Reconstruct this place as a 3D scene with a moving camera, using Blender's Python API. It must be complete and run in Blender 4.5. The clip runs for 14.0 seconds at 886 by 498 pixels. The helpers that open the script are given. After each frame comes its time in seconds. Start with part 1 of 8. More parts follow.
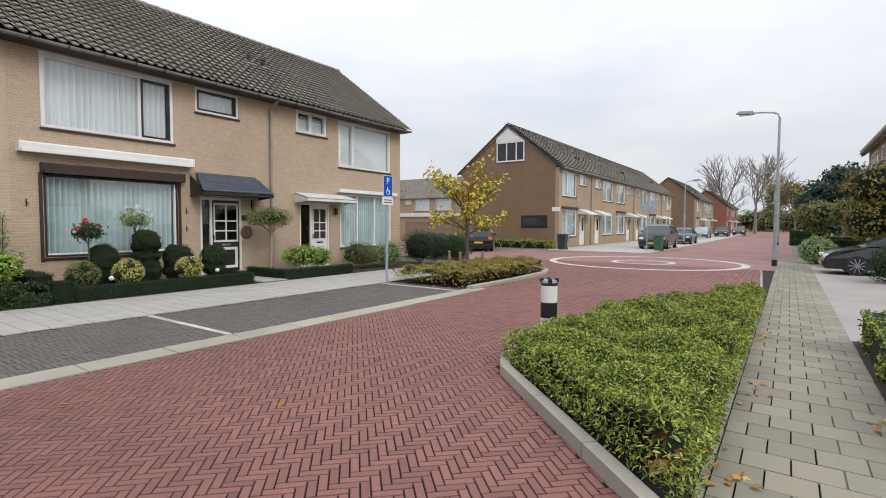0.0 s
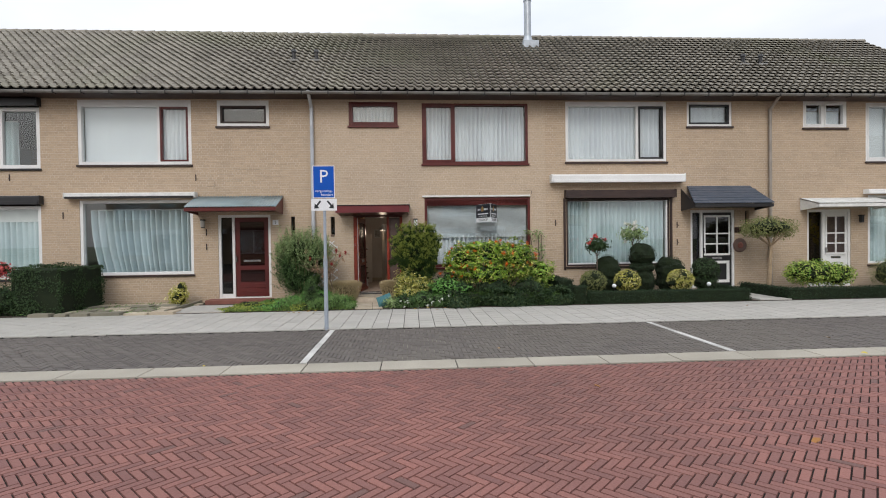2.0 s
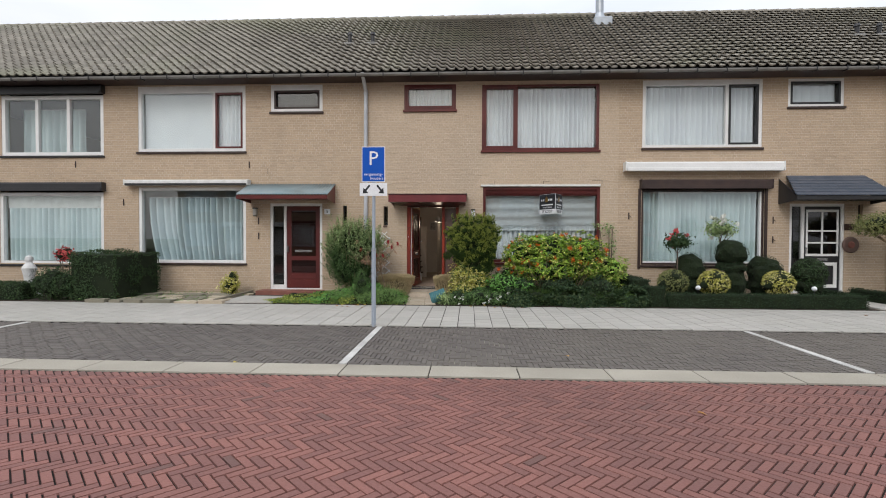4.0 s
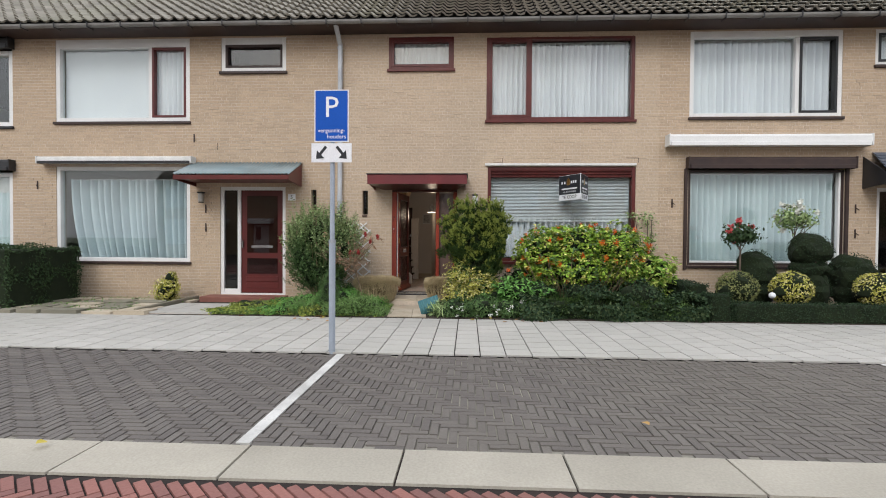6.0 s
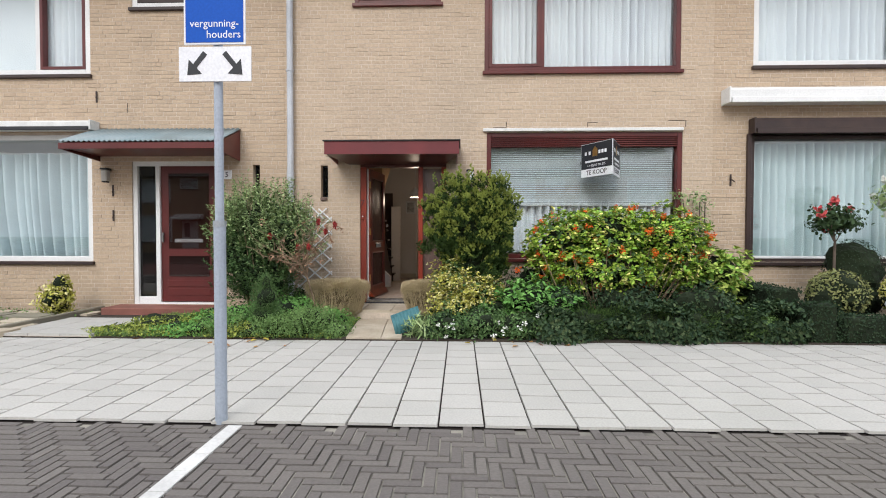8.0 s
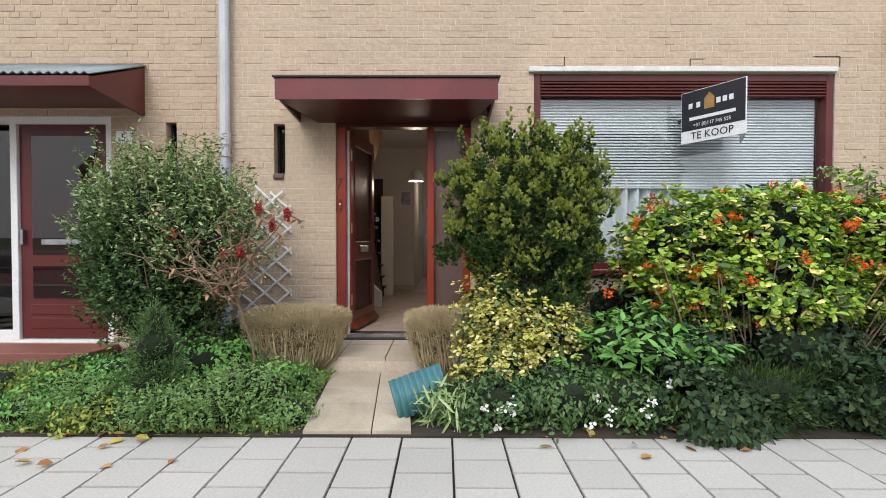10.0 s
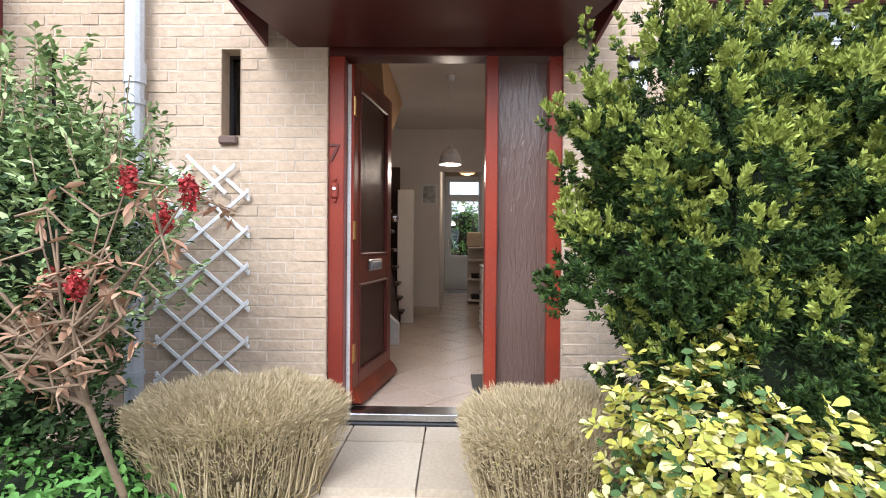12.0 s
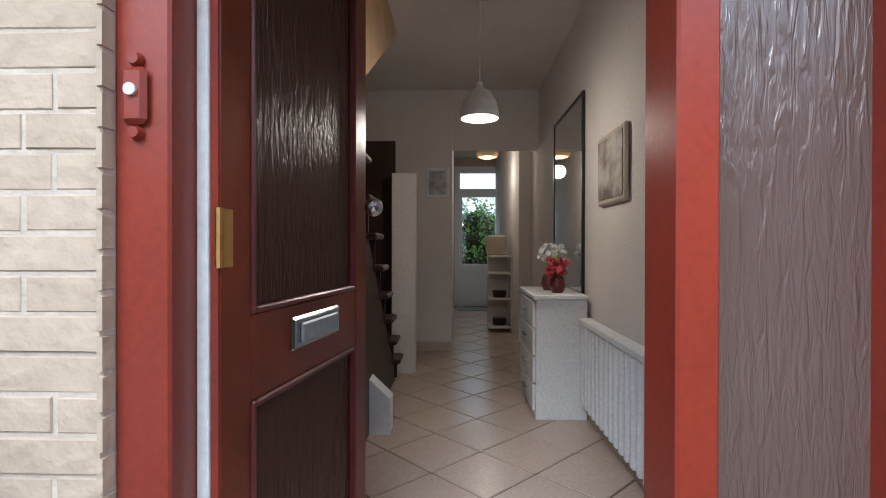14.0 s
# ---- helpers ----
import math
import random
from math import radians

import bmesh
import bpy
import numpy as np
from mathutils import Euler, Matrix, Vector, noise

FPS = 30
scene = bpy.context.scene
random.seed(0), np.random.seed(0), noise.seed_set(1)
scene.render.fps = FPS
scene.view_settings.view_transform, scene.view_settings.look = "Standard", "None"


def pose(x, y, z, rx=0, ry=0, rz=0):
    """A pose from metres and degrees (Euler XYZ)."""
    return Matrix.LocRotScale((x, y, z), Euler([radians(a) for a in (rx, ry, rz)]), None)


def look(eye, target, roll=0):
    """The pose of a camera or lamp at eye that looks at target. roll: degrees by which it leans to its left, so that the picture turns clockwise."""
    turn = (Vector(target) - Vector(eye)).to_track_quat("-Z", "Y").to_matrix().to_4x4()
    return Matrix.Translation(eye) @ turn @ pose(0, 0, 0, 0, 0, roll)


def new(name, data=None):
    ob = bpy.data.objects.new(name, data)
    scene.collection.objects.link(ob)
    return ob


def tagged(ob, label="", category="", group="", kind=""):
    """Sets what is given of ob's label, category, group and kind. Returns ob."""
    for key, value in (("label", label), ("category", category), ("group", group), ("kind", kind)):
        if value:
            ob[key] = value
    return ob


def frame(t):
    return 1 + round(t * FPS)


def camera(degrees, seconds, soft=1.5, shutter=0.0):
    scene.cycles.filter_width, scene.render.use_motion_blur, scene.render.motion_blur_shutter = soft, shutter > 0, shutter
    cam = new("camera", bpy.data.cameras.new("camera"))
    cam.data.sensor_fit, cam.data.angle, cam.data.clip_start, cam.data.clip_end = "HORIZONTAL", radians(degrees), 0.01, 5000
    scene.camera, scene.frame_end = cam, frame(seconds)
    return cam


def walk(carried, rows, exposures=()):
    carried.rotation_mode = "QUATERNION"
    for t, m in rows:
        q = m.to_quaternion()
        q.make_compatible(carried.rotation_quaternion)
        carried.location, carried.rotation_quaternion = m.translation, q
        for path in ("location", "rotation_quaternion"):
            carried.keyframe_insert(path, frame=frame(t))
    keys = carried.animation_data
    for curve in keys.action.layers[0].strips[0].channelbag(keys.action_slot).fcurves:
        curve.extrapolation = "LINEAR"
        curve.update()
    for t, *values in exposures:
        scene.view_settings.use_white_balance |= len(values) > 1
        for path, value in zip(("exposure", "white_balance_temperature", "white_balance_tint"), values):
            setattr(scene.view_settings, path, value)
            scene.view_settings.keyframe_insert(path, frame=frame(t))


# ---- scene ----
cam = camera(83.7, 14.0, 1.0)
METRES, EYE, TILT, LEAN, TURN = 12.8, 1.4, 0.0, 0.0, 33.0
PATH = [
    (0, (1.064, -0.233, 1.664), (-0.079, 1.405, 1.564), 0.3),
    (0.5, (0.971, -0.385, 1.657), (-0.475, 0.994, 1.571), -0.2),
    (1, (1.0, -0.479, 1.634), (-0.764, 0.461, 1.567), -0.7),
    (1.5, (0.965, -0.536, 1.611), (-0.985, -0.097, 1.568), -0.8),
    (2, (0.972, -0.57, 1.614), (-1.024, -0.445, 1.583), -0.8),
    (2.5, (0.964, -0.607, 1.622), (-1.036, -0.623, 1.595), -0.5),
    (3, (0.911, -0.541, 1.574), (-1.087, -0.622, 1.547), -0.2),
    (3.5, (0.547, -0.547, 1.525), (-1.45, -0.653, 1.485), 0.2),
    (6, (-2.678, -0.607, 1.331), (-4.675, -0.706, 1.292), 0.4),
    (6.5, (-3.315, -0.571, 1.29), (-5.312, -0.663, 1.249), 0.3),
    (7, (-3.896, -0.578, 1.262), (-5.893, -0.664, 1.219), 0.3),
    (7.5, (-4.521, -0.578, 1.23), (-6.519, -0.66, 1.183), 0.2),
    (10, (-7.992, -1.098, 1.196), (-9.992, -1.104, 1.152), 0.1),
    (10.5, (-8.579, -1.223, 1.167), (-10.579, -1.244, 1.138), 0.1),
    (11, (-9.09, -1.345, 1.205), (-11.09, -1.373, 1.179), 0.1),
    (11.5, (-9.62, -1.426, 1.217), (-11.62, -1.457, 1.194), 0.1),
    (12, (-10.138, -1.455, 1.221), (-12.137, -1.5, 1.201), 0.5),
    (12.5, (-10.668, -1.511, 1.243), (-12.667, -1.559, 1.217), 0.7),
    (13, (-11.155, -1.573, 1.239), (-13.154, -1.626, 1.22), 0.5),
    (13.5, (-11.69, -1.632, 1.25), (-13.689, -1.682, 1.235), 0.3),
    (14, (-12.225, -1.63, 1.285), (-14.224, -1.683, 1.275), 0.1),
]
walk(cam, [(t, look(eye, target, roll)) for t, eye, target, roll in PATH],
     [(0, 0.0, 6450, 10), (3.5, -0.05, 6450, 10), (6, 0.15, 6400, 10), (7.5, 0.42, 6350, 10), (10, 0.5, 6300, 10), (11, 0.92, 6150, 11), (12, 1.42, 5900, 12), (12.5, 1.65, 5500, 10), (13, 1.76, 5400, 9), (14, 1.22, 5330, 7)])

# ---- world, sun, exposure ----
scene.view_settings.exposure = 0.0
world = bpy.data.worlds.new("sky")
scene.world = world
world.use_nodes = True
wn, wl = world.node_tree.nodes, world.node_tree.links
wn.clear()
w_out = wn.new("ShaderNodeOutputWorld")
w_bg = wn.new("ShaderNodeBackground")
w_sky = wn.new("ShaderNodeTexSky")
w_sky.sky_type, w_sky.sun_disc = "NISHITA", False
w_sky.sun_elevation, w_sky.sun_rotation = radians(28), radians(100)
w_sky.air_density, w_sky.dust_density = 1.5, 4.0
w_tc = wn.new("ShaderNodeTexCoord")
w_map = wn.new("ShaderNodeMapping")
w_map.inputs["Scale"].default_value = (1.0, 1.0, 3.5)
w_noise = wn.new("ShaderNodeTexNoise")
w_noise.inputs["Scale"].default_value, w_noise.inputs["Detail"].default_value = 2.2, 5
w_ramp = wn.new("ShaderNodeValToRGB")
w_ramp.color_ramp.elements[0].position, w_ramp.color_ramp.elements[0].color = 0.3, (0.70, 0.74, 0.82, 1)
w_ramp.color_ramp.elements[1].position, w_ramp.color_ramp.elements[1].color = 0.7, (0.90, 0.91, 0.94, 1)
w_dim = wn.new("ShaderNodeVectorMath")
w_dim.operation = "SCALE"
w_dim.inputs["Scale"].default_value = 0.1
w_mix = wn.new("ShaderNodeMix")
w_mix.data_type = "RGBA"
w_mix.inputs["Factor"].default_value = 0.88
wl.new(w_tc.outputs["Generated"], w_map.inputs["Vector"])
wl.new(w_map.outputs[0], w_noise.inputs["Vector"])
wl.new(w_noise.outputs["Fac"], w_ramp.inputs["Fac"])
wl.new(w_sky.outputs[0], w_dim.inputs[0])
wl.new(w_dim.outputs[0], w_mix.inputs["A"])
wl.new(w_ramp.outputs[0], w_mix.inputs["B"])
w_sep = wn.new("ShaderNodeSeparateXYZ")
w_up = wn.new("ShaderNodeMapRange")
w_up.inputs["From Min"].default_value, w_up.inputs["From Max"].default_value = 0.15, 1.0
w_up.inputs["To Min"].default_value, w_up.inputs["To Max"].default_value = 1.02, 2.2
w_dir = wn.new("ShaderNodeTexCoord")
w_scale = wn.new("ShaderNodeVectorMath")
w_scale.operation = "SCALE"
wl.new(w_dir.outputs["Generated"], w_sep.inputs[0])
wl.new(w_sep.outputs["Z"], w_up.inputs["Value"])
wl.new(w_mix.outputs["Result"], w_scale.inputs[0])
wl.new(w_up.outputs[0], w_scale.inputs["Scale"])
wl.new(w_scale.outputs[0], w_bg.inputs["Color"])
w_bg.inputs["Strength"].default_value = 1.0
wl.new(w_bg.outputs[0], w_out.inputs["Surface"])

sun_data = bpy.data.lights.new("sun", "SUN")
sun_data.energy, sun_data.angle, sun_data.color = 1.0, radians(25), (1.0, 0.97, 0.93)
sun = new("sun", sun_data)
sun.matrix_world = look((30, -10, 30), (-5, 0, 0))

# ---- materials ----


def surf(name, a, b=None, scale=3.0, rough=0.8, bump=0.15, metal=0.0, fine=60.0, vary=0.0, stain=None, amount=0.5, spec=0.4, third=None):
    """Two colours mixed by noise, with fine grain; vary: brightness changed by island and object; stain: a colour in patches."""
    m = bpy.data.materials.new(name)
    m.use_nodes = True
    n, l = m.node_tree.nodes, m.node_tree.links
    p = n["Principled BSDF"]
    p.inputs["Roughness"].default_value, p.inputs["Metallic"].default_value = rough, metal
    p.inputs["Specular IOR Level"].default_value = spec
    geo = n.new("ShaderNodeNewGeometry")
    big = n.new("ShaderNodeTexNoise")
    big.inputs["Scale"].default_value, big.inputs["Detail"].default_value = scale, 4
    small = n.new("ShaderNodeTexNoise")
    small.inputs["Scale"].default_value, small.inputs["Detail"].default_value = fine, 3
    l.new(geo.outputs["Position"], big.inputs["Vector"])
    l.new(geo.outputs["Position"], small.inputs["Vector"])
    mix = n.new("ShaderNodeMix")
    mix.data_type = "RGBA"
    mix.inputs["A"].default_value, mix.inputs["B"].default_value = (*a, 1), (*(b or tuple(0.8 * c for c in a)), 1)
    oi = n.new("ShaderNodeObjectInfo")
    add = n.new("ShaderNodeMath")
    add.operation = "ADD"
    l.new(geo.outputs["Random Per Island"], add.inputs[0])
    l.new(oi.outputs["Random"], add.inputs[1])
    fr = n.new("ShaderNodeMath")
    fr.operation = "FRACT"
    l.new(add.outputs[0], fr.inputs[0])
    if third or vary:
        if vary >= 1:
            l.new(fr.outputs[0], mix.inputs["Factor"])
        else:
            s = n.new("ShaderNodeMapRange")
            s.inputs["From Min"].default_value, s.inputs["From Max"].default_value = 0.3, 0.7
            l.new(big.outputs["Fac"], s.inputs["Value"])
            m2 = n.new("ShaderNodeMix")
            m2.inputs["Factor"].default_value = vary
            l.new(s.outputs[0], m2.inputs["A"])
            l.new(fr.outputs[0], m2.inputs["B"])
            l.new(m2.outputs["Result"], mix.inputs["Factor"])
    else:
        s = n.new("ShaderNodeMapRange")
        s.inputs["From Min"].default_value, s.inputs["From Max"].default_value = 0.35, 0.65
        l.new(big.outputs["Fac"], s.inputs["Value"])
        l.new(s.outputs[0], mix.inputs["Factor"])
    last = mix.outputs["Result"]
    if third:
        r3 = n.new("ShaderNodeMath")
        r3.operation = "MULTIPLY"
        r3.inputs[1].default_value = 7.31
        l.new(fr.outputs[0], r3.inputs[0])
        f3 = n.new("ShaderNodeMath")
        f3.operation = "FRACT"
        l.new(r3.outputs[0], f3.inputs[0])
        g3 = n.new("ShaderNodeMath")
        g3.operation = "GREATER_THAN"
        g3.inputs[1].default_value = 1 - third[1]
        l.new(f3.outputs[0], g3.inputs[0])
        mx = n.new("ShaderNodeMix")
        mx.data_type = "RGBA"
        mx.inputs["B"].default_value = (*third[0], 1)
        l.new(g3.outputs[0], mx.inputs["Factor"])
        l.new(last, mx.inputs["A"])
        last = mx.outputs["Result"]
    if stain:
        sn = n.new("ShaderNodeTexNoise")
        sn.inputs["Scale"].default_value, sn.inputs["Detail"].default_value, sn.inputs["Distortion"].default_value = scale * 0.37, 7, 0.6
        l.new(geo.outputs["Position"], sn.inputs["Vector"])
        sr = n.new("ShaderNodeMapRange")
        sr.inputs["From Min"].default_value, sr.inputs["From Max"].default_value, sr.inputs["To Max"].default_value = 0.5, 0.68, amount
        l.new(sn.outputs["Fac"], sr.inputs["Value"])
        mx = n.new("ShaderNodeMix")
        mx.data_type = "RGBA"
        mx.inputs["B"].default_value = (*stain, 1)
        l.new(sr.outputs[0], mx.inputs["Factor"])
        l.new(last, mx.inputs["A"])
        last = mx.outputs["Result"]
    gr = n.new("ShaderNodeMapRange")
    gr.inputs["To Min"].default_value, gr.inputs["To Max"].default_value = 0.8, 1.2
    l.new(small.outputs["Fac"], gr.inputs["Value"])
    mul = n.new("ShaderNodeVectorMath")
    mul.operation = "SCALE"
    l.new(last, mul.inputs[0])
    l.new(gr.outputs[0], mul.inputs["Scale"])
    l.new(mul.outputs[0], p.inputs["Base Color"])
    if bump:
        bp = n.new("ShaderNodeBump")
        bp.inputs["Strength"].default_value, bp.inputs["Distance"].default_value = bump, 0.01
        l.new(small.outputs["Fac"], bp.inputs["Height"])
        l.new(bp.outputs[0], p.inputs["Normal"])
    return m


def glass_mat(name, tint=(1, 1, 1), low=0.06, wavy=0.0, rough=0.0, milky=None):
    """Clear or tinted glass: see-through, mirroring more at a slant; milky: a share of a plain colour, for moulded
    glass and sky mirrored softly in it.
    """
    m = bpy.data.materials.new(name)
    m.use_nodes = True
    n, l = m.node_tree.nodes, m.node_tree.links
    n.clear()
    out = n.new("ShaderNodeOutputMaterial")
    tr, gl, mix, lw = n.new("ShaderNodeBsdfTransparent"), n.new("ShaderNodeBsdfGlossy"), n.new("ShaderNodeMixShader"), n.new("ShaderNodeLayerWeight")
    tr.inputs["Color"].default_value = (*tint, 1)
    gl.inputs["Roughness"].default_value = rough
    lw.inputs["Blend"].default_value = 0.5
    pw, mr = n.new("ShaderNodeMath"), n.new("ShaderNodeMapRange")
    pw.operation = "POWER"
    pw.inputs[1].default_value = 4.0
    mr.inputs["To Min"].default_value = low
    l.new(lw.outputs["Facing"], pw.inputs[0])
    l.new(pw.outputs[0], mr.inputs["Value"])
    l.new(mr.outputs[0], mix.inputs["Fac"])
    l.new(tr.outputs[0], mix.inputs[1])
    l.new(gl.outputs[0], mix.inputs[2])
    last = mix.outputs[0]
    if milky:
        df, m2 = n.new("ShaderNodeBsdfDiffuse"), n.new("ShaderNodeMixShader")
        df.inputs["Color"].default_value = (*milky[0], 1)
        m2.inputs["Fac"].default_value = milky[1]
        l.new(last, m2.inputs[1])
        l.new(df.outputs[0], m2.inputs[2])
        last = m2.outputs[0]
    l.new(last, out.inputs["Surface"])
    if wavy:
        geo, mp, no, bp = n.new("ShaderNodeNewGeometry"), n.new("ShaderNodeMapping"), n.new("ShaderNodeTexNoise"), n.new("ShaderNodeBump")
        mp.inputs["Scale"].default_value = (55, 55, 9)
        no.inputs["Scale"].default_value, no.inputs["Detail"].default_value, no.inputs["Distortion"].default_value = 1.0, 3, 1.0
        bp.inputs["Strength"].default_value, bp.inputs["Distance"].default_value = 1.0, wavy
        l.new(geo.outputs["Position"], mp.inputs["Vector"])
        l.new(mp.outputs[0], no.inputs["Vector"])
        l.new(no.outputs["Fac"], bp.inputs["Height"])
        l.new(bp.outputs[0], gl.inputs["Normal"])
        if milky:
            l.new(bp.outputs[0], df.inputs["Normal"])
    return m


def glow_mat(name, color, strength):
    m = bpy.data.materials.new(name)
    m.use_nodes = True
    p = m.node_tree.nodes["Principled BSDF"]
    p.inputs["Base Color"].default_value = (*color, 1)
    p.inputs["Emission Color"].default_value, p.inputs["Emission Strength"].default_value = (*color, 1), strength
    return m


BRICK = surf("yellow_brick", (0.515, 0.395, 0.28), (0.435, 0.335, 0.24), 1.2, 0.9, 0.8, fine=26, vary=0.7, stain=(0.34, 0.265, 0.19), amount=0.35)
BRICK_C = surf("pale_yellow_brick", (0.545, 0.43, 0.318), (0.475, 0.37, 0.27), 1.2, 0.92, 1.0, fine=21, vary=0.5, stain=(0.41, 0.335, 0.255), amount=0.35)
MORTAR = surf("mortar", (0.60, 0.51, 0.415), (0.50, 0.42, 0.34), 4, 0.95, 0.8, fine=30)
BRICK2 = surf("brown_brick", (0.26, 0.175, 0.11), (0.20, 0.13, 0.08), 1.2, 0.9, 0.5, vary=0.6, fine=25)
BRICK3 = surf("red_brick", (0.30, 0.13, 0.08), (0.22, 0.09, 0.06), 1.2, 0.9, 0.5, vary=0.6, fine=25)
RTILE = surf("roof_tile", (0.31, 0.285, 0.24), (0.17, 0.155, 0.13), 0.7, 0.9, 0.5, fine=30, vary=0.55, stain=(0.20, 0.21, 0.13), amount=0.4)
# Deck coloured near black, standing for shadow in the tile gaps.
DECK = surf("tile_gap_shade", (0.015, 0.014, 0.013), (0.022, 0.02, 0.018), 3, 0.95, 0.2)
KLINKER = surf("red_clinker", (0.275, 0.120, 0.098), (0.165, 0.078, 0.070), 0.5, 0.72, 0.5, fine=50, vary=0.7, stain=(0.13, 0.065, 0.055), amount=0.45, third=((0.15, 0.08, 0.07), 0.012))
# Paler than the near clinker: distance haze put into the colour.
KLINKER_HAZE = surf("hazed_red_clinker", (0.29, 0.155, 0.135), (0.23, 0.12, 0.105), 0.6, 0.75, 0.3, fine=12)
JOINT = surf("sand_joint", (0.028, 0.019, 0.016), (0.016, 0.012, 0.01), 3, 0.95, 0.3)
JOINT_G = surf("pale_joint", (0.28, 0.26, 0.215), (0.075, 0.068, 0.058), 2.2, 0.95, 0.3)
DARKBRICK = surf("dark_clinker", (0.150, 0.134, 0.119), (0.095, 0.083, 0.077), 0.5, 0.75, 0.5, fine=50, vary=0.6, stain=(0.15, 0.135, 0.11), amount=0.5)
SLAB = surf("pale_concrete_slab", (0.45, 0.43, 0.395), (0.375, 0.36, 0.33), 0.8, 0.85, 0.3, fine=70, vary=0.6, stain=(0.36, 0.35, 0.31), amount=0.5)
SLAB_Y = surf("yellowed_concrete_slab", (0.53, 0.46, 0.36), (0.41, 0.34, 0.25), 3.5, 0.85, 0.3, fine=50, vary=0.4, stain=(0.22, 0.18, 0.12), amount=0.6)
SLAB_G = surf("grey_paving_slab", (0.31, 0.28, 0.21), (0.20, 0.182, 0.14), 0.9, 0.85, 0.3, fine=60, vary=0.7, stain=(0.12, 0.12, 0.09), amount=0.5)
KERB = surf("concrete_kerb", (0.42, 0.385, 0.32), (0.31, 0.285, 0.235), 1.0, 0.85, 0.4, fine=60, vary=0.4, stain=(0.22, 0.20, 0.16), amount=0.5)
WHITELINE = surf("white_road_paint", (0.60, 0.59, 0.56), (0.47, 0.46, 0.44), 3, 0.8, 0.3, stain=(0.25, 0.24, 0.22), amount=0.5)
SOIL = surf("dark_soil", (0.055, 0.042, 0.03), (0.035, 0.028, 0.02), 3, 0.98, 0.8, fine=25)
GRASSM = surf("far_grass", (0.08, 0.105, 0.04), (0.06, 0.08, 0.035), 0.3, 0.95, 0.5, fine=6)
WHITE = surf("white_paint", (0.78, 0.78, 0.77), (0.72, 0.72, 0.71), 2, 0.45, 0.03)
WHITE_W = surf("white_wood", (0.74, 0.74, 0.72), (0.62, 0.62, 0.60), 5, 0.6, 0.1)
MAROON = surf("maroon_paint", (0.115, 0.022, 0.020), (0.085, 0.018, 0.017), 2, 0.32, 0.05, stain=(0.15, 0.04, 0.035), amount=0.4)
MAROON_L = surf("brick_red_paint", (0.30, 0.042, 0.021), (0.23, 0.034, 0.019), 2, 0.35, 0.05, stain=(0.13, 0.03, 0.025), amount=0.5)
DOORWOOD = surf("dark_brown_door_paint", (0.17, 0.030, 0.012), (0.11, 0.021, 0.009), 4, 0.28, 0.05, spec=0.25)
BROWN_S = surf("brown_tile_sill", (0.17, 0.105, 0.085), (0.12, 0.08, 0.065), 4, 0.6, 0.1)
BLACK = surf("black_paint", (0.018, 0.018, 0.02), (0.025, 0.024, 0.026), 4, 0.35, 0.03)
BROWN_D = surf("dark_brown_paint", (0.035, 0.022, 0.02), (0.05, 0.03, 0.025), 4, 0.5, 0.05)
GREYMETAL = surf("galvanised_steel", (0.42, 0.45, 0.48), (0.34, 0.37, 0.40), 6, 0.45, 0.05, metal=0.7)
PIPEMAT = surf("grey_blue_pipe", (0.40, 0.45, 0.52), (0.33, 0.37, 0.43), 3, 0.5, 0.05, metal=0.2)
PIPEP = surf("pale_grey_pipe", (0.52, 0.54, 0.57), (0.42, 0.44, 0.47), 3, 0.5, 0.05, metal=0.1)
PIPEW = surf("pale_pipe", (0.50, 0.50, 0.48), (0.42, 0.41, 0.39), 3, 0.5, 0.05)
PIPEB = surf("brown_pipe", (0.33, 0.29, 0.25), (0.26, 0.23, 0.20), 3, 0.5, 0.05)
GUTTERM = surf("grey_gutter", (0.27, 0.265, 0.255), (0.18, 0.175, 0.165), 2, 0.6, 0.1)
ZINC = surf("weathered_blue_corrugated", (0.20, 0.27, 0.29), (0.28, 0.33, 0.34), 2, 0.6, 0.15, stain=(0.16, 0.17, 0.15), amount=0.5)
SLATE = surf("slate_shingle", (0.06, 0.075, 0.10), (0.09, 0.10, 0.125), 2, 0.6, 0.3, vary=0.7)
PLASTER = surf("cream_plaster", (0.68, 0.63, 0.58), (0.62, 0.57, 0.52), 1.5, 0.85, 0.1)
# Yellow of the lit panel over the stairs; also the glass lamp shade.
PLASTER_Y = surf("warm_lit_tone", (0.62, 0.42, 0.24), (0.5, 0.33, 0.19), 2, 0.7, 0.1)
HALLTILE = surf("beige_floor_tile", (0.56, 0.445, 0.365), (0.46, 0.36, 0.29), 1.5, 0.25, 0.04, vary=0.4)
GROUT = surf("brown_grout", (0.13, 0.09, 0.07), (0.09, 0.065, 0.05), 5, 0.9, 0.1)
DARKWOOD = surf("dark_stair_wood", (0.028, 0.013, 0.009), (0.04, 0.02, 0.014), 5, 0.4, 0.1)
CURTAIN = surf("pale_blue_curtain", (0.66, 0.75, 0.76), (0.60, 0.69, 0.70), 2, 0.9, 0.05)
CURTAINB = surf("grey_blue_drape", (0.66, 0.74, 0.77), (0.58, 0.66, 0.69), 2, 0.9, 0.05)
CURTAINW = surf("white_net_curtain", (0.84, 0.85, 0.87), (0.79, 0.80, 0.83), 2, 0.9, 0.05)
CURTAINR = surf("pink_white_curtain", (0.72, 0.70, 0.72), (0.6, 0.56, 0.6), 8, 0.9, 0.05)
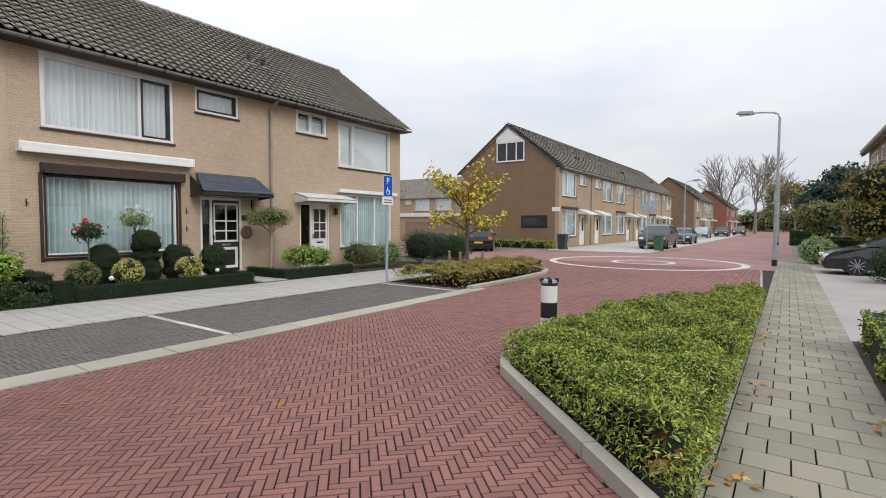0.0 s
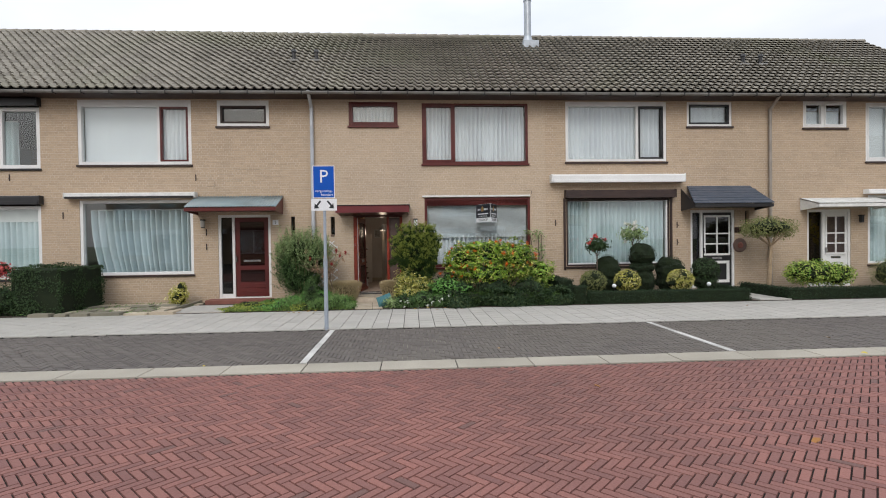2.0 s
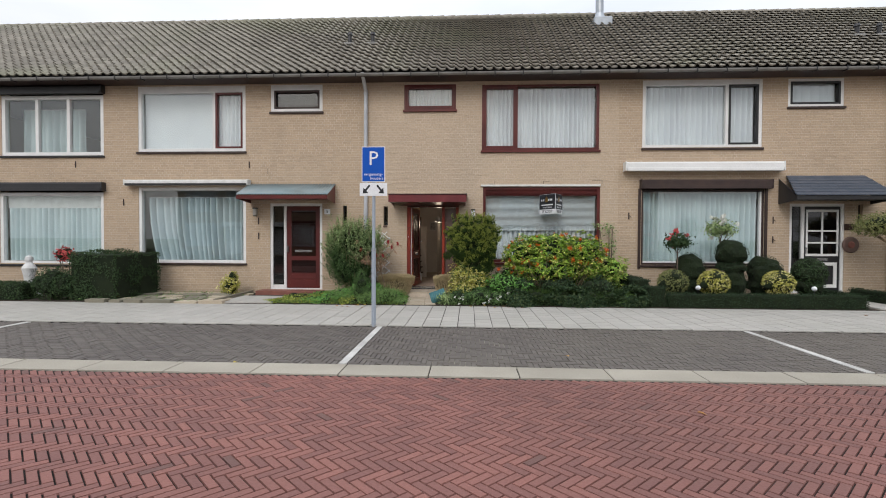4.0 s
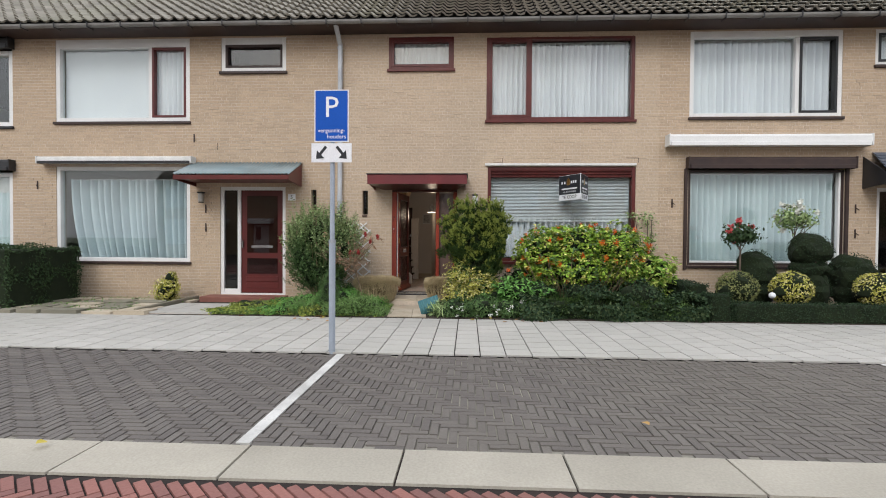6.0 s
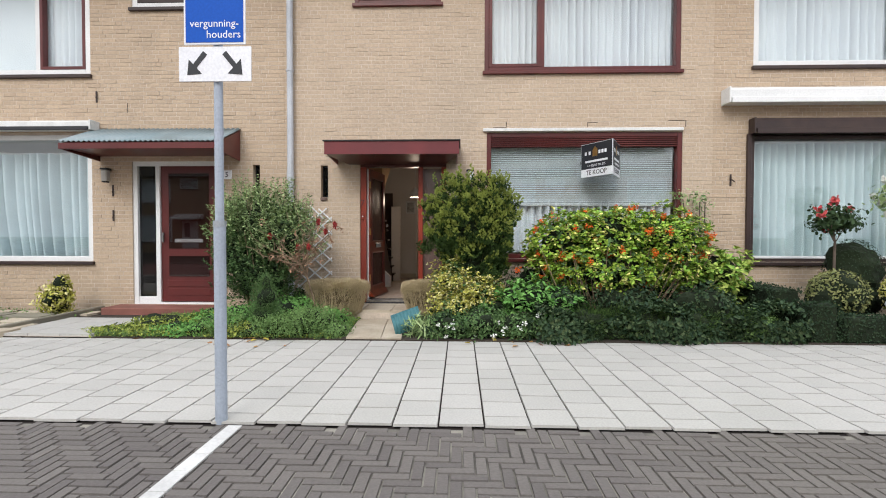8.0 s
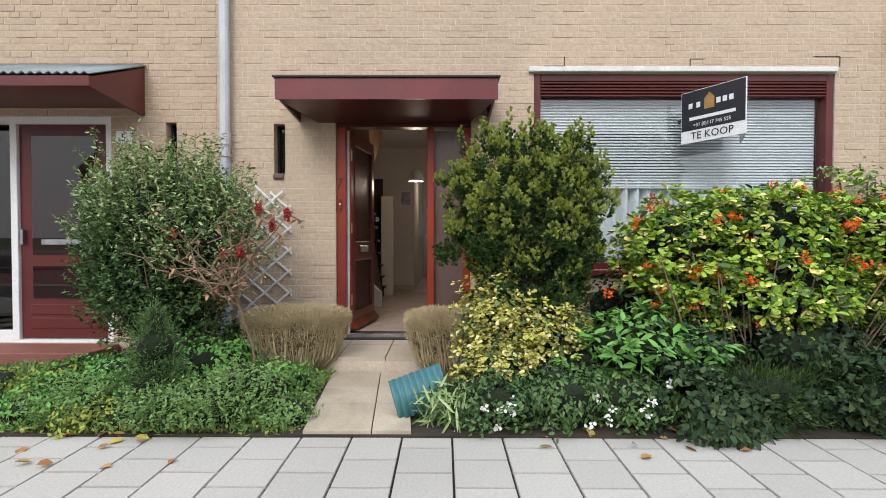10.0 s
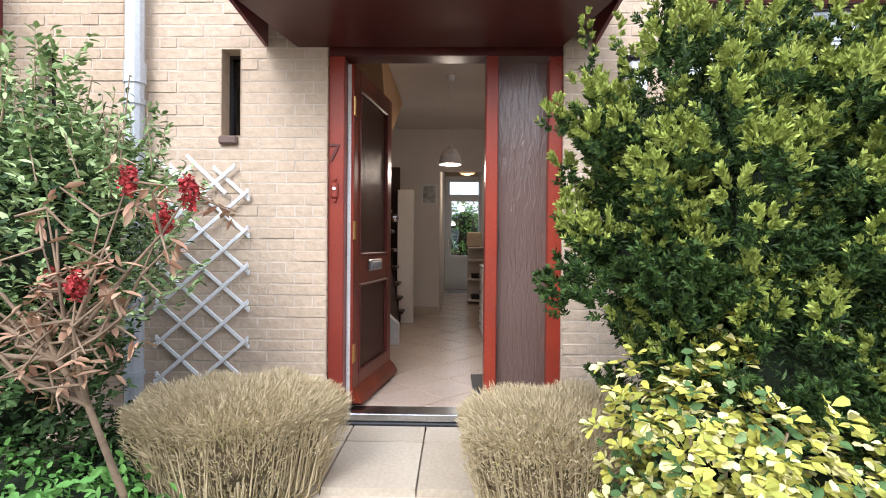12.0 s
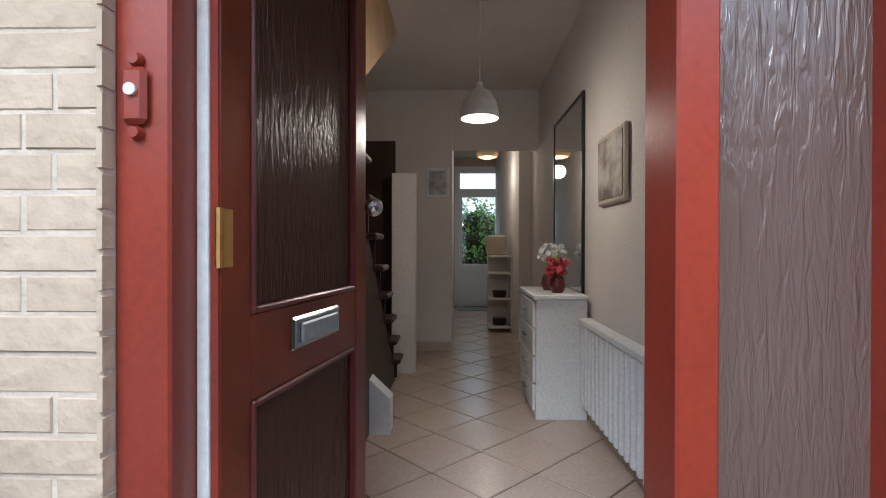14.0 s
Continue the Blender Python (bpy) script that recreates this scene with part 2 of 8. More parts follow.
BLINDM = surf("white_blind_slat", (0.74, 0.76, 0.78), (0.66, 0.68, 0.70), 8, 0.5, 0.0)
GLASS = glass_mat("window_glass", (0.93, 0.96, 0.96), 0.09)
GLASS_D = glass_mat("door_glass", (0.30, 0.26, 0.25), 0.07)
# Milky share partly stands for sky reflected diffusely in the side light.
RIPPLE = glass_mat("rippled_glass", (0.32, 0.23, 0.23), 0.15, 0.010, 0.2, ((0.25, 0.165, 0.14), 0.5))
RIPPLE_D = glass_mat("dark_rippled_glass", (0.1, 0.07, 0.06), 0.10, 0.012, 0.22, ((0.10, 0.042, 0.028), 0.6))
CARGLASS = glass_mat("car_glass", (0.10, 0.11, 0.12), 0.08)
SIGNBLUE = surf("sign_blue", (0.004, 0.085, 0.46), (0.004, 0.08, 0.43), 2, 0.55, 0.0, spec=0.2)
SIGNWHITE = surf("sign_white", (0.80, 0.81, 0.83), (0.76, 0.77, 0.8), 2, 0.4, 0.0)
SIGNBLACK = surf("sign_black", (0.015, 0.017, 0.022), (0.02, 0.022, 0.028), 2, 0.4, 0.0)
BRASS = surf("brass", (0.70, 0.45, 0.16), (0.55, 0.34, 0.12), 8, 0.3, 0.05, metal=1.0)
CHROME = surf("chrome", (0.55, 0.56, 0.57), (0.4, 0.41, 0.42), 8, 0.25, 0.02, metal=1.0)
BARK = surf("grey_brown_bark", (0.13, 0.10, 0.075), (0.09, 0.07, 0.055), 8, 0.95, 0.8, fine=40)
BARK_T = surf("tan_branch", (0.27, 0.19, 0.12), (0.17, 0.12, 0.08), 9, 0.9, 0.5)
BARK_P2 = surf("straw_twig", (0.58, 0.47, 0.29), (0.42, 0.34, 0.20), 8, 0.9, 0.0, vary=0.6)
BARK_P = surf("pale_twig", (0.40, 0.30, 0.19), (0.28, 0.205, 0.135), 8, 0.9, 0.4)
WOODFENCE = surf("weathered_fence_wood", (0.26, 0.20, 0.15), (0.2, 0.15, 0.115), 4, 0.9, 0.3, vary=0.6)
PLASTIC_D = surf("dark_bin_plastic", (0.03, 0.035, 0.035), (0.04, 0.045, 0.045), 4, 0.5, 0.05)
PLASTIC_G = surf("green_bin_plastic", (0.05, 0.14, 0.07), (0.04, 0.11, 0.06), 4, 0.5, 0.05)
TYRE = surf("tyre_rubber", (0.02, 0.02, 0.02), (0.03, 0.03, 0.03), 5, 0.8, 0.1)
TERRA = surf("terracotta_step", (0.27, 0.105, 0.08), (0.2, 0.08, 0.06), 3, 0.7, 0.15)
STONEW = surf("white_garden_statue", (0.7, 0.7, 0.69), (0.55, 0.55, 0.54), 6, 0.8, 0.2)


def leafmat(name, a, b, third=None, rough=0.6):
    m = surf(name, a, b, 2.0, rough, 0.0, fine=20, vary=0.9, third=third, spec=0.16)
    p = m.node_tree.nodes["Principled BSDF"]
    p.inputs["Subsurface Weight"].default_value = 0.0
    return m


# Bark lightened to grey, with the haze of distance in its colour.
BARK_HAZE = surf("hazed_grey_bark", (0.27, 0.235, 0.21), (0.2, 0.175, 0.155), 2, 1.0, 0.0)
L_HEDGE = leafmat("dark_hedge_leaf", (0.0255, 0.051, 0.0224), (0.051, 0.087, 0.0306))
L_BOX = leafmat("clipped_box_leaf", (0.0167, 0.0353, 0.0186), (0.0325, 0.0558, 0.0232))
L_GROUND = leafmat("ground_cover_leaf", (0.22, 0.285, 0.045), (0.40, 0.43, 0.10), ((0.08, 0.12, 0.03), 0.3))
L_AUTUMN = leafmat("autumn_cover_leaf", (0.21, 0.255, 0.0525), (0.45, 0.36, 0.09), ((0.255, 0.105, 0.045), 0.25))
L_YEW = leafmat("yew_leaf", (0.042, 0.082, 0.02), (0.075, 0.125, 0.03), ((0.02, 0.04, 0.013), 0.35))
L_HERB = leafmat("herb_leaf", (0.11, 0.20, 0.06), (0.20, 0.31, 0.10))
# Darker yew copy: the shade inside the bush, put into colour.
L_YEWSHADE = leafmat("yew_shade_leaf", (0.022, 0.042, 0.014), (0.035, 0.06, 0.018))
L_YEWTIP = leafmat("yew_tip", (0.36, 0.41, 0.09), (0.21, 0.265, 0.055))
L_GREY = leafmat("grey_green_leaf", (0.22, 0.32, 0.12), (0.42, 0.52, 0.25), ((0.1, 0.16, 0.06), 0.25))
# Deep green leaves; also the painted shade low and inside other shrubs.
L_SHADE = leafmat("deep_green_and_shade_leaf", (0.06, 0.12, 0.04), (0.105, 0.18, 0.06), ((0.16, 0.23, 0.09), 0.12))
L_FRESH = leafmat("fresh_green_leaf", (0.10, 0.25, 0.055), (0.18, 0.36, 0.09))
L_SKIM = leafmat("glossy_green_leaf", (0.15, 0.31, 0.035), (0.36, 0.47, 0.07), ((0.78, 0.74, 0.24), 0.15), 0.4)
L_YELLOW = leafmat("variegated_yellow_leaf", (0.515, 0.468, 0.0935), (0.299, 0.318, 0.0655), ((0.673, 0.617, 0.281), 0.3))
L_LIME = leafmat("variegated_lime_leaf", (0.211, 0.365, 0.0576), (0.48, 0.538, 0.134), ((0.12, 0.24, 0.036), 0.25))
L_IVY = leafmat("ivy_leaf", (0.0168, 0.0382, 0.0191), (0.0459, 0.0765, 0.0306), ((0.0765, 0.107, 0.0459), 0.15))
L_TREE = leafmat("yellow_tree_leaf", (0.68, 0.50, 0.06), (0.50, 0.42, 0.06), ((0.28, 0.32, 0.06), 0.2))
L_ORANGE = leafmat("rusty_tree_leaf", (0.27, 0.20, 0.06), (0.17, 0.165, 0.055))
L_TAN = leafmat("tan_twig_leaf", (0.46, 0.38, 0.207), (0.31, 0.253, 0.138), ((0.38, 0.368, 0.127), 0.2))
L_CEDAR = leafmat("cedar_needle", (0.036, 0.063, 0.054), (0.063, 0.099, 0.072))
L_OLIVE = leafmat("olive_leaf", (0.15, 0.18, 0.0675), (0.24, 0.24, 0.09))
L_RED = leafmat("red_berry", (0.75, 0.07, 0.018), (0.75, 0.22, 0.03), None, 0.3)
L_DEAD = leafmat("dead_brown_leaf", (0.30, 0.13, 0.045), (0.42, 0.26, 0.09), ((0.5, 0.4, 0.08), 0.2))
L_ROSE = leafmat("white_petal", (0.75, 0.75, 0.70), (0.65, 0.67, 0.6))
L_PINK = leafmat("pink_petal", (0.6, 0.12, 0.11), (0.45, 0.05, 0.06))
L_DRED = leafmat("dried_red_bloom", (0.42, 0.045, 0.045), (0.25, 0.03, 0.03))
L_WITHER = leafmat("withered_pink_leaf", (0.36, 0.19, 0.12), (0.42, 0.28, 0.18))
# Darker maroon copy for surfaces in the shade of canopy and grille ribs.
MAROON_SHADE = surf("shaded_maroon", (0.075, 0.017, 0.014), (0.055, 0.013, 0.011), 2, 0.3, 0.05)
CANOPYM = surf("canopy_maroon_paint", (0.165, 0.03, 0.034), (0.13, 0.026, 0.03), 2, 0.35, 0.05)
# Near-black green standing for the shade between and behind leaves.
CORE = surf("foliage_shade", (0.007, 0.013, 0.004), (0.012, 0.02, 0.006), 5, 1.0, 0.5)

# ---- building helpers ----


def put(name, bm, material, parent=None, kind=""):
    me = bpy.data.meshes.new(name)
    bm.to_mesh(me)
    bm.free()
    me.materials.append(material)
    ob = new(name, me)
    if parent:
        ob.parent = parent
    return tagged(ob, kind=kind)


def part(name, bm, material, parent, label=""):
    return tagged(put(name, bm, material, parent), label)


def arrays(name, verts, faces, material, parent=None, kind="", smooth=False):
    me = bpy.data.meshes.new(name)
    me.from_pydata(verts, [], faces)
    me.materials.append(material)
    if smooth:
        me.shade_smooth()
    ob = new(name, me)
    if parent:
        ob.parent = parent
    return tagged(ob, kind=kind)


def thing(name, label, category, x=0, y=0, z=0, group="", rz=0):
    ob = new(name)
    ob.matrix_basis = pose(x, y, z, 0, 0, rz)
    return tagged(ob, label, category, group)


def box(bm, x0, x1, y0, y1, z0, z1, bevel=0.0, m=None):
    r = bmesh.ops.create_cube(bm, size=1.0, matrix=Matrix.LocRotScale(((x0 + x1) / 2, (y0 + y1) / 2, (z0 + z1) / 2), None, (abs(x1 - x0), abs(y1 - y0), abs(z1 - z0))))
    if bevel:
        es = list({e for v in r["verts"] for e in v.link_edges})
        out = bmesh.ops.bevel(bm, geom=es, offset=bevel, segments=1, affect="EDGES")
        r["verts"] = list({v for f in out["faces"] for v in f.verts} | {v for v in r["verts"] if v.is_valid})
    if m:
        bmesh.ops.transform(bm, matrix=m, verts=[v for v in r["verts"] if v.is_valid])
    return bm


def B(*args, **kw):
    return box(bmesh.new(), *args, **kw)


def rod(bm, a, b, r0, r1=None, n=8):
    a, b = Vector(a), Vector(b)
    d = b - a
    m = Matrix.Translation((a + b) / 2) @ d.to_track_quat("Z", "Y").to_matrix().to_4x4()
    bmesh.ops.create_cone(bm, cap_ends=True, segments=n, radius1=r0, radius2=r1 if r1 is not None else r0, depth=d.length, matrix=m)
    return bm


def ball(bm, c, r, sub=2, scale=(1, 1, 1)):
    bmesh.ops.create_icosphere(bm, subdivisions=sub, radius=r, matrix=Matrix.LocRotScale(c, None, scale))
    return bm


def prism(bm, pts, axis, a, b):
    """A polygon of 2D points pushed from a to b along an axis (x: points are y,z; y: x,z; z: x,y)."""
    def at(p, v):
        return {"x": (v, p[0], p[1]), "y": (p[0], v, p[1]), "z": (p[0], p[1], v)}[axis]
    lo, hi = [bm.verts.new(at(p, a)) for p in pts], [bm.verts.new(at(p, b)) for p in pts]
    bm.faces.new(lo), bm.faces.new(hi)
    for i in range(len(pts)):
        j = (i + 1) % len(pts)
        bm.faces.new((lo[i], lo[j], hi[j], hi[i]))
    bmesh.ops.recalc_face_normals(bm, faces=bm.faces)
    return bm


def turned(bm, profile, n=16, c=(0, 0, 0)):
    """A turned body from (radius, height) pairs."""
    rings = [[bm.verts.new((c[0] + r * math.cos(2 * math.pi * i / n), c[1] + r * math.sin(2 * math.pi * i / n), c[2] + h)) for i in range(n)] for r, h in profile]
    for a, b in zip(rings, rings[1:]):
        for i in range(n):
            bm.faces.new((a[i], a[(i + 1) % n], b[(i + 1) % n], b[i]))
    bmesh.ops.recalc_face_normals(bm, faces=bm.faces)
    return bm


rng = np.random.default_rng(7)
_TOP = [(0, 1, 2, 3), (4, 5, 1, 0), (5, 6, 2, 1), (6, 7, 3, 2), (7, 4, 0, 3)]


def slabs(items, jitter=0.0):
    """Verts and faces for many small blocks seen from one side. An item: centre, u half vector, v half vector, normal times height."""
    vs, fs = [], []
    for c, u, v, h in items:
        c, u, v, h = map(np.array, (c, u, v, h))
        k = len(vs)
        j = rng.uniform(-jitter, jitter) * h / (np.linalg.norm(h) + 1e-9) if jitter else 0
        top = c + h + j
        eu, ev = 1 - 0.0022 / (np.linalg.norm(u) + 1e-9), 1 - 0.0022 / (np.linalg.norm(v) + 1e-9)
        vs += [tuple(top - eu * u - ev * v), tuple(top + eu * u - ev * v), tuple(top + eu * u + ev * v), tuple(top - eu * u + ev * v)]
        vs += [tuple(c - u - v), tuple(c + u - v), tuple(c + u + v), tuple(c - u + v)]
        fs += [tuple(k + i for i in f) for f in _TOP]
    return vs, fs


def pieces(name, items, near, limit, material, parent, jitter=0.0):
    """Blocks: up to limit of those that near() picks are objects on one mesh per size; the rest is one joined part."""
    picked, rest, meshes = [], [], {}
    for it in items:
        (picked if len(picked) < limit and near(it[0]) else rest).append(it)
    for c, u, v, h in picked:
        u, v, h = Vector(u), Vector(v), Vector(h)
        key = (round(u.length, 3), round(v.length, 3), round(h.length, 4))
        if key not in meshes:
            vs, fs = slabs([((0, 0, 0), (key[0], 0, 0), (0, key[1], 0), (0, 0, key[2]))])
            me = bpy.data.meshes.new(name)
            me.from_pydata(vs, [], fs)
            me.materials.append(material)
            meshes[key] = me
        ob = new(name, meshes[key])
        a, b, n = u.normalized(), v.normalized(), h.normalized()
        if a.cross(b).dot(n) < 0:
            b = -b
        rot = Matrix((a, b, n)).transposed().to_4x4()
        ob.matrix_basis = Matrix.Translation(Vector(c) + n * float(rng.uniform(-jitter, jitter))) @ rot
        ob.parent = parent
    if rest:
        vs, fs = slabs(rest, jitter)
        arrays(name + "_field", vs, fs, material, parent, "stuff")


def herring(x0, x1, y0, y1, z, angle, keep, w=0.0675, n=3, gap=0.009, depth=0.014):
    """Blocks n times as long as wide in herringbone, turned by an angle, kept where keep(x, y) says so."""
    ca, sa = math.cos(radians(angle)), math.sin(radians(angle))
    cx, cy = (x0 + x1) / 2, (y0 + y1) / 2
    reach = int(math.hypot(x1 - x0, y1 - y0) / 2 / w) + 3
    out = []
    for i in range(-reach, reach):
        for j in range(-reach, reach):
            k = (i - j) % (2 * n)
            if k == 0:
                lx, ly, hu, hv = i + n / 2, j + 0.5, n / 2, 0.5
            elif k == 2 * n - 1:
                lx, ly, hu, hv = i + 0.5, j + n / 2, 0.5, n / 2
            else:
                continue
            lx, ly, hu, hv = lx * w, ly * w, hu * w - gap / 2, hv * w - gap / 2
            x, y = cx + lx * ca - ly * sa, cy + lx * sa + ly * ca
            if x0 < x < x1 and y0 < y < y1 and keep(x, y):
                out.append(((x, y, z), (hu * ca, hu * sa, 0), (-hv * sa, hv * ca, 0), (0, 0, depth)))
    return out


def leaves(name, pts, nrm, size, material, parent=None, aspect=0.5, droop=0.3, spread=0.6, kind="stuff", jit=0.35, dirs=None, wide=(0.35, 1.0, 0.75, 0.7)):
    """Folded leaves at points, facing roughly along their normals; dirs: where they point."""
    pts, nrm = np.asarray(pts, float), np.asarray(nrm, float)
    n = len(pts)
    nz = nrm + rng.normal(0, spread, (n, 3))
    nz /= np.linalg.norm(nz, axis=1, keepdims=True) + 1e-9
    d = rng.normal(0, 1, (n, 3)) + np.array([0, 0, -droop]) if dirs is None else np.array(dirs, float)
    d -= nz * (d * nz).sum(1, keepdims=True)
    d /= np.linalg.norm(d, axis=1, keepdims=True) + 1e-9
    s = np.cross(nz, d)
    ln = size * (1 + rng.uniform(-jit, jit, (n, 1)))
    wd = ln * aspect * 0.5
    up = nz * wd * 0.35
    a, wa, b, wb = wide
    vs = np.stack([pts, pts + d * ln * a + s * wd * wa + up, pts + d * ln * b + s * wd * wb + up, pts + d * ln, pts + d * ln * b - s * wd * wb + up, pts + d * ln * a - s * wd * wa + up], 1).reshape(-1, 3)
    k = np.arange(n)[:, None] * 6
    f1, f2 = k + np.array([0, 1, 2, 3]), k + np.array([0, 3, 4, 5])
    fs = np.concatenate([f1, f2], 1).reshape(-1, 4)
    me = bpy.data.meshes.new(name)
    me.vertices.add(len(vs))
    me.vertices.foreach_set("co", vs.ravel())
    me.loops.add(fs.size)
    me.loops.foreach_set("vertex_index", fs.ravel().astype(np.int32))
    me.polygons.add(len(fs))
    me.polygons.foreach_set("loop_start", np.arange(0, fs.size, 4, dtype=np.int32))
    me.update(calc_edges=True)
    me.materials.append(material)
    ob = new(name, me)
    if parent:
        ob.parent = parent
    return tagged(ob, kind=kind)


def rosettes(name, P, N, k, size, material, parent, aspect=0.5, open_=0.9, up=0.5, core_r=0.01, wide=(0.45, 0.8, 0.82, 0.95)):
    """Leaves set round shoot ends: k about each point, spread from its outward direction."""
    P, N = np.repeat(np.asarray(P), k, 0), np.repeat(np.asarray(N), k, 0)
    out = rng.normal(0, 1, P.shape)
    d = N * 0.7 + np.array([0, 0, up]) + out * open_
    d /= np.linalg.norm(d, axis=1, keepdims=True) + 1e-9
    return leaves(name, P + d * core_r, N * 0.3 + np.array([0, 0, 0.8]), size, material, parent, aspect, spread=0.35, dirs=d, wide=wide)


def shoots(name, P, N, k, length, size, material, parent, aspect=0.45, up=0.9):
    """Leaves along upright shoots that start at points: k on each."""
    ax = np.asarray(N) * 0.5 + np.array([0, 0, up]) + rng.normal(0, 0.25, np.shape(P))
    ax /= np.linalg.norm(ax, axis=1, keepdims=True)
    ax, P = np.repeat(ax, k, 0), np.repeat(np.asarray(P), k, 0)
    f = np.tile(np.linspace(0, 1, k), len(P) // k)[:, None]
    d = ax * (0.35 + f) + rng.normal(0, 0.6, P.shape)
    d /= np.linalg.norm(d, axis=1, keepdims=True)
    return leaves(name, P + ax * f * length, np.array([0, 0, 0.8]) + 0 * P, size, material, parent, aspect, spread=0.4, dirs=d)


def needles(name, pts, dirs, length, width, material, parent):
    """Thin pointed needles from points along directions."""
    n = len(pts)
    d = dirs / (np.linalg.norm(dirs, axis=1, keepdims=True) + 1e-9)
    ln = length * (1 + rng.uniform(-0.3, 0.3, (n, 1)))
    sd = np.cross(d, rng.normal(0, 1, (n, 3)))
    sd /= np.linalg.norm(sd, axis=1, keepdims=True) + 1e-9
    vs = np.stack([pts, pts + d * ln * 0.5 + sd * width / 2, pts + d * ln, pts + d * ln * 0.5 - sd * width / 2], 1).reshape(-1, 3)
    me = bpy.data.meshes.new(name)
    me.vertices.add(n * 4)
    me.vertices.foreach_set("co", vs.ravel())
    me.loops.add(n * 4)
    me.loops.foreach_set("vertex_index", np.arange(n * 4, dtype=np.int32))
    me.polygons.add(n)
    me.polygons.foreach_set("loop_start", np.arange(0, n * 4, 4, dtype=np.int32))
    me.update(calc_edges=True)
    me.materials.append(material)
    ob = new(name, me)
    ob.parent = parent
    return tagged(ob, kind="stuff")


def blob_points(blobs, n, shell=0.35, lump=0.15):
    """Points in the outer shell of ellipsoids (x, y, z, rx, ry, rz), with outward normals."""
    vol = np.array([(b[3] * b[4] + b[4] * b[5] + b[3] * b[5]) for b in blobs])
    cnt = (vol / vol.sum() * n).astype(int) + 1
    P, N = [], []
    for b, c in zip(blobs, cnt):
        d = rng.normal(0, 1, (c, 3))
        d /= np.linalg.norm(d, axis=1, keepdims=True)
        ph = rng.uniform(0, 6.28, 3)
        l = 1 + lump * (np.sin(d[:, 0] * 5 + ph[0]) * np.sin(d[:, 1] * 6 + ph[1]) + 0.6 * np.sin(d[:, 2] * 9 + ph[2] + d[:, 0] * 7))
        r = (1 - shell * rng.uniform(0, 1, c) ** 1.5) * l
        p = d * r[:, None] * np.array(b[3:6]) + np.array(b[:3])
        P.append(p), N.append(d)
    P, N = np.concatenate(P), np.concatenate(N)
    ok = P[:, 2] > 0.02
    return P[ok], N[ok]


# Bodies inside the foliage, coloured as its shade unless another material is given.
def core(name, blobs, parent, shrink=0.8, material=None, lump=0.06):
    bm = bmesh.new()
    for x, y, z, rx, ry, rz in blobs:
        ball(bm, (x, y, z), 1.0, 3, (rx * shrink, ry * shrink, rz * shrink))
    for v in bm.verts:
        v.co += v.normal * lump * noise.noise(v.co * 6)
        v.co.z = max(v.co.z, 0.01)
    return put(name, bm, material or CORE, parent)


def shrub(name, label, x, y, blobs, n, size, mat, category="shrub", shell=0.35, lump=0.15, aspect=0.5, coreshrink=0.78, stems=0, group="", z=0.0, spread=0.6):
    """A shrub: stems, an inner mass coloured dark as shade, and leaves; blobs are given about its base."""
    t = thing(name, label, category, x, y, z, group)
    P, N = blob_points(blobs, n, shell, lump)
    leaves("leaves", P, N, size, mat, t, aspect, spread=spread)
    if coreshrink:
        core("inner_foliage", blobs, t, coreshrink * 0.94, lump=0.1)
    bm = bmesh.new()
    top = max(b[2] for b in blobs)
    for i in range(max(stems, 3)):
        a = i * 2.4
        b = blobs[i % len(blobs)]
        rod(bm, (0.05 * math.cos(a), 0.05 * math.sin(a), 0), (b[0] + b[3] * 0.5 * math.cos(a), b[1] + b[4] * 0.5 * math.sin(a), min(top, b[2])), 0.018, 0.008, 5)
    put("stem", bm, BARK, t)
    return t


def hedge(name, label, x0, x1, y0, y1, h, n, size, mat, z=0.0, category="hedge", lump=0.02, group="", shrink=0.03):
    cx, cy = (x0 + x1) / 2, (y0 + y1) / 2
    t = thing(name, label, category, cx, cy, z, group)
    hx, hy = (x1 - x0) / 2, (y1 - y0) / 2
    areas = np.array([hy * 2 * h, hy * 2 * h, hx * 2 * h, hx * 2 * h, hx * hy * 4])
    cnt = (areas / areas.sum() * n).astype(int)
    P, N = [], []
    for k, c in enumerate(cnt):
        a, b = rng.uniform(-1, 1, c), rng.uniform(0, 1, c)
        if k < 2:
            s = 1 if k else -1
            p = np.stack([np.full(c, s * hx), a * hy, b * h], 1)
            q = np.tile([s, 0, 0.15], (c, 1))
        elif k < 4:
            s = 1 if k == 2 else -1
            p = np.stack([a * hx, np.full(c, s * hy), b * h], 1)
            q = np.tile([0, s, 0.15], (c, 1))
        else:
            p = np.stack([a * hx, (b * 2 - 1) * hy, np.full(c, h)], 1)
            q = np.tile([0, 0, 1.0], (c, 1))
        w = lump * (np.sin(p[:, 0] * 7 + cx) + np.sin(p[:, 1] * 5 + cy) + np.sin(p[:, 2] * 9 + p[:, 1] * 4)) - rng.uniform(0, 0.05, c)
        P.append(p + q * w[:, None]), N.append(q)
    leaves("leaves", np.concatenate(P), np.concatenate(N), size, mat, t, 0.55)
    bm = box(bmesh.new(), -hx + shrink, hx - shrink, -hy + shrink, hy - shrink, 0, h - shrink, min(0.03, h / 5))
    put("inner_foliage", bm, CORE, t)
    return t


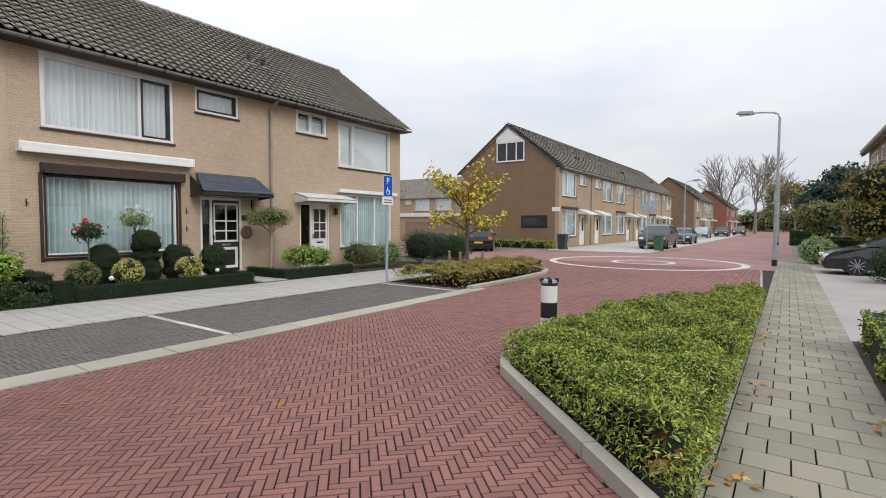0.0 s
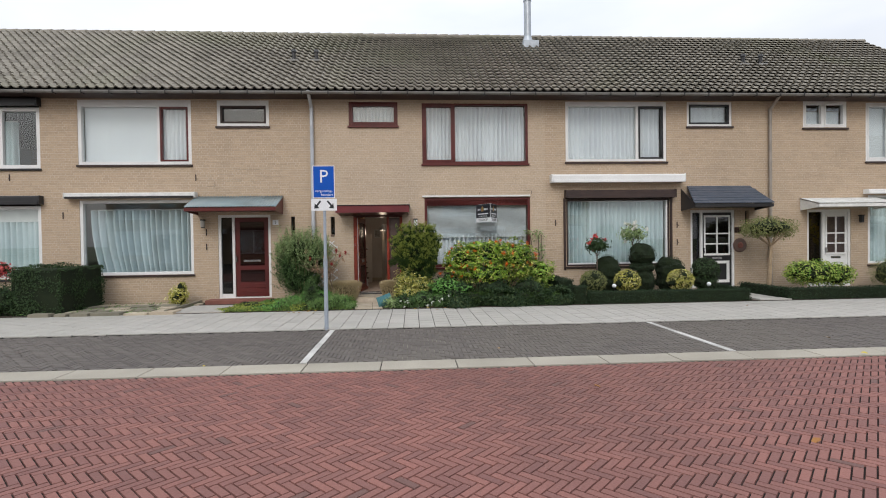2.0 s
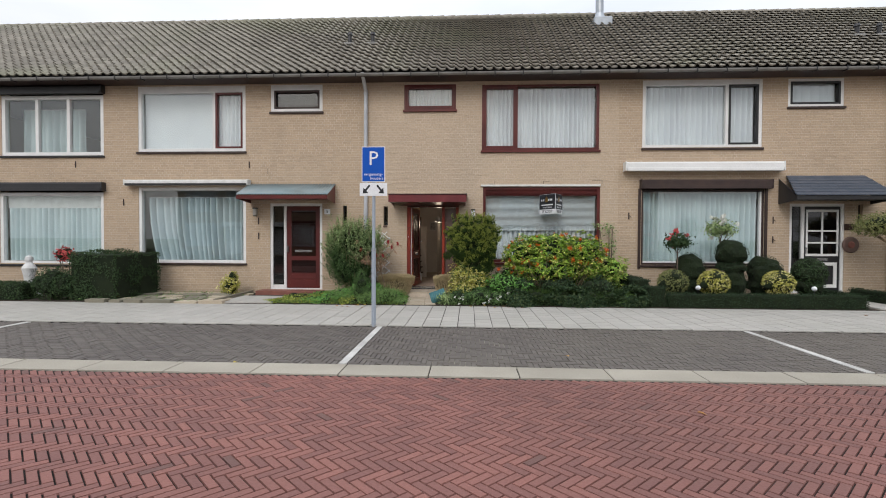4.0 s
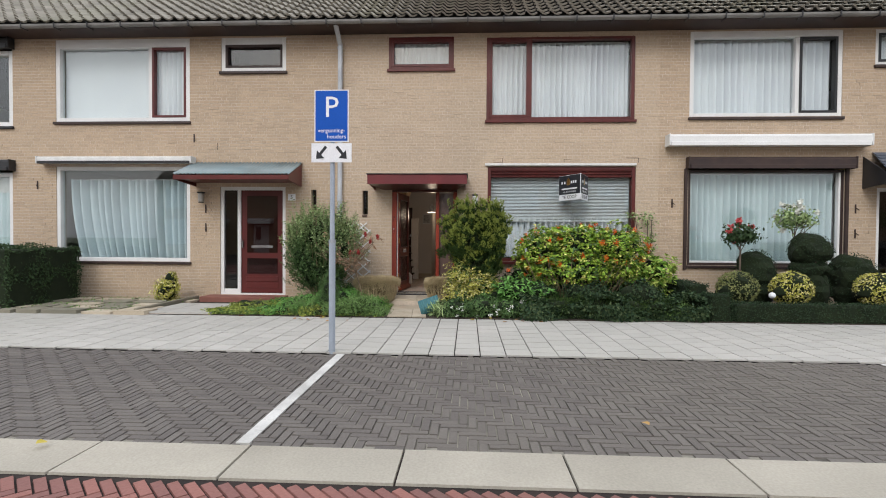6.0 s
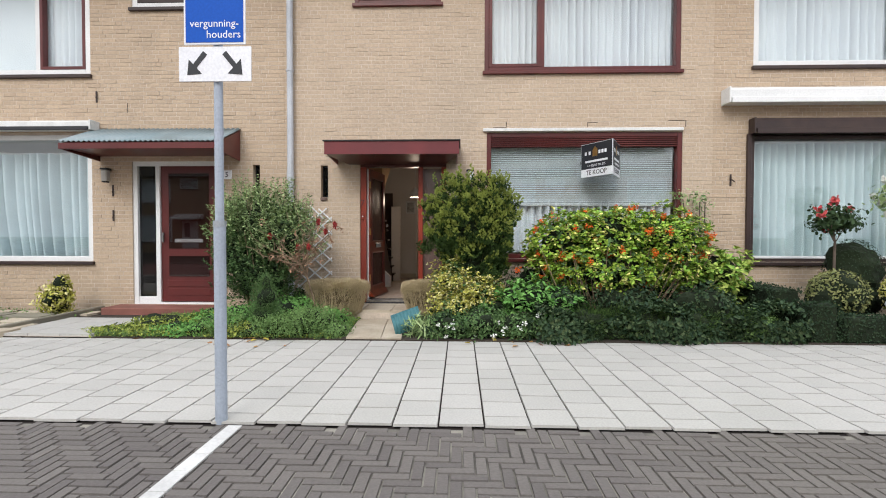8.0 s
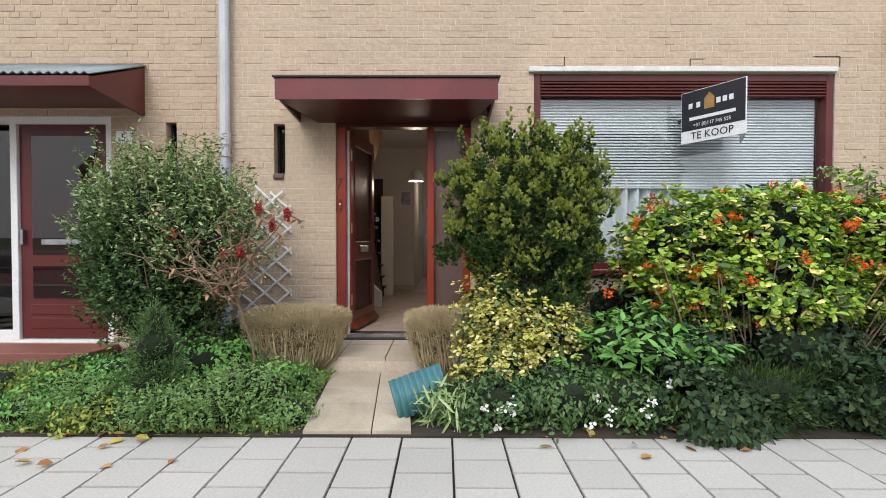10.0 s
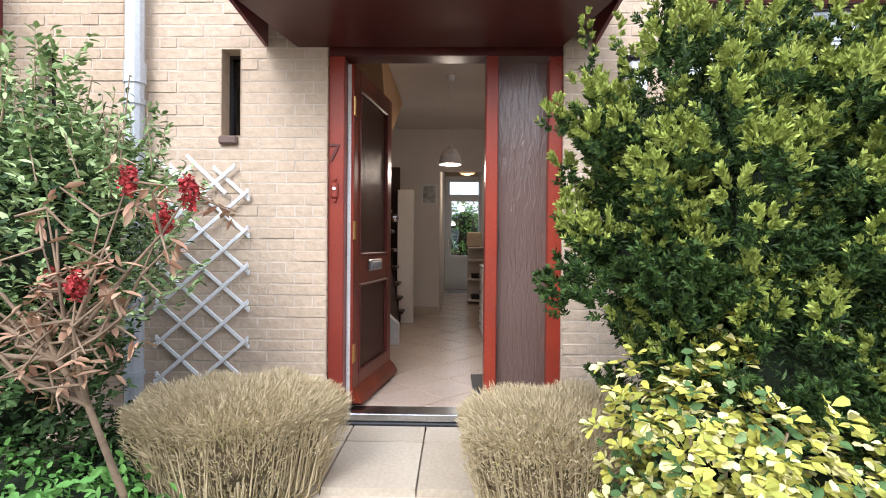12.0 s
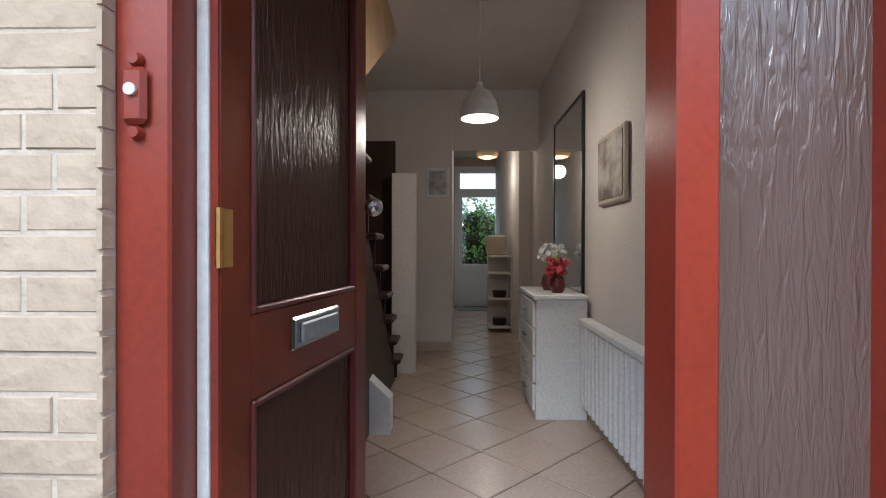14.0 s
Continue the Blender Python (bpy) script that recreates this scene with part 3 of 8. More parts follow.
def limbs(depth, start, direction, length, radius, out, tips, wander=0.35, kids=3, shrink=0.68, up=0.1, r=None):
    """Tapered limbs by branching; out gets (a, b, r0, r1) and tips the ends."""
    r = r or random
    p, d = Vector(start), Vector(direction).normalized()
    segs = 3
    for i in range(segs):
        q = p + d * length / segs
        r0, r1 = radius * (1 - 0.4 * i / segs), radius * (1 - 0.4 * (i + 1) / segs)
        out.append((p.copy(), q.copy(), r0, r1))
        p = q
        d = (d + Vector((r.uniform(-1, 1), r.uniform(-1, 1), r.uniform(-1, 1))) * wander * 0.4 + Vector((0, 0, up))).normalized()
        if depth > 0 and i < segs - 1:
            side = (d + Vector((r.uniform(-1, 1), r.uniform(-1, 1), r.uniform(-0.3, 0.8))) * 1.1).normalized()
            limbs(depth - 1, p, side, length * shrink * r.uniform(0.7, 1.0), radius * 0.5, out, tips, wander, kids, shrink, up, r)
    if depth > 0:
        for k in range(kids - 1):
            side = (d + Vector((r.uniform(-1, 1), r.uniform(-1, 1), r.uniform(-0.4, 0.7))) * 0.8).normalized()
            limbs(depth - 1, p, side, length * shrink * r.uniform(0.8, 1.1), radius * 0.58, out, tips, wander, kids, shrink, up, r)
    else:
        tips.append((p.copy(), d.copy()))


def limb_mesh(name, segs, material, parent, n=5):
    vs, fs = [], []
    for a, b, r0, r1 in segs:
        q = (b - a).to_track_quat("Z", "Y")
        u, v = q @ Vector((1, 0, 0)), q @ Vector((0, 1, 0))
        k = len(vs)
        for c, r in ((a, r0), (b, r1)):
            for i in range(n):
                t = 2 * math.pi * i / n
                vs.append(tuple(c + u * r * math.cos(t) + v * r * math.sin(t)))
        for i in range(n):
            fs.append((k + i, k + (i + 1) % n, k + n + (i + 1) % n, k + n + i))
    return arrays(name, vs, fs, material, parent, "", True)


def text(name, body, size, material, parent, m, extrude=0.002, spacing=1.0):
    c = bpy.data.curves.new(name, "FONT")
    c.body, c.size, c.extrude, c.align_x, c.align_y = body, size, extrude, "CENTER", "CENTER"
    c.space_character = spacing
    c.resolution_u = 2
    tmp = new(name, c)
    dg = bpy.context.evaluated_depsgraph_get()
    me = bpy.data.meshes.new_from_object(tmp.evaluated_get(dg))
    bpy.data.objects.remove(tmp)
    me.materials.clear()
    me.materials.append(material)
    ob = new(name, me)
    ob.parent = parent
    ob.matrix_basis = m
    return ob


def facing(x, y, z):
    """A pose on a wall that looks to +x, text upright, its right towards +y."""
    return Matrix.Translation((x, y, z)) @ Matrix(((0, 0, 1, 0), (1, 0, 0, 0), (0, 1, 0, 0), (0, 0, 0, 1)))

# ---- ground ----
Z0 = -0.02
ground = put("ground", B(-900, 900, -900, 900, -0.6, -0.1), GRASSM, None, "structure")
bed = put("road_bed", B(-8.7, 1.3, -60, 22, -0.09, Z0 - 0.011), JOINT, None, "structure")
garden = put("garden_soil", B(-30, -10.93, -60, 16.9, -0.09, 0.015), SOIL, None, "structure")
pbed = put("pavement_bed", B(-10.93, -8.7, -60, 20.0, -0.09, -0.012), JOINT, None, "structure")
rbed = put("pavement_bed_east", B(1.3, 30, -60, 160, -0.09, -0.012), JOINT_G, None, "structure")
road = put("road", B(-60, 1.3, 22, 170, -0.09, -0.012), KLINKER_HAZE, None, "structure")
side_road = put("side_road", B(-60, -8.7, 20.0, 22, -0.09, -0.012), KLINKER_HAZE, None, "structure")
tagged(road, "red clinker road running on past the crossing")


def band_x(y):
    """The outer edge of the street's right side."""
    return 0.62 if y < 12 else 0.62 - (y - 12) * 0.035


def island(x, y):
    """Inside the raised bed beside the pavement."""
    if x > 0.64 or y < 2.7 or y > 12.6:
        return False
    if y < 4.9:
        return x > -1.66 + (4.9 - y) * 1.02
    left = -1.75 if y < 6.6 else -1.75 + (y - 6.6) ** 1.6 * 0.125
    return x > left


def tree_bed(x, y):
    if not (10.6 < y < 17.6):
        return False
    if x < -8.4 or x > -5.75 + max(0, y - 13.5) * -0.02:
        return False
    c = max(0.0, y - 15.6)
    return x < -5.85 - 0.35 * c * c


CIRC = (-4.3, 23.3)


def circle_band(x, y):
    r = math.hypot(x - CIRC[0], y - CIRC[1])
    return 3.75 < r < 4.25 or 1.05 < r < 1.4

# ---- houses ----


def wall_boxes(bm, y0, y1, z0, z1, holes, xa, xb):
    """A wall with rectangular openings, as boxes between them."""
    ys = sorted({y0, y1, *(min(max(v, y0), y1) for h in holes for v in h[:2])})
    zs = sorted({z0, z1, *(min(max(v, z0), z1) for h in holes for v in h[2:4])})
    for a, b in zip(ys, ys[1:]):
        run = None
        for c, d in zip(zs, zs[1:]):
            open_ = any(h[0] < (a + b) / 2 < h[1] and h[2] < (c + d) / 2 < h[3] for h in holes)
            if open_:
                if run:
                    box(bm, xa, xb, a, b, *run)
                run = None
            else:
                run = (run[0], d) if run else (c, d)
        if run:
            box(bm, xa, xb, a, b, *run)
    return bm


def brick_items(x, y0, y1, z0, z1, holes, seed, h=0.009):
    r = random.Random(seed)
    out, C = [], 0.0655
    k = 0
    while z0 + (k + 1) * C <= z1 + 0.01:
        za, zb = z0 + k * C, z0 + (k + 1) * C - 0.0085
        k += 1
        cuts = sorted((max(a, y0), min(b, y1)) for a, b, c, d in holes if c < (za + zb) / 2 < d and b > y0 and a < y1)
        spans, p = [], y0
        for a, b in cuts:
            if a > p:
                spans.append((p, a))
            p = max(p, b)
        if p < y1:
            spans.append((p, y1))
        for a, b in spans:
            y = a + (0 if k % 2 else -0.055)
            while y < b - 0.02:
                ln = 0.206 if r.random() < 0.62 else 0.098
                ya, yb = max(y, a), min(y + ln, b)
                if yb - ya > 0.03:
                    if b - yb < 0.05:
                        yb = b
                    dz, sl = r.uniform(-0.0012, 0.0012), r.uniform(-0.008, 0.008) * (yb - ya)
                    out.append(((x, (ya + yb) / 2, (za + zb) / 2 + dz), (0, (yb - ya) / 2, sl), (0, 0, (zb - za) / 2), (h + r.choice((-0.0003, 0, 0, 0, 0.0008, 0.002, 0.004)), 0, 0)))
                y += ln + 0.009
    return out


def window(no, label, X, y0, y1, z0, z1, fm=None, bars=(), sashes=(), sill=None, fw=0.06, deep=0.05, rails=(), top=0.0):
    """A window that looks to +x: outer frame, bars between bays, sashes as (from, to, material), panes and sill."""
    fm = fm or WHITE
    t = tagged(new("window_%d" % no), label, "", "", "structure")
    t.matrix_basis = pose(X, y0, z0)
    w, h = y1 - y0, z1 - z0
    ht = h - fw - top
    bm = B(-0.1 - deep, -deep + 0.03, 0, fw, 0, h, 0.005)
    box(bm, -0.1 - deep, -deep + 0.03, w - fw, w, 0, h, 0.005)
    box(bm, -0.1 - deep, -deep + 0.03, fw, w - fw, 0, fw, 0.005)
    box(bm, -0.1 - deep, -deep + 0.03, fw, w - fw, ht, h, 0.005)
    part("window_frame", bm, fm, t)
    edges = [fw]
    for b in bars:
        part("mullion", B(-0.095 - deep, -deep + 0.02, b - fw * 0.45, b + fw * 0.45, fw, ht, 0.004), fm, t)
        edges += [b - fw * 0.45, b + fw * 0.45]
    edges.append(w - fw)
    for zr in rails:
        part("transom", B(-0.093 - deep, -deep + 0.018, fw, w - fw, zr - 0.025, zr + 0.025, 0.004), fm, t)
    for k in range(0, len(edges), 2):
        a, b = edges[k], edges[k + 1]
        s = next((m for f, g, m in sashes if f <= (a + b) / 2 <= g), None)
        e = 0.0
        if s:
            e = 0.05
            bm = B(-0.075 - deep, -deep + 0.035, a, a + e, fw, ht, 0.004)
            box(bm, -0.075 - deep, -deep + 0.035, b - e, b, fw, ht, 0.004)
            box(bm, -0.075 - deep, -deep + 0.035, a + e, b - e, fw, fw + e, 0.004)
            box(bm, -0.075 - deep, -deep + 0.035, a + e, b - e, ht - e, ht, 0.004)
            part("sash", bm, s, t)
        pane = part("pane", B(-0.055 - deep, -0.05 - deep, a + e - 0.01, b - e + 0.01, fw + e - 0.01, ht - e + 0.01), GLASS, t)
        pane.visible_shadow = False
    part("window_sill", B(-0.05, 0.045, -0.03, w + 0.03, -0.055, -0.002, 0.006), sill or BROWN_D, t)
    return t


def curtain(label, X, y0, y1, z0, z1, material, pitch=0.13, depth=0.03, lean=0.0, gap=0.2):
    t = thing("curtain", label, "curtain", X - gap, y0, z0)
    w, h = y1 - y0, z1 - z0
    n = max(int(w / pitch * 12), 12)
    rows = 5
    q = random.Random(int(abs(y0) * 100 + z0 * 10))
    ph, wob = q.uniform(0, 6), 0.0 if depth > 0.09 and lean == 0 else 0.5
    vs, fs = [], []
    for j in range(rows + 1):
        f = j / rows
        for i in range(n + 1):
            y = w * i / n
            a = math.pi * y / pitch + wob * math.sin(y * 3.1 + ph) + (1 - f) * 0.5 * wob * math.sin(y * 5 + ph)
            x = depth * (abs(math.sin(a)) ** 0.75 * 2 - 1) * (0.85 + 0.35 * math.sin(y * 7.3 + ph))
            yy = y * (1 - lean * (1 - f) ** 2) + lean * w * (1 - f) ** 2
            vs.append((x, yy, h * f))
    for j in range(rows):
        for i in range(n):
            k = j * (n + 1) + i
            fs.append((k, k + 1, k + n + 2, k + n + 1))
    arrays("drape", vs, fs, material, t, "", True)
    part("curtain_rail", B(-0.02, 0.02, 0, w, h, h + 0.03), WHITE, t)
    return t


def gutter(name, X, y0, y1, z):
    t = thing(name, "grey half-round gutter on brackets under the tiled eaves", "gutter", X, y0, z)
    bm = bmesh.new()
    pts = [(0.065 * math.cos(a), 0.065 * math.sin(a)) for a in np.linspace(math.pi, 2 * math.pi, 7)]
    pts += [(0.057 * math.cos(a), 0.057 * math.sin(a)) for a in np.linspace(2 * math.pi, math.pi, 7)]
    prism(bm, pts, "y", 0, y1 - y0)
    part("gutter_channel", bm, GUTTERM, t)
    y = 0.35
    while y < y1 - y0:
        bm = B(-0.1, 0.075, y, y + 0.025, -0.085, -0.066, 0.003)
        box(bm, 0.068, 0.08, y, y + 0.025, -0.085, 0.02, 0.003)
        part("gutter_bracket", bm, BLACK, t)
        y += 0.7
    return t


def pantiles(y0, y1, xe, ze, xr, zr, near=None, detail=6, name="roof_tile"):
    """Rows of pantiles from the eave line (xe, ze) up to the ridge (xr, zr)."""
    W, E = 0.235, 0.28
    L = math.hypot(xr - xe, zr - ze)
    ux, uz = (xr - xe) / L, (zr - ze) / L
    nx, nz = -uz * (1 if xr < xe else -1), abs(ux)
    nx = abs(uz) * (1 if xr < xe else -1)
    rows, cols = int(L / E + 0.5), int((y1 - y0) / W + 0.5)
    E, W = L / rows, (y1 - y0) / cols
    base, fs = [], []
    prof = [(0.0, 0.05), (0.12, 0.06), (0.27, 0.035), (0.42, -0.004), (0.7, -0.02), (0.92, -0.004), (1.02, 0.006)]
    if detail < 5:
        prof = [(0.0, 0.05), (0.15, 0.058), (0.42, -0.01), (1.02, 0.0)]
    k = len(prof)
    for rs, lift in ((-0.02, 0.085), (E + 0.03, 0.012), (-0.02, 0.085), (-0.02, 0.052)):
        for u, hgt in prof:
            base.append((rs, u * W, lift + hgt))
    for i in range(k - 1):
        fs.append((i, i + 1, k + i + 1, k + i))
        fs.append((3 * k + i, 3 * k + i + 1, 2 * k + i + 1, 2 * k + i))
    local = [(ux * a + nx * h, y, uz * a + nz * h) for a, y, h in base]
    me = bpy.data.meshes.new(name)
    me.from_pydata(local, [], fs)
    me.materials.append(RTILE)
    me.shade_smooth()
    arr = np.array(local)
    fa = np.array(fs)
    V, F, count, single = [], [], 0, []
    for r in range(rows):
        for c in range(cols):
            o = (xe + ux * E * r + nx * rng.uniform(-0.004, 0.004), y0 + W * c, ze + uz * E * r + rng.uniform(-0.004, 0.004))
            if near and len(single) < 300 and near(r, o[1]):
                single.append(o)
            else:
                V.append(arr + np.array(o))
                F.append(fa + count * len(local))
                count += 1
    return me, single, np.concatenate(V), np.concatenate(F)


XF = -13.0
EAVE, RIDGE = (-12.52, 5.70), (-17.05, 9.0)
REAR = -21.1
FLOOR = 0.22
# openings of the front wall: from y, to y, from z, to z
HOLES = [
    (-13.42, -10.5, 3.72, 5.5), (-13.5, -10.52, 0.75, 2.82),
    (-9.53, -6.55, 3.81, 5.59), (-5.86, -4.46, 4.855, 5.59), (-9.53, -6.55, 0.81, 2.85), (-5.89, -4.47, 0.12, 2.42), (-3.92, -3.80, 1.86, 2.37),
    (-2.825, -2.705, 1.84, 2.35), (-2.28, -0.92, 4.87, 5.54), (-0.24, 2.78, 3.80, 5.53), (-0.20, 2.82, 0.88, 2.85), (-2.20, -0.83, 0.08, 2.42),
    (3.87, 6.85, 3.84, 5.59), (7.47, 8.83, 4.86, 5.57), (3.87, 6.93, 0.84, 3.02), (7.56, 8.9, 0.15, 2.42), (9.22, 9.34, 1.9, 2.4),
    (11.02, 12.39, 4.82, 5.62), (12.98, 15.94, 3.82, 5.58), (13.05, 16.0, 0.75, 2.83), (11.14, 12.51, 0.12, 2.40),
    (-16.1, -14.7, 4.79, 5.62), (-16.1, -14.8, 0.12, 2.42), (-23.0, -20.2, 3.76, 5.6), (-19.5, -18.2, 4.79, 5.6), (-23.0, -20.2, 0.75, 2.8), (-19.5, -18.2, 0.12, 2.42),
]
Y_A, Y_E = -23.4, 16.6
row = tagged(new("wall_front"), "long terrace front wall of yellow-brown brick", "", "", "structure")
bm = wall_boxes(bmesh.new(), Y_A, Y_E, -0.1, 5.78, HOLES, XF - 0.28, XF - 0.009)
put("mortar", bm, MORTAR, row)
gable = tagged(new("wall_gable"), "yellow-brown brick gable end of the terrace", "", "", "structure")
bm = prism(bmesh.new(), [(XF - 0.28, -0.1), (REAR, -0.1), (REAR, 5.75), (RIDGE[0], RIDGE[1] - 0.15), (XF - 0.28, 6.1)], "y", Y_E - 0.25, Y_E)
put("wall_body", bm, BRICK, gable)
bm = prism(bmesh.new(), [(XF - 0.28, -0.1), (REAR, -0.1), (REAR, 5.75), (RIDGE[0], RIDGE[1] - 0.15), (XF - 0.28, 6.1)], "y", Y_A - 0.25, Y_A)
put("wall_south", bm, BRICK, None, "structure")
REARH = [(-1.66, -0.76, FLOOR, FLOOR + 2.5)]
put("wall_rear", wall_boxes(bmesh.new(), Y_A, Y_E - 0.25, -0.1, 5.7, REARH, REAR - 0.25, REAR), BRICK, None, "structure")
put("upper_floor", B(REAR, XF - 0.29, Y_A, -3.4, 2.95, 3.2), PLASTER, None, "structure")
put("upper_floor_east", B(REAR, XF - 0.29, 3.3, Y_E - 0.26, 2.95, 3.2), PLASTER, None, "structure")
for k, y in enumerate((-16.73, -10.07, -3.42, 3.28, 9.93)):
    put("party_wall", B(REAR + 0.01, XF - 0.29, y - 0.1, y + 0.1, -0.05, 5.7), PLASTER, None, "structure")

roof = tagged(new("roof"), "terrace roof of weathered grey-brown pantiles with moss", "", "", "structure")
sl = (RIDGE[1] - EAVE[1]) / (RIDGE[0] - EAVE[0])
bm = prism(bmesh.new(), [(EAVE[0] - 0.02, EAVE[1] - 0.07), (RIDGE[0], RIDGE[1] - 0.05), (2 * RIDGE[0] - EAVE[0], EAVE[1] - 0.05), (2 * RIDGE[0] - EAVE[0] + 0.3, EAVE[1] - 0.05), (RIDGE[0], RIDGE[1] - 0.25), (EAVE[0] - 0.25, EAVE[1] - 0.1)], "y", Y_A - 0.15, Y_E + 0.12)
put("roof_deck", bm, DECK, roof)
put("soffit", B(XF - 0.005, EAVE[0] + 0.01, Y_A, Y_E + 0.1, EAVE[1] - 0.10, EAVE[1] - 0.07), BROWN_D, roof)
tile_me, tile_single, tv, tf = pantiles(Y_A - 0.15, Y_E + 0.12, *EAVE, *RIDGE, near=lambda r, y: r < 13 and -3.5 < y < 3.0)
for o in tile_single:
    ob = new("roof_tile", tile_me)
    ob.location, ob.parent = o, roof
arrays("roof_tile_field", tv.reshape(-1, 3).tolist(), tf.reshape(-1, 4).tolist(), RTILE, roof, "stuff", True)
bm = bmesh.new()
y = Y_A - 0.1
while y < Y_E:
    rod(bm, (RIDGE[0], y, RIDGE[1] + 0.0), (RIDGE[0], y + 0.4, RIDGE[1] + 0.012), 0.11, 0.12, 10)
    y += 0.38
put("ridge_tiles", bm, RTILE, roof, "stuff")
gutter("gutter", EAVE[0] + 0.05, Y_A, Y_E + 0.1, EAVE[1] - 0.04)


def downpipe(label, X, y, z1, mat, z0=0.0, off=0.07, r=0.045, lower=None):
    t = thing("downpipe", label, "downpipe", X + off, y, z0)
    part("pipe_run", rod(bmesh.new(), (0, 0, 0), (0, 0, z1 - z0 - 0.3), r, n=12), mat, t)
    part("pipe_bend", rod(bmesh.new(), (0, 0, z1 - z0 - 0.32), (EAVE[0] - XF - off + 0.03, 0, z1 - z0), r * 0.95, n=12), mat, t)
    for z in (0.45, 2.0, 3.8, z1 - z0 - 0.4):
        part("pipe_clip", rod(bmesh.new(), (0, 0, z), (0, 0, z + 0.03), r + 0.009, n=12), mat, t)
        part("pipe_bracket", B(-off, 0, -0.012, 0.012, z, z + 0.025), mat, t)
    part("pipe_socket", rod(bmesh.new(), (0, 0, 2.12), (0, 0, 2.24), r + 0.008, n=12), mat, t)
    return t


downpipe("pale grey round downpipe on the brick wall", XF, -3.285, 5.68, PIPEP, r=0.05)
downpipe("brownish round downpipe on the brick wall", XF, 9.95, 5.67, PIPEB)
downpipe("pale downpipe on the brick wall", XF, -16.73, 5.67, PIPEW)


def roof_vent(y):
    x = -14.55
    z = EAVE[1] + (x - EAVE[0]) * sl
    t = thing("roof_vent", "short dark vent pipe with a cap on the tiles", "roof vent", x, y, z, "roof vents")
    part("vent_pipe", rod(bmesh.new(), (0, 0, -0.05), (0, 0, 0.3), 0.055, n=10), BLACK, t)
    part("vent_cap", rod(bmesh.new(), (0, 0, 0.3), (0, 0, 0.38), 0.085, 0.06, 10), BLACK, t)
    part("vent_flashing", B(-0.15, 0.15, -0.15, 0.15, -0.02, 0.05, 0.01), GUTTERM, t)


for y in (-4.1, -3.42, 10.25, 10.85):
    roof_vent(y)

fl = thing("flue", "tall galvanised flue pipe rising through the tiled roof", "chimney flue", -16.4, 3.62, 8.48)
part("flue_pipe", rod(bmesh.new(), (0, 0, 0), (0, 0, 2.0), 0.125, n=16), GREYMETAL, fl)
part("flue_collar", rod(bmesh.new(), (0, 0, 0.12), (0, 0, 0.32), 0.19, 0.13, 16), GREYMETAL, fl)
part("flue_band", rod(bmesh.new(), (0, 0, 1.55), (0, 0, 1.6), 0.14, n=16), GREYMETAL, fl)
part("flue_cap", rod(bmesh.new(), (0, 0, 2.0), (0, 0, 2.1), 0.17, 0.1, 16), BLACK, fl)
part("flashing", B(-0.05, 0.5, -0.28, 0.28, -0.32, 0.02, 0.02), GREYMETAL, fl, "grey lead flashing sheet")

# windows, house by house
W_ = "white-framed window in the yellow brick wall, "
window(1, W_ + "three bays, dark roller box above", XF, -13.42, -10.5, 3.72, 5.36, WHITE, (1.0, 1.9), sill=BLACK, fw=0.1)
window(2, W_ + "one wide bay with lace curtain", XF, -13.5, -10.52, 0.75, 2.72, WHITE, (), sill=BLACK, fw=0.09)
window(3, W_ + "one wide pane and a narrow maroon sash", XF, -9.53, -6.55, 3.81, 5.59, WHITE, (2.1,), ((2.1, 3.0, MAROON),), fw=0.09, top=0.11)
window(4, "small white-framed window with a maroon sash", XF, -5.86, -4.46, 4.855, 5.59, WHITE, (), ((0, 1.4, BROWN_D),), fw=0.085, top=0.08)
window(5, W_ + "one wide bay with pleated pale drapes", XF, -9.53, -6.55, 0.81, 2.85, WHITE, (), fw=0.08)
window(6, "small maroon-framed window high in the brick wall", XF, -2.28, -0.92, 4.87, 5.54, MAROON, (), ((0, 1.4, MAROON),), MAROON, fw=0.06)
window(7, "maroon-framed upper window with a narrow sash", XF, -0.24, 2.78, 3.80, 5.53, MAROON, (0.9,), ((0, 0.9, MAROON),), MAROON, fw=0.07)
window(8, "maroon-framed wide lower window with blind and net curtain", XF, -0.20, 2.82, 0.88, 2.85, MAROON, (), (), MAROON, fw=0.07)
window(9, W_ + "wide pane and a black sash", XF, 3.87, 6.85, 3.84, 5.59, WHITE, (2.12,), ((2.12, 3.1, BLACK),), fw=0.085, top=0.06)
window(10, "small white-framed window with a black sash", XF, 7.47, 8.83, 4.86, 5.57, WHITE, (), ((0, 1.5, BLACK),), fw=0.07)
window(11, "dark-framed wide lower window under a brown roller box", XF, 3.87, 6.93, 0.84, 2.78, BROWN_D, (), (), fw=0.05)
w11 = bpy.data.objects["window_11"]
part("inner_frame", B(-0.12, -0.03, 2.965, 3.008, 0.052, 1.888, 0.004), WHITE, w11, "white inner frame strip")
part("inner_frame", B(-0.12, -0.03, 0.052, 2.964, 0.052, 0.09, 0.004), WHITE, w11, "white inner frame strip")
window(12, "small white-framed window of two bays", XF, 11.02, 12.39, 4.82, 5.62, WHITE, (0.65,), ((0, 0.6, WHITE), (0.7, 1.4, WHITE)), fw=0.06)
window(13, W_ + "narrow bay and one wide pane", XF, 12.98, 15.94, 3.82, 5.58, WHITE, (0.8,), ((0, 0.8, WHITE),), fw=0.075)
window(14, W_ + "three bays, the last with a cross rail", XF, 13.05, 16.0, 0.75, 2.83, WHITE, (0.95, 1.95), (), fw=0.08)
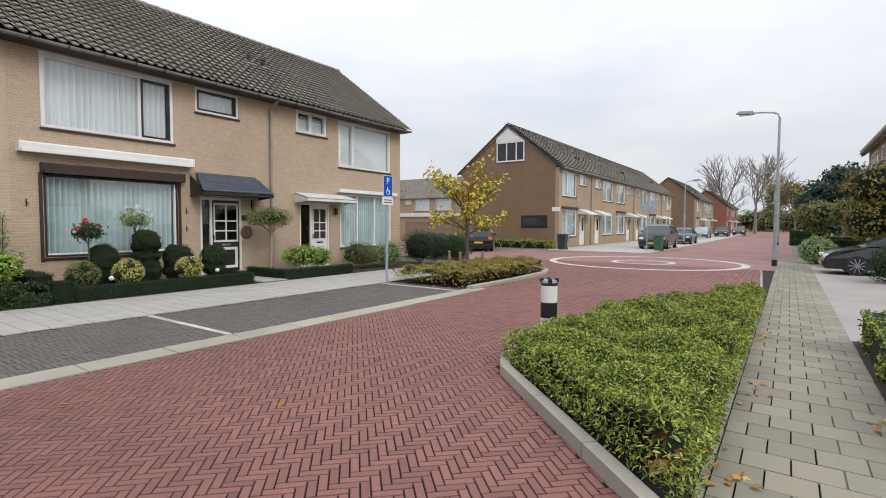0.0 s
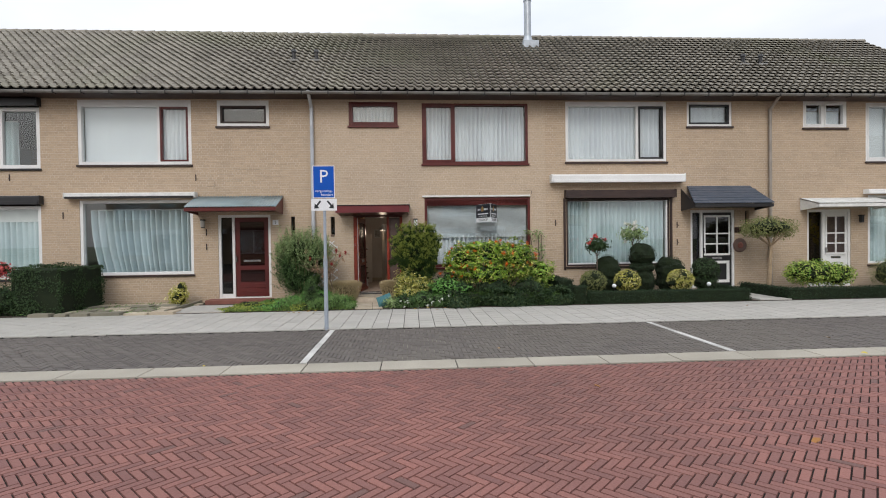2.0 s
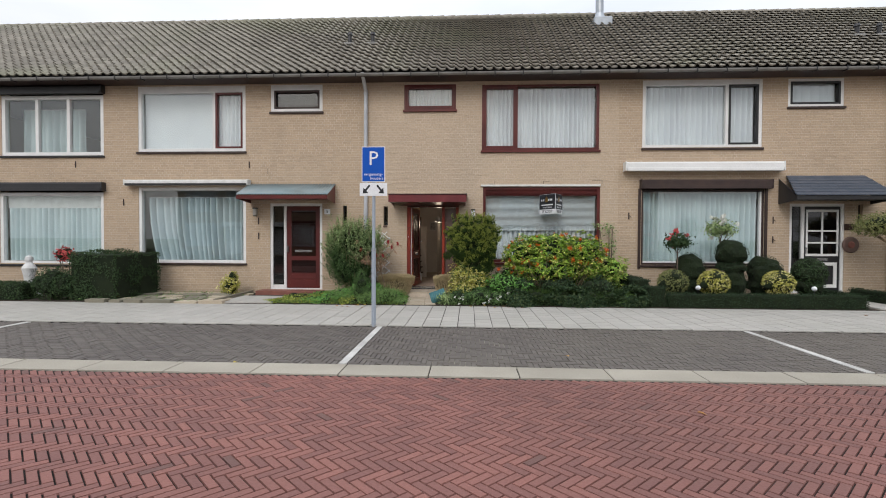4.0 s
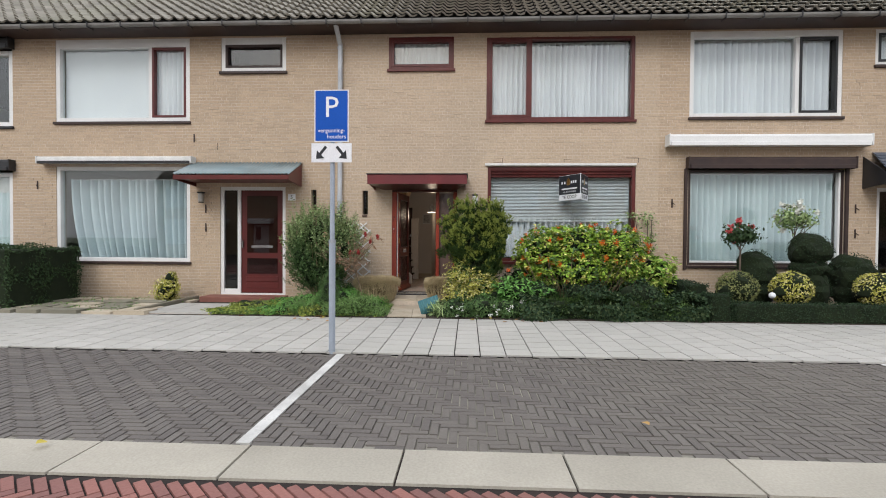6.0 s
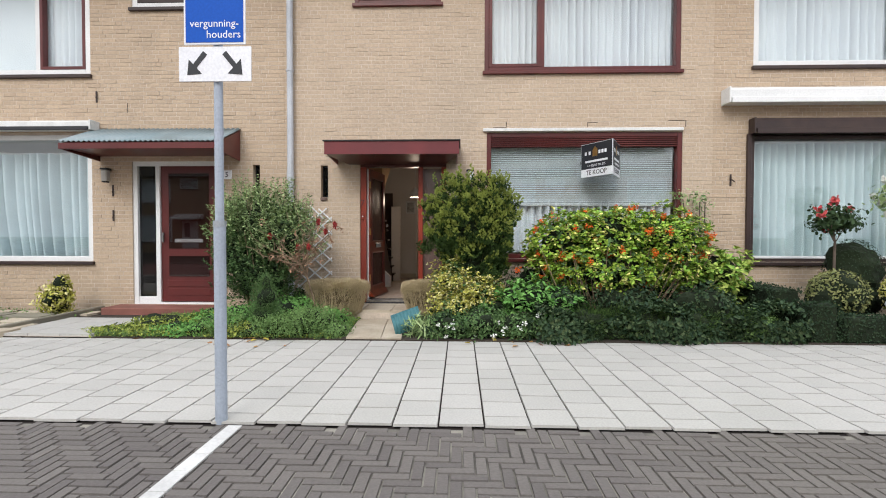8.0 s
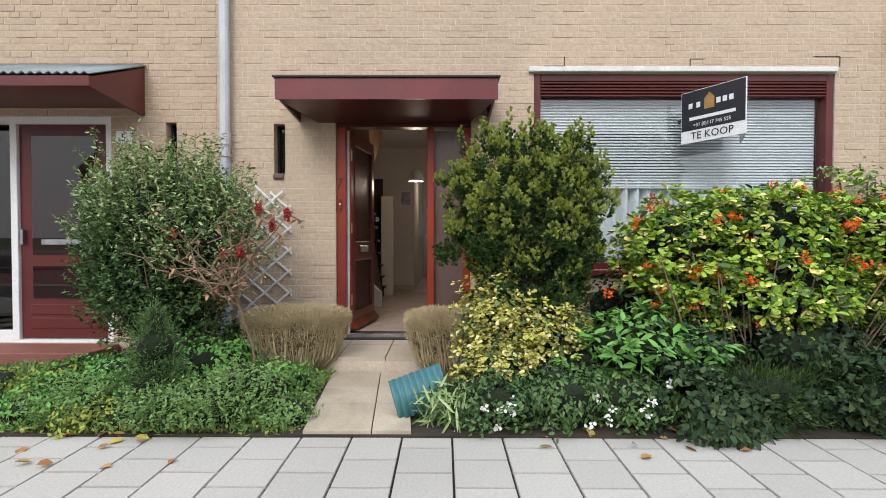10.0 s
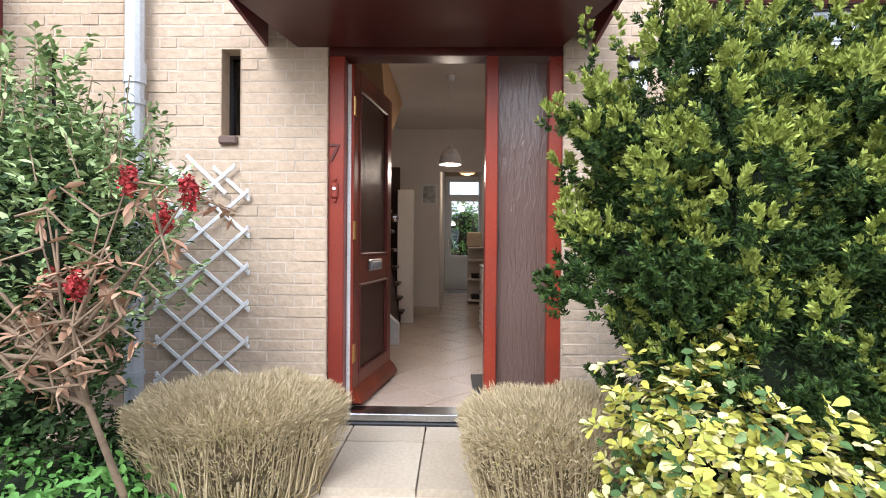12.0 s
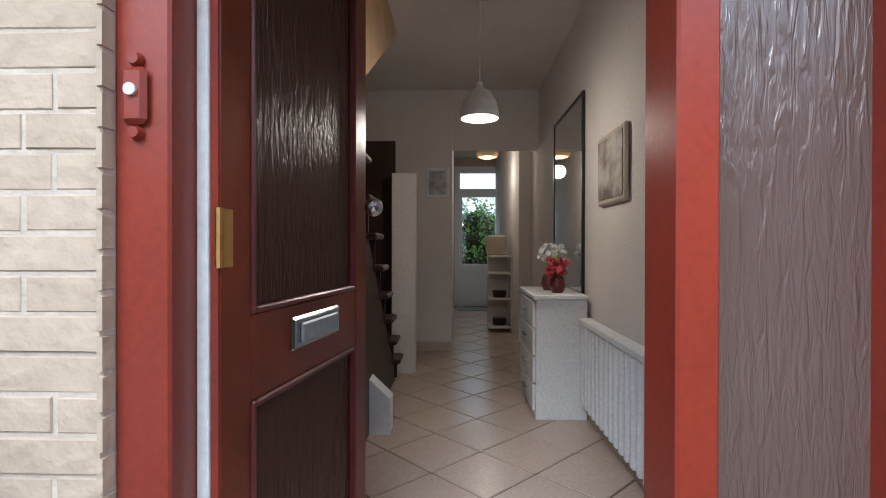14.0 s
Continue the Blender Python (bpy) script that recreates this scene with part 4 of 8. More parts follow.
window(15, "small white-framed window high in the brick wall", XF, -16.1, -14.7, 4.79, 5.62, WHITE, (), (), fw=0.07)
window(16, "white-framed upper window of the far terrace house", XF, -23.0, -20.2, 3.76, 5.6, WHITE, (2.0,), (), fw=0.07)
window(17, "small white-framed upper window of the far terrace house", XF, -19.5, -18.2, 4.79, 5.6, WHITE, (), (), fw=0.07)
window(18, "white-framed lower window of the far terrace house", XF, -23.0, -20.2, 0.75, 2.8, WHITE, (), (), fw=0.08)

C_ = " hanging behind the glass"
curtain("sheer white net curtain" + C_, XF, -13.3, -11.5, 3.8, 5.1, CURTAIN, 0.2, 0.06, gap=0.6)
curtain("white lace curtain" + C_, XF, -13.4, -10.6, 0.85, 2.3, CURTAIN, 0.16, 0.07)
curtain("white closed blind-like drape" + C_, XF, -9.45, -7.5, 3.88, 5.52, CURTAINW, 0.6, 0.004)
curtain("white pleated net" + C_, XF, -7.45, -6.6, 3.88, 5.52, CURTAINW, 0.12, 0.05)
curtain("pale pleated drape bunched towards the middle" + C_, XF, -9.42, -6.62, 0.87, 2.6, CURTAINB, 0.17, 0.17, 0.09, 0.42)
curtain("white frilled curtain ending above the sill" + C_, XF, -2.2, -1.0, 5.0, 5.5, CURTAINW, 0.1, 0.03)
curtain("white vertical pleated net" + C_, XF, -0.15, 2.7, 3.87, 5.44, CURTAINW, 0.117, 0.09, gap=0.26)
curtain("white net half curtain below the blind" + C_, XF, -0.12, 2.74, 0.97, 1.8, CURTAINW, 0.12, 0.09, gap=0.26)
curtain("white vertical pleated net" + C_, XF, 3.95, 6.78, 3.9, 5.44, CURTAINW, 0.14, 0.085, gap=0.26)
curtain("white net" + C_, XF, 7.55, 8.75, 4.87, 5.55, CURTAINW, 0.2, 0.02)
curtain("pale blue-green vertical slats" + C_, XF, 3.95, 6.85, 0.9, 2.7, CURTAIN, 0.127, 0.09, gap=0.26)
curtain("white net" + C_, XF, 11.08, 12.3, 4.87, 5.3, CURTAINW, 0.3, 0.01)
curtain("plain white drape" + C_, XF, 13.05, 15.9, 3.9, 5.5, CURTAINW, 0.8, 0.004)
curtain("pale blue vertical slats" + C_, XF, 13.12, 15.95, 0.83, 2.75, CURTAIN, 0.127, 0.06)
curtain("white net" + C_, XF, -16.05, -14.75, 4.85, 5.55, CURTAINW, 0.3, 0.02)
curtain("white net" + C_, XF, -22.9, -20.3, 3.85, 5.5, CURTAINW, 0.2, 0.03)
curtain("white net" + C_, XF, -19.4, -18.3, 4.85, 5.5, CURTAINW, 0.2, 0.03)
curtain("white net" + C_, XF, -22.9, -20.3, 0.85, 2.7, CURTAINW, 0.2, 0.03)

bl = thing("window_blind", "white horizontal slatted blind half lowered behind the glass", "blind", XF - 0.16, -0.13, 1.75)
for k in range(32):
    bm = B(-0.012, 0.012, 0, 2.86, -0.001, 0.001, m=Matrix.Translation((0, 0, 0.03 * k)) @ Matrix.Rotation(radians(55), 4, "Y"))
    part("slat", bm, BLINDM, bl)
part("headrail", B(-0.025, 0.025, 0, 2.86, 0.97, 1.0), WHITE, bl)
part("bottom_rail", B(-0.014, 0.014, 0, 2.86, -0.035, -0.015, 0.004), WHITE, bl)
gr = thing("vent_grille", "maroon ribbed ventilation grille along the window head", "grille", XF - 0.08, -0.13, 2.63)
for k in range(5):
    part("grille_rib", B(-0.02, 0.05, 0, 2.88, 0.032 * k, 0.032 * k + 0.02, 0.005), MAROON, gr)
# Back between the ribs is coloured darker, as shade.
part("grille_back", B(-0.03, 0.012, 0, 2.88, -0.004, 0.152), MAROON_SHADE, gr)
wb = thing("window_blind", "white roller blind drawn a little way down", "blind", XF - 0.17, -13.4, 2.3)
part("blind_cloth", B(-0.002, 0.002, 0, 2.8, 0, 0.32), WHITE_W, wb)
part("blind_roll", rod(bmesh.new(), (0, 0, 0.34), (0, 2.8, 0.34), 0.025, n=10), WHITE, wb)


# roller boxes and awnings over the windows
def awning(name, label, y0, y1, z0, z1, mat, out=0.16, lip=None):
    t = thing(name, label, "awning", XF, y0, z0)
    w, h = y1 - y0, z1 - z0
    bm = prism(bmesh.new(), [(0.004, 0), (out * 0.85, 0), (out, h * 0.3), (out, h * 0.8), (out * 0.8, h), (0.004, h)], "y", 0, w)
    part("cassette", bm, mat, t)
    part("front_rail", B(out - 0.01, out + 0.015, 0.03, w - 0.03, -0.015, h * 0.3, 0.005), lip or mat, t)
    for y in (0, w):
        part("end_cap", B(0.0, out + 0.01, y - 0.012, y + 0.012, -0.01, h + 0.005, 0.004), mat, t)
    return t


awning("awning_box", "dark grey roller box above the upper window", -13.5, -10.45, 5.38, 5.59, BLACK)
awning("awning_box", "dark grey roller box above the lower window", -13.75, -10.45, 2.76, 2.98, BLACK)
awning("awning_box", "narrow white folded awning above the lower window", -9.8, -6.42, 2.9, 3.04, WHITE_W, 0.2, BLACK)
awning("awning_box", "long white folded awning above the lower window", 3.4, 7.28, 3.24, 3.46, WHITE, 0.24)
awning("roller_shutter_box", "dark brown roller shutter box under the white awning", 3.82, 7.05, 2.8, 3.02, BROWN_D, 0.16)
awning("awning_box", "slim white folded awning above the lower window", 12.9, 16.2, 2.86, 2.98, WHITE, 0.18)
lt = thing("lintel_board", "white weathered lintel board over the maroon window", "lintel", XF, -0.26, 2.86)
part("board", B(0.001, 0.04, 0, 3.08, 0, 0.05, 0.006), WHITE_W, lt)
lt = thing("shutter_rail", "dark side rail of the roller shutter", "rail", XF, 3.8, 0.75)
part("rail_profile", B(0, 0.05, -0.02, 0.04, 0, 2.05, 0.005), BROWN_D, lt)
lt = thing("shutter_rail", "dark side rail of the roller shutter", "rail", XF, 6.95, 0.75)
part("rail_profile", B(0, 0.05, -0.02, 0.04, 0, 2.05, 0.005), BROWN_D, lt)

# slot windows beside the doors
def slot_window(no, y0, y1, z0, z1):
    t = tagged(new("window_%d" % no), "narrow slot window with a dark pane and brown tile sill", "", "", "structure")
    t.matrix_basis = pose(XF, y0, z0)
    w, h = y1 - y0, z1 - z0
    bm = wall_boxes(bmesh.new(), 0, w, 0, h, [(0.02, w - 0.02, 0.02, h - 0.02)], -0.16, -0.112)
    part("window_frame", bm, BLACK, t)
    part("pane", B(-0.14, -0.135, 0.015, w - 0.015, 0.015, h - 0.015), GLASS_D, t)
    part("reveal", wall_boxes(bmesh.new(), 0, w, 0, h, [(0.004, w - 0.004, 0.004, h - 0.004)], -0.108, -0.004), BRICK_C, t, "brick reveal")
    part("window_sill", B(-0.108, 0.022, -0.004, w * 0.86, -0.048, 0.0, 0.008), BROWN_S, t)


slot_window(20, -3.92, -3.80, 1.86, 2.37)
slot_window(21, -2.825, -2.705, 1.84, 2.35)
slot_window(22, 9.22, 9.34, 1.9, 2.4)

# doors of the neighbours
def panel_door(no, label, y0, y1, z0, z1, side, fm, leafm, style):
    """Frame with a side light (side: its width, negative at the far end) and a closed leaf."""
    t = tagged(new("door_%d" % no), label, "", "", "structure")
    t.matrix_basis = pose(XF, y0, z0)
    w, h = y1 - y0, z1 - z0
    f = 0.07
    s = abs(side)
    bm = wall_boxes(bmesh.new(), 0, w, 0, h, [(f, w - f, 0.03, h - f)], -0.14, -0.03)
    part("door_frame", bm, fm, t)
    ml = f + s
    part("mullion", B(-0.135, -0.025, ml, ml + f, 0.03, h - f, 0.004), fm, t)
    part("pane", B(-0.09, -0.085, f, ml, 0.1, h - f), GLASS_D, t, "dark side light")
    part("door_bottom_rail", B(-0.12, -0.04, f, ml, 0.03, 0.12, 0.004), fm, t)
    a, b, top = ml + f, w - f, h - f
    lf = part("door_leaf", B(-0.1, -0.06, a, b, 0.04, top, 0.004), leafm, t)
    if style == "glazed":
        part("pane", B(-0.062, -0.05, a + 0.13, b - 0.12, 0.9, top - 0.12), GLASS_D, lf, "dark frosted glass in the door")
        part("pane", B(-0.062, -0.05, a + 0.13, b - 0.12, 0.45, 0.78), GLASS_D, lf)
        part("letter_slot", B(-0.06, -0.045, a + 0.22, b - 0.22, 1.0, 1.06, 0.004), CHROME, lf)
        for z in (0.14, 0.28):
            part("door_panel", B(-0.065, -0.05, a + 0.1, b - 0.1, z, z + 0.11, 0.006), leafm, lf)
    else:
        m = (a + b) / 2
        bw = (b - a) / 2 - 0.09
        part("pane", B(-0.062, -0.055, m - bw, m + bw, 0.98, top - 0.12), GLASS_D, lf)
        bm = wall_boxes(bmesh.new(), m - bw - 0.04, m + bw + 0.04, 0.94, top - 0.08, [(m - bw, m - 0.02, 1.0, 1.26), (m + 0.02, m + bw, 1.0, 1.26), (m - bw, m - 0.02, 1.3, 1.56), (m + 0.02, m + bw, 1.3, 1.56), (m - bw, m - 0.02, 1.6, top - 0.14), (m + 0.02, m + bw, 1.6, top - 0.14)], -0.06, -0.035)
        part("glazing_bars", bm, WHITE, lf)
        bm = wall_boxes(bmesh.new(), m - bw - 0.02, m + bw + 0.02, 0.14, 0.78, [(m - bw + 0.06, m + bw - 0.06, 0.22, 0.7)], -0.06, -0.04)
        part("door_panel", bm, WHITE, lf)
        part("letter_slot", B(-0.06, -0.04, m - 0.15, m + 0.15, 0.83, 0.89, 0.004), CHROME, lf)
    part("door_handle", B(-0.06, -0.01, a + 0.03, a + 0.06, 1.0, 1.16, 0.006), CHROME, lf, "chrome handle")
    return t


panel_door(1, "maroon glazed front door with white frame and side light, closed", -5.89, -4.47, 0.12, 2.42, 0.3, WHITE, MAROON, "glazed")
panel_door(2, "black front door with white glazing bars in a white frame", 7.56, 8.9, 0.15, 2.42, 0.24, WHITE, BLACK, "bars")
panel_door(3, "white front door with small panes in a white frame", 11.14, 12.51, 0.12, 2.40, 0.42, WHITE, WHITE, "bars")
panel_door(4, "white-framed front door under a small awning", -16.1, -14.8, 0.12, 2.42, 0.3, WHITE, WHITE, "glazed")
panel_door(5, "dark front door of the far terrace house", -19.5, -18.2, 0.12, 2.42, 0.3, WHITE, MAROON, "glazed")


def step(name, label, x0, x1, y0, y1, z1, mat, z0=0.0):
    t = thing(name, label, "step", (x0 + x1) / 2, (y0 + y1) / 2, z0)
    part("slab", B(-(x1 - x0) / 2, (x1 - x0) / 2, -(y1 - y0) / 2, (y1 - y0) / 2, 0, z1 - z0, 0.008), mat, t)
    return t


step("doorstep", "terracotta tiled doorstep before the maroon door", -12.99, -12.55, -6.1, -4.4, 0.12, TERRA)
step("doorstep", "grey doorstep before the black door", -12.99, -12.4, 7.45, 9.0, 0.12, SLAB_G)
step("doorstep", "grey doorstep before the white door", -12.99, -12.4, 11.1, 12.6, 0.1, SLAB_G)

# canopies over the doors
cn = thing("door_canopy", "maroon flat door canopy with a black roofing edge", "canopy", XF, -1.61, 2.2)
bm = bmesh.new()
prism(bm, [(-0.98, 0.215), (0.98, 0.215), (0.98, 0.40), (-0.98, 0.40)], "x", 0.62, 0.645)
part("fascia", bm, CANOPYM, cn, "brick-red front board")
bm = bmesh.new()
prism(bm, [(0.001, 0.16), (0.62, 0.215), (0.62, 0.40), (0.001, 0.40)], "y", -0.955, -0.935)
part("side_board", bm, CANOPYM, cn)
part("side_board", prism(bmesh.new(), [(0.001, 0.16), (0.62, 0.215), (0.62, 0.40), (0.001, 0.40)], "y", 0.935, 0.955), CANOPYM, cn)
bm = bmesh.new()
f1 = [(-0.76, 0.0, 0.155), (0.76, 0.0, 0.155), (0.96, 0.62, 0.215), (-0.96, 0.62, 0.215)]
vs = [bm.verts.new((max(x, 0.001), y, z)) for y, x, z in f1]
vs2 = [bm.verts.new((v.co.x, v.co.y, v.co.z + 0.02)) for v in vs]
bm.faces.new(vs), bm.faces.new(vs2)
for i in range(4):
    bm.faces.new((vs[i], vs[(i + 1) % 4], vs2[(i + 1) % 4], vs2[i]))
bmesh.ops.recalc_face_normals(bm, faces=bm.faces)
# The underside's shade is put into its darker maroon.
part("soffit", bm, MAROON_SHADE, cn, "maroon sloping underside, coloured as in shade")
part("roofing", B(0.001, 0.665, -1.0, 1.0, 0.401, 0.42, 0.004), BLACK, cn, "black felt roofing with a lip")
part("brick_coping", B(0.001, 0.11, -0.95, 0.95, 0.421, 0.455, 0.01), MORTAR, cn)


def lean_canopy(label, y0, y1, z0, z1, out, roofm, sidem, kind):
    t = thing("door_canopy", label, "canopy", XF, y0, z0)
    w, h = y1 - y0, z1 - z0
    inset = 0.22 if kind == "slate" else 0.0
    e = 0.09
    n = 40 if kind == "wave" else 1
    vs, fs = [], []
    if kind == "wave":
        for j, (x, z) in enumerate(((0.002, h), (out, e))):
            for i in range(n * 4 + 1):
                y = w * i / (n * 4)
                vs.append((x, y, z + 0.012 * math.sin(y * 2 * math.pi / 0.076)))
        m = n * 4 + 1
        fs = [(i, i + 1, m + i + 1, m + i) for i in range(m - 1)]
        roofp = arrays("corrugated_sheet", vs, fs, roofm, t, "", True)
        sol = roofp.modifiers.new("thick", "SOLIDIFY")
        sol.thickness = 0.006
    else:
        rows = 7
        for r in range(rows):
            f0, f1 = r / rows, (r + 1) / rows
            x0, x1 = out * (1 - f0), out * (1 - f1)
            za, zb = e + (h - e) * f0, e + (h - e) * f1
            ya, yb = inset * f0, w - inset * f0
            cols = int((yb - ya) / 0.2)
            for c in range(cols):
                u0, u1 = ya + (yb - ya) * c / cols, ya + (yb - ya) * (c + 1) / cols
                bm = bmesh.new()
                q = [(x0 + 0.01, u0 + 0.002, za - 0.005), (x0 + 0.01, u1 - 0.002, za - 0.005), (max(x1, 0.003), u1 - 0.002, zb), (max(x1, 0.003), u0 + 0.002, zb)]
                lo = [bm.verts.new(p) for p in q]
                hi = [bm.verts.new((p[0] + 0.004, p[1], p[2] + (0.022 if i < 2 else 0.006))) for i, p in enumerate(q)]
                bm.faces.new(lo), bm.faces.new(hi)
                for i in range(4):
                    bm.faces.new((lo[i], lo[(i + 1) % 4], hi[(i + 1) % 4], hi[i]))
                bmesh.ops.recalc_face_normals(bm, faces=bm.faces)
                part("shingle", bm, roofm, t)
    part("fascia", B(out - 0.03, out, 0.01, w - 0.01, -0.02, e - 0.02, 0.004), sidem, t)
    for y in (0.02, w - 0.045):
        part("side_board", prism(bmesh.new(), [(0.001, -0.08), (out - 0.03, -0.02), (out - 0.03, e - 0.02), (0.001, h - 0.03 - (0.05 if inset else 0))], "y", y, y + 0.025), sidem, t)
    part("soffit", B(0.001, out - 0.03, 0.05, w - 0.05, 0.0, 0.012), sidem, t)
    return t


lean_canopy("blue-grey corrugated canopy with maroon side boards over the door", -6.45, -4.1, 2.5, 2.93, 0.8, ZINC, MAROON, "wave")
lean_canopy("slate-shingled canopy with black boards over the door", 7.25, 9.55, 2.48, 3.12, 0.75, SLATE, BLACK, "slate")
lean_canopy("white flat awning-like canopy over the door", 10.9, 13.25, 2.46, 2.74, 0.7, WHITE_W, WHITE_W, "plain")
lean_canopy("white awning canopy over the far door", -16.4, -14.2, 2.4, 2.8, 0.8, WHITE_W, WHITE_W, "plain")

# ---- the open front door and the hall behind it ----
dr = tagged(new("door_6"), "brick-red front door frame with rippled side light, door standing open", "", "", "structure")
dr.matrix_basis = pose(XF, -2.20, 0.1)
part("door_frame", B(-0.17, -0.035, 0.0, 0.095, 0.0, 2.22, 0.005), MAROON_L, dr)
part("door_frame", B(-0.17, -0.035, 1.29, 1.37, 0.0, 2.22, 0.005), MAROON_L, dr)
part("mullion", B(-0.17, -0.03, 0.925, 0.995, 0.0, 2.22, 0.005), MAROON_L, dr)
# Head darkened in colour, as shaded by the canopy above.
part("head", B(-0.17, -0.035, 0.0, 1.37, 2.222, 2.32, 0.005), MAROON_SHADE, dr)
part("pale_stop", B(-0.16, -0.115, 0.096, 0.118, 0.12, 2.2, 0.002), WHITE_W, dr, "pale draught strip")
part("door_bottom_rail", B(-0.15, -0.055, 0.995, 1.29, 0.08, 0.14, 0.004), MAROON_L, dr)
rp = part("pane", B(-0.11, -0.102, 0.993, 1.292, 0.138, 2.2), RIPPLE, dr, "brown rippled side light glass")
part("threshold", B(-0.2, 0.0, 0.0, 1.37, -0.02, 0.075, 0.006), BLACK, dr, "black threshold")
part("threshold_strip", B(-0.17, -0.02, 0.095, 0.925, 0.077, 0.12, 0.004), CHROME, dr, "worn metal threshold strip")
bp = part("bell_plate", B(-0.034, -0.018, 0.02, 0.062, 1.385, 1.48, 0.008), MAROON_L, dr)
for z in (1.372, 1.493):
    part("plate_finial", rod(bmesh.new(), (-0.033, 0.041, z), (-0.02, 0.041, z), 0.013, 0.009, 12), MAROON_L, bp)
part("bell_button", rod(bmesh.new(), (-0.02, 0.04, 1.44), (-0.012, 0.04, 1.44), 0.01, n=12), SIGNWHITE, bp)
n7 = thing("house_number", "brown number seven on the red door jamb", "house number", XF - 0.034, -2.165, 1.745)
text("digit", "7", 0.15, MAROON, n7, Matrix(((0, 0, 1, 0.004), (1, 0, 0, 0), (0, 1, 0, 0), (0, 0, 0, 1))), 0.004)
n7 = thing("house_number", "white number seven on the pale brick wall", "house number", XF + 0.006, -0.69, 1.785)
text("digit", "7", 0.2, SIGNWHITE, n7, Matrix(((0, 0, 1, 0.008), (1, 0, 0, 0), (0, 1, 0, 0), (0, 0, 0, 1))), 0.008)
n5 = thing("house_number", "white plate with number five beside the maroon door", "house number", XF + 0.003, -4.33, 2.2)
part("plate", B(0, 0.012, -0.08, 0.08, -0.07, 0.07, 0.004), SIGNWHITE, n5)
text("digit", "5", 0.11, SIGNBLACK, n5, Matrix(((0, 0, 1, 0.015), (1, 0, 0, 0), (0, 1, 0, 0), (0, 0, 0, 1))), 0.002)

leaf = thing("front_door", "dark brown front door with rippled glass panels standing open inwards", "door", -13.13, -2.085, 0.245, rz=171)
LW, LH = 0.80, 2.06
bm = B(0, 0.1, -0.02, 0.02, 0, LH, 0.003)
box(bm, LW - 0.1, LW, -0.02, 0.02, 0, LH, 0.003)
box(bm, 0.1, LW - 0.1, -0.02, 0.02, 0, 0.16, 0.003)
box(bm, 0.1, LW - 0.1, -0.02, 0.02, 0.72, 0.90, 0.003)
box(bm, 0.1, LW - 0.1, -0.02, 0.02, LH - 0.12, LH, 0.003)
part("door_leaf", bm, DOORWOOD, leaf)
part("hinge_edge", B(-0.006, 0.0, -0.019, 0.019, 0, LH), MAROON_L, leaf, "brick-red hinge edge")
for a, b in ((0.16, 0.72), (0.90, LH - 0.12)):
    part("glass_panel", B(0.1, LW - 0.1, -0.004, 0.004, a, b), RIPPLE_D, leaf, "dark rippled glass")
    bm = bmesh.new()
    for x0, x1, z0, z1 in ((0.1, 0.115, a, b), (LW - 0.115, LW - 0.1, a, b), (0.115, LW - 0.115, a, a + 0.015), (0.115, LW - 0.115, b - 0.015, b)):
        box(bm, x0, x1, -0.026, -0.004, z0, z1, 0.004)
    part("beading", bm, MAROON, leaf, "reddish glazing bead")
    part("backing", B(0.1, LW - 0.1, 0.01, 0.014, a, b), DOORWOOD, leaf)
lb = part("letterbox", B(LW / 2 - 0.14, LW / 2 + 0.14, -0.032, -0.02, 0.79, 0.87, 0.006), CHROME, leaf, "worn chrome letterbox")
part("flap", B(LW / 2 - 0.11, LW / 2 + 0.11, -0.042, -0.033, 0.805, 0.855, 0.005), GREYMETAL, lb)
part("door_knob", ball(bmesh.new(), (LW - 0.05, -0.065, 1.17), 0.032, 2), CHROME, leaf)
part("weather_bar", prism(bmesh.new(), [(-0.02, 0.0), (-0.08, 0.0), (-0.07, 0.03), (-0.02, 0.09)], "x", 0.01, LW), DOORWOOD, leaf)
for z in (0.25, 1.0, 1.75):
    hg = part("hinge", B(-0.012, 0.035, -0.024, -0.02, z, z + 0.11, 0.001), BRASS, leaf, "brass hinge")
    part("hinge_knuckle", rod(bmesh.new(), (-0.012, -0.026, z), (-0.012, -0.026, z + 0.11), 0.008, n=8), BRASS, hg)

HX0, HX1, HR, HC = XF - 0.29, REAR, -0.80, 2.87
put("floor", B(HX1, XF - 0.165, -3.3, 3.2, 0.05, FLOOR - 0.006), GROUT, None, "structure")
put("ceiling", B(HX1, XF - 0.29, -3.39, 3.29, HC, HC + 0.3), PLASTER, None, "structure")
put("wall_hall_north", B(HX1, HX0, HR, HR + 0.1, FLOOR, HC), PLASTER, None, "structure")
put("wall_hall_south", B(HX1, HX0, -3.1, -3.0, FLOOR, HC), PLASTER, None, "structure")
put("wall_hall_end", B(-17.35, -17.25, -3.0, -1.67, FLOOR, HC), PLASTER, None, "structure")
put("wall_lintel", B(-17.35, -17.25, -1.668, HR, 2.27, HC), PLASTER, None, "structure")
put("wall_passage", B(HX1, -17.352, -1.77, -1.67, FLOOR, HC), PLASTER, None, "structure")
put("wall_kitchen", B(HX1, -17.75, -0.93, HR, FLOOR, HC), PLASTER, None, "structure")
put("baseboard", B(-17.25, -17.235, -2.1, -1.68, FLOOR, FLOOR + 0.1, 0.003), SLAB_Y, None, "structure")
put("baseboard_north", B(-17.74, HX0, HR - 0.012, HR, FLOOR, FLOOR + 0.07, 0.003), SLAB_Y, None, "structure")
put("wall_stub", B(-16.47, -16.36, -2.17, -1.97, FLOOR, 1.9, 0.004), PLASTER, None, "structure")
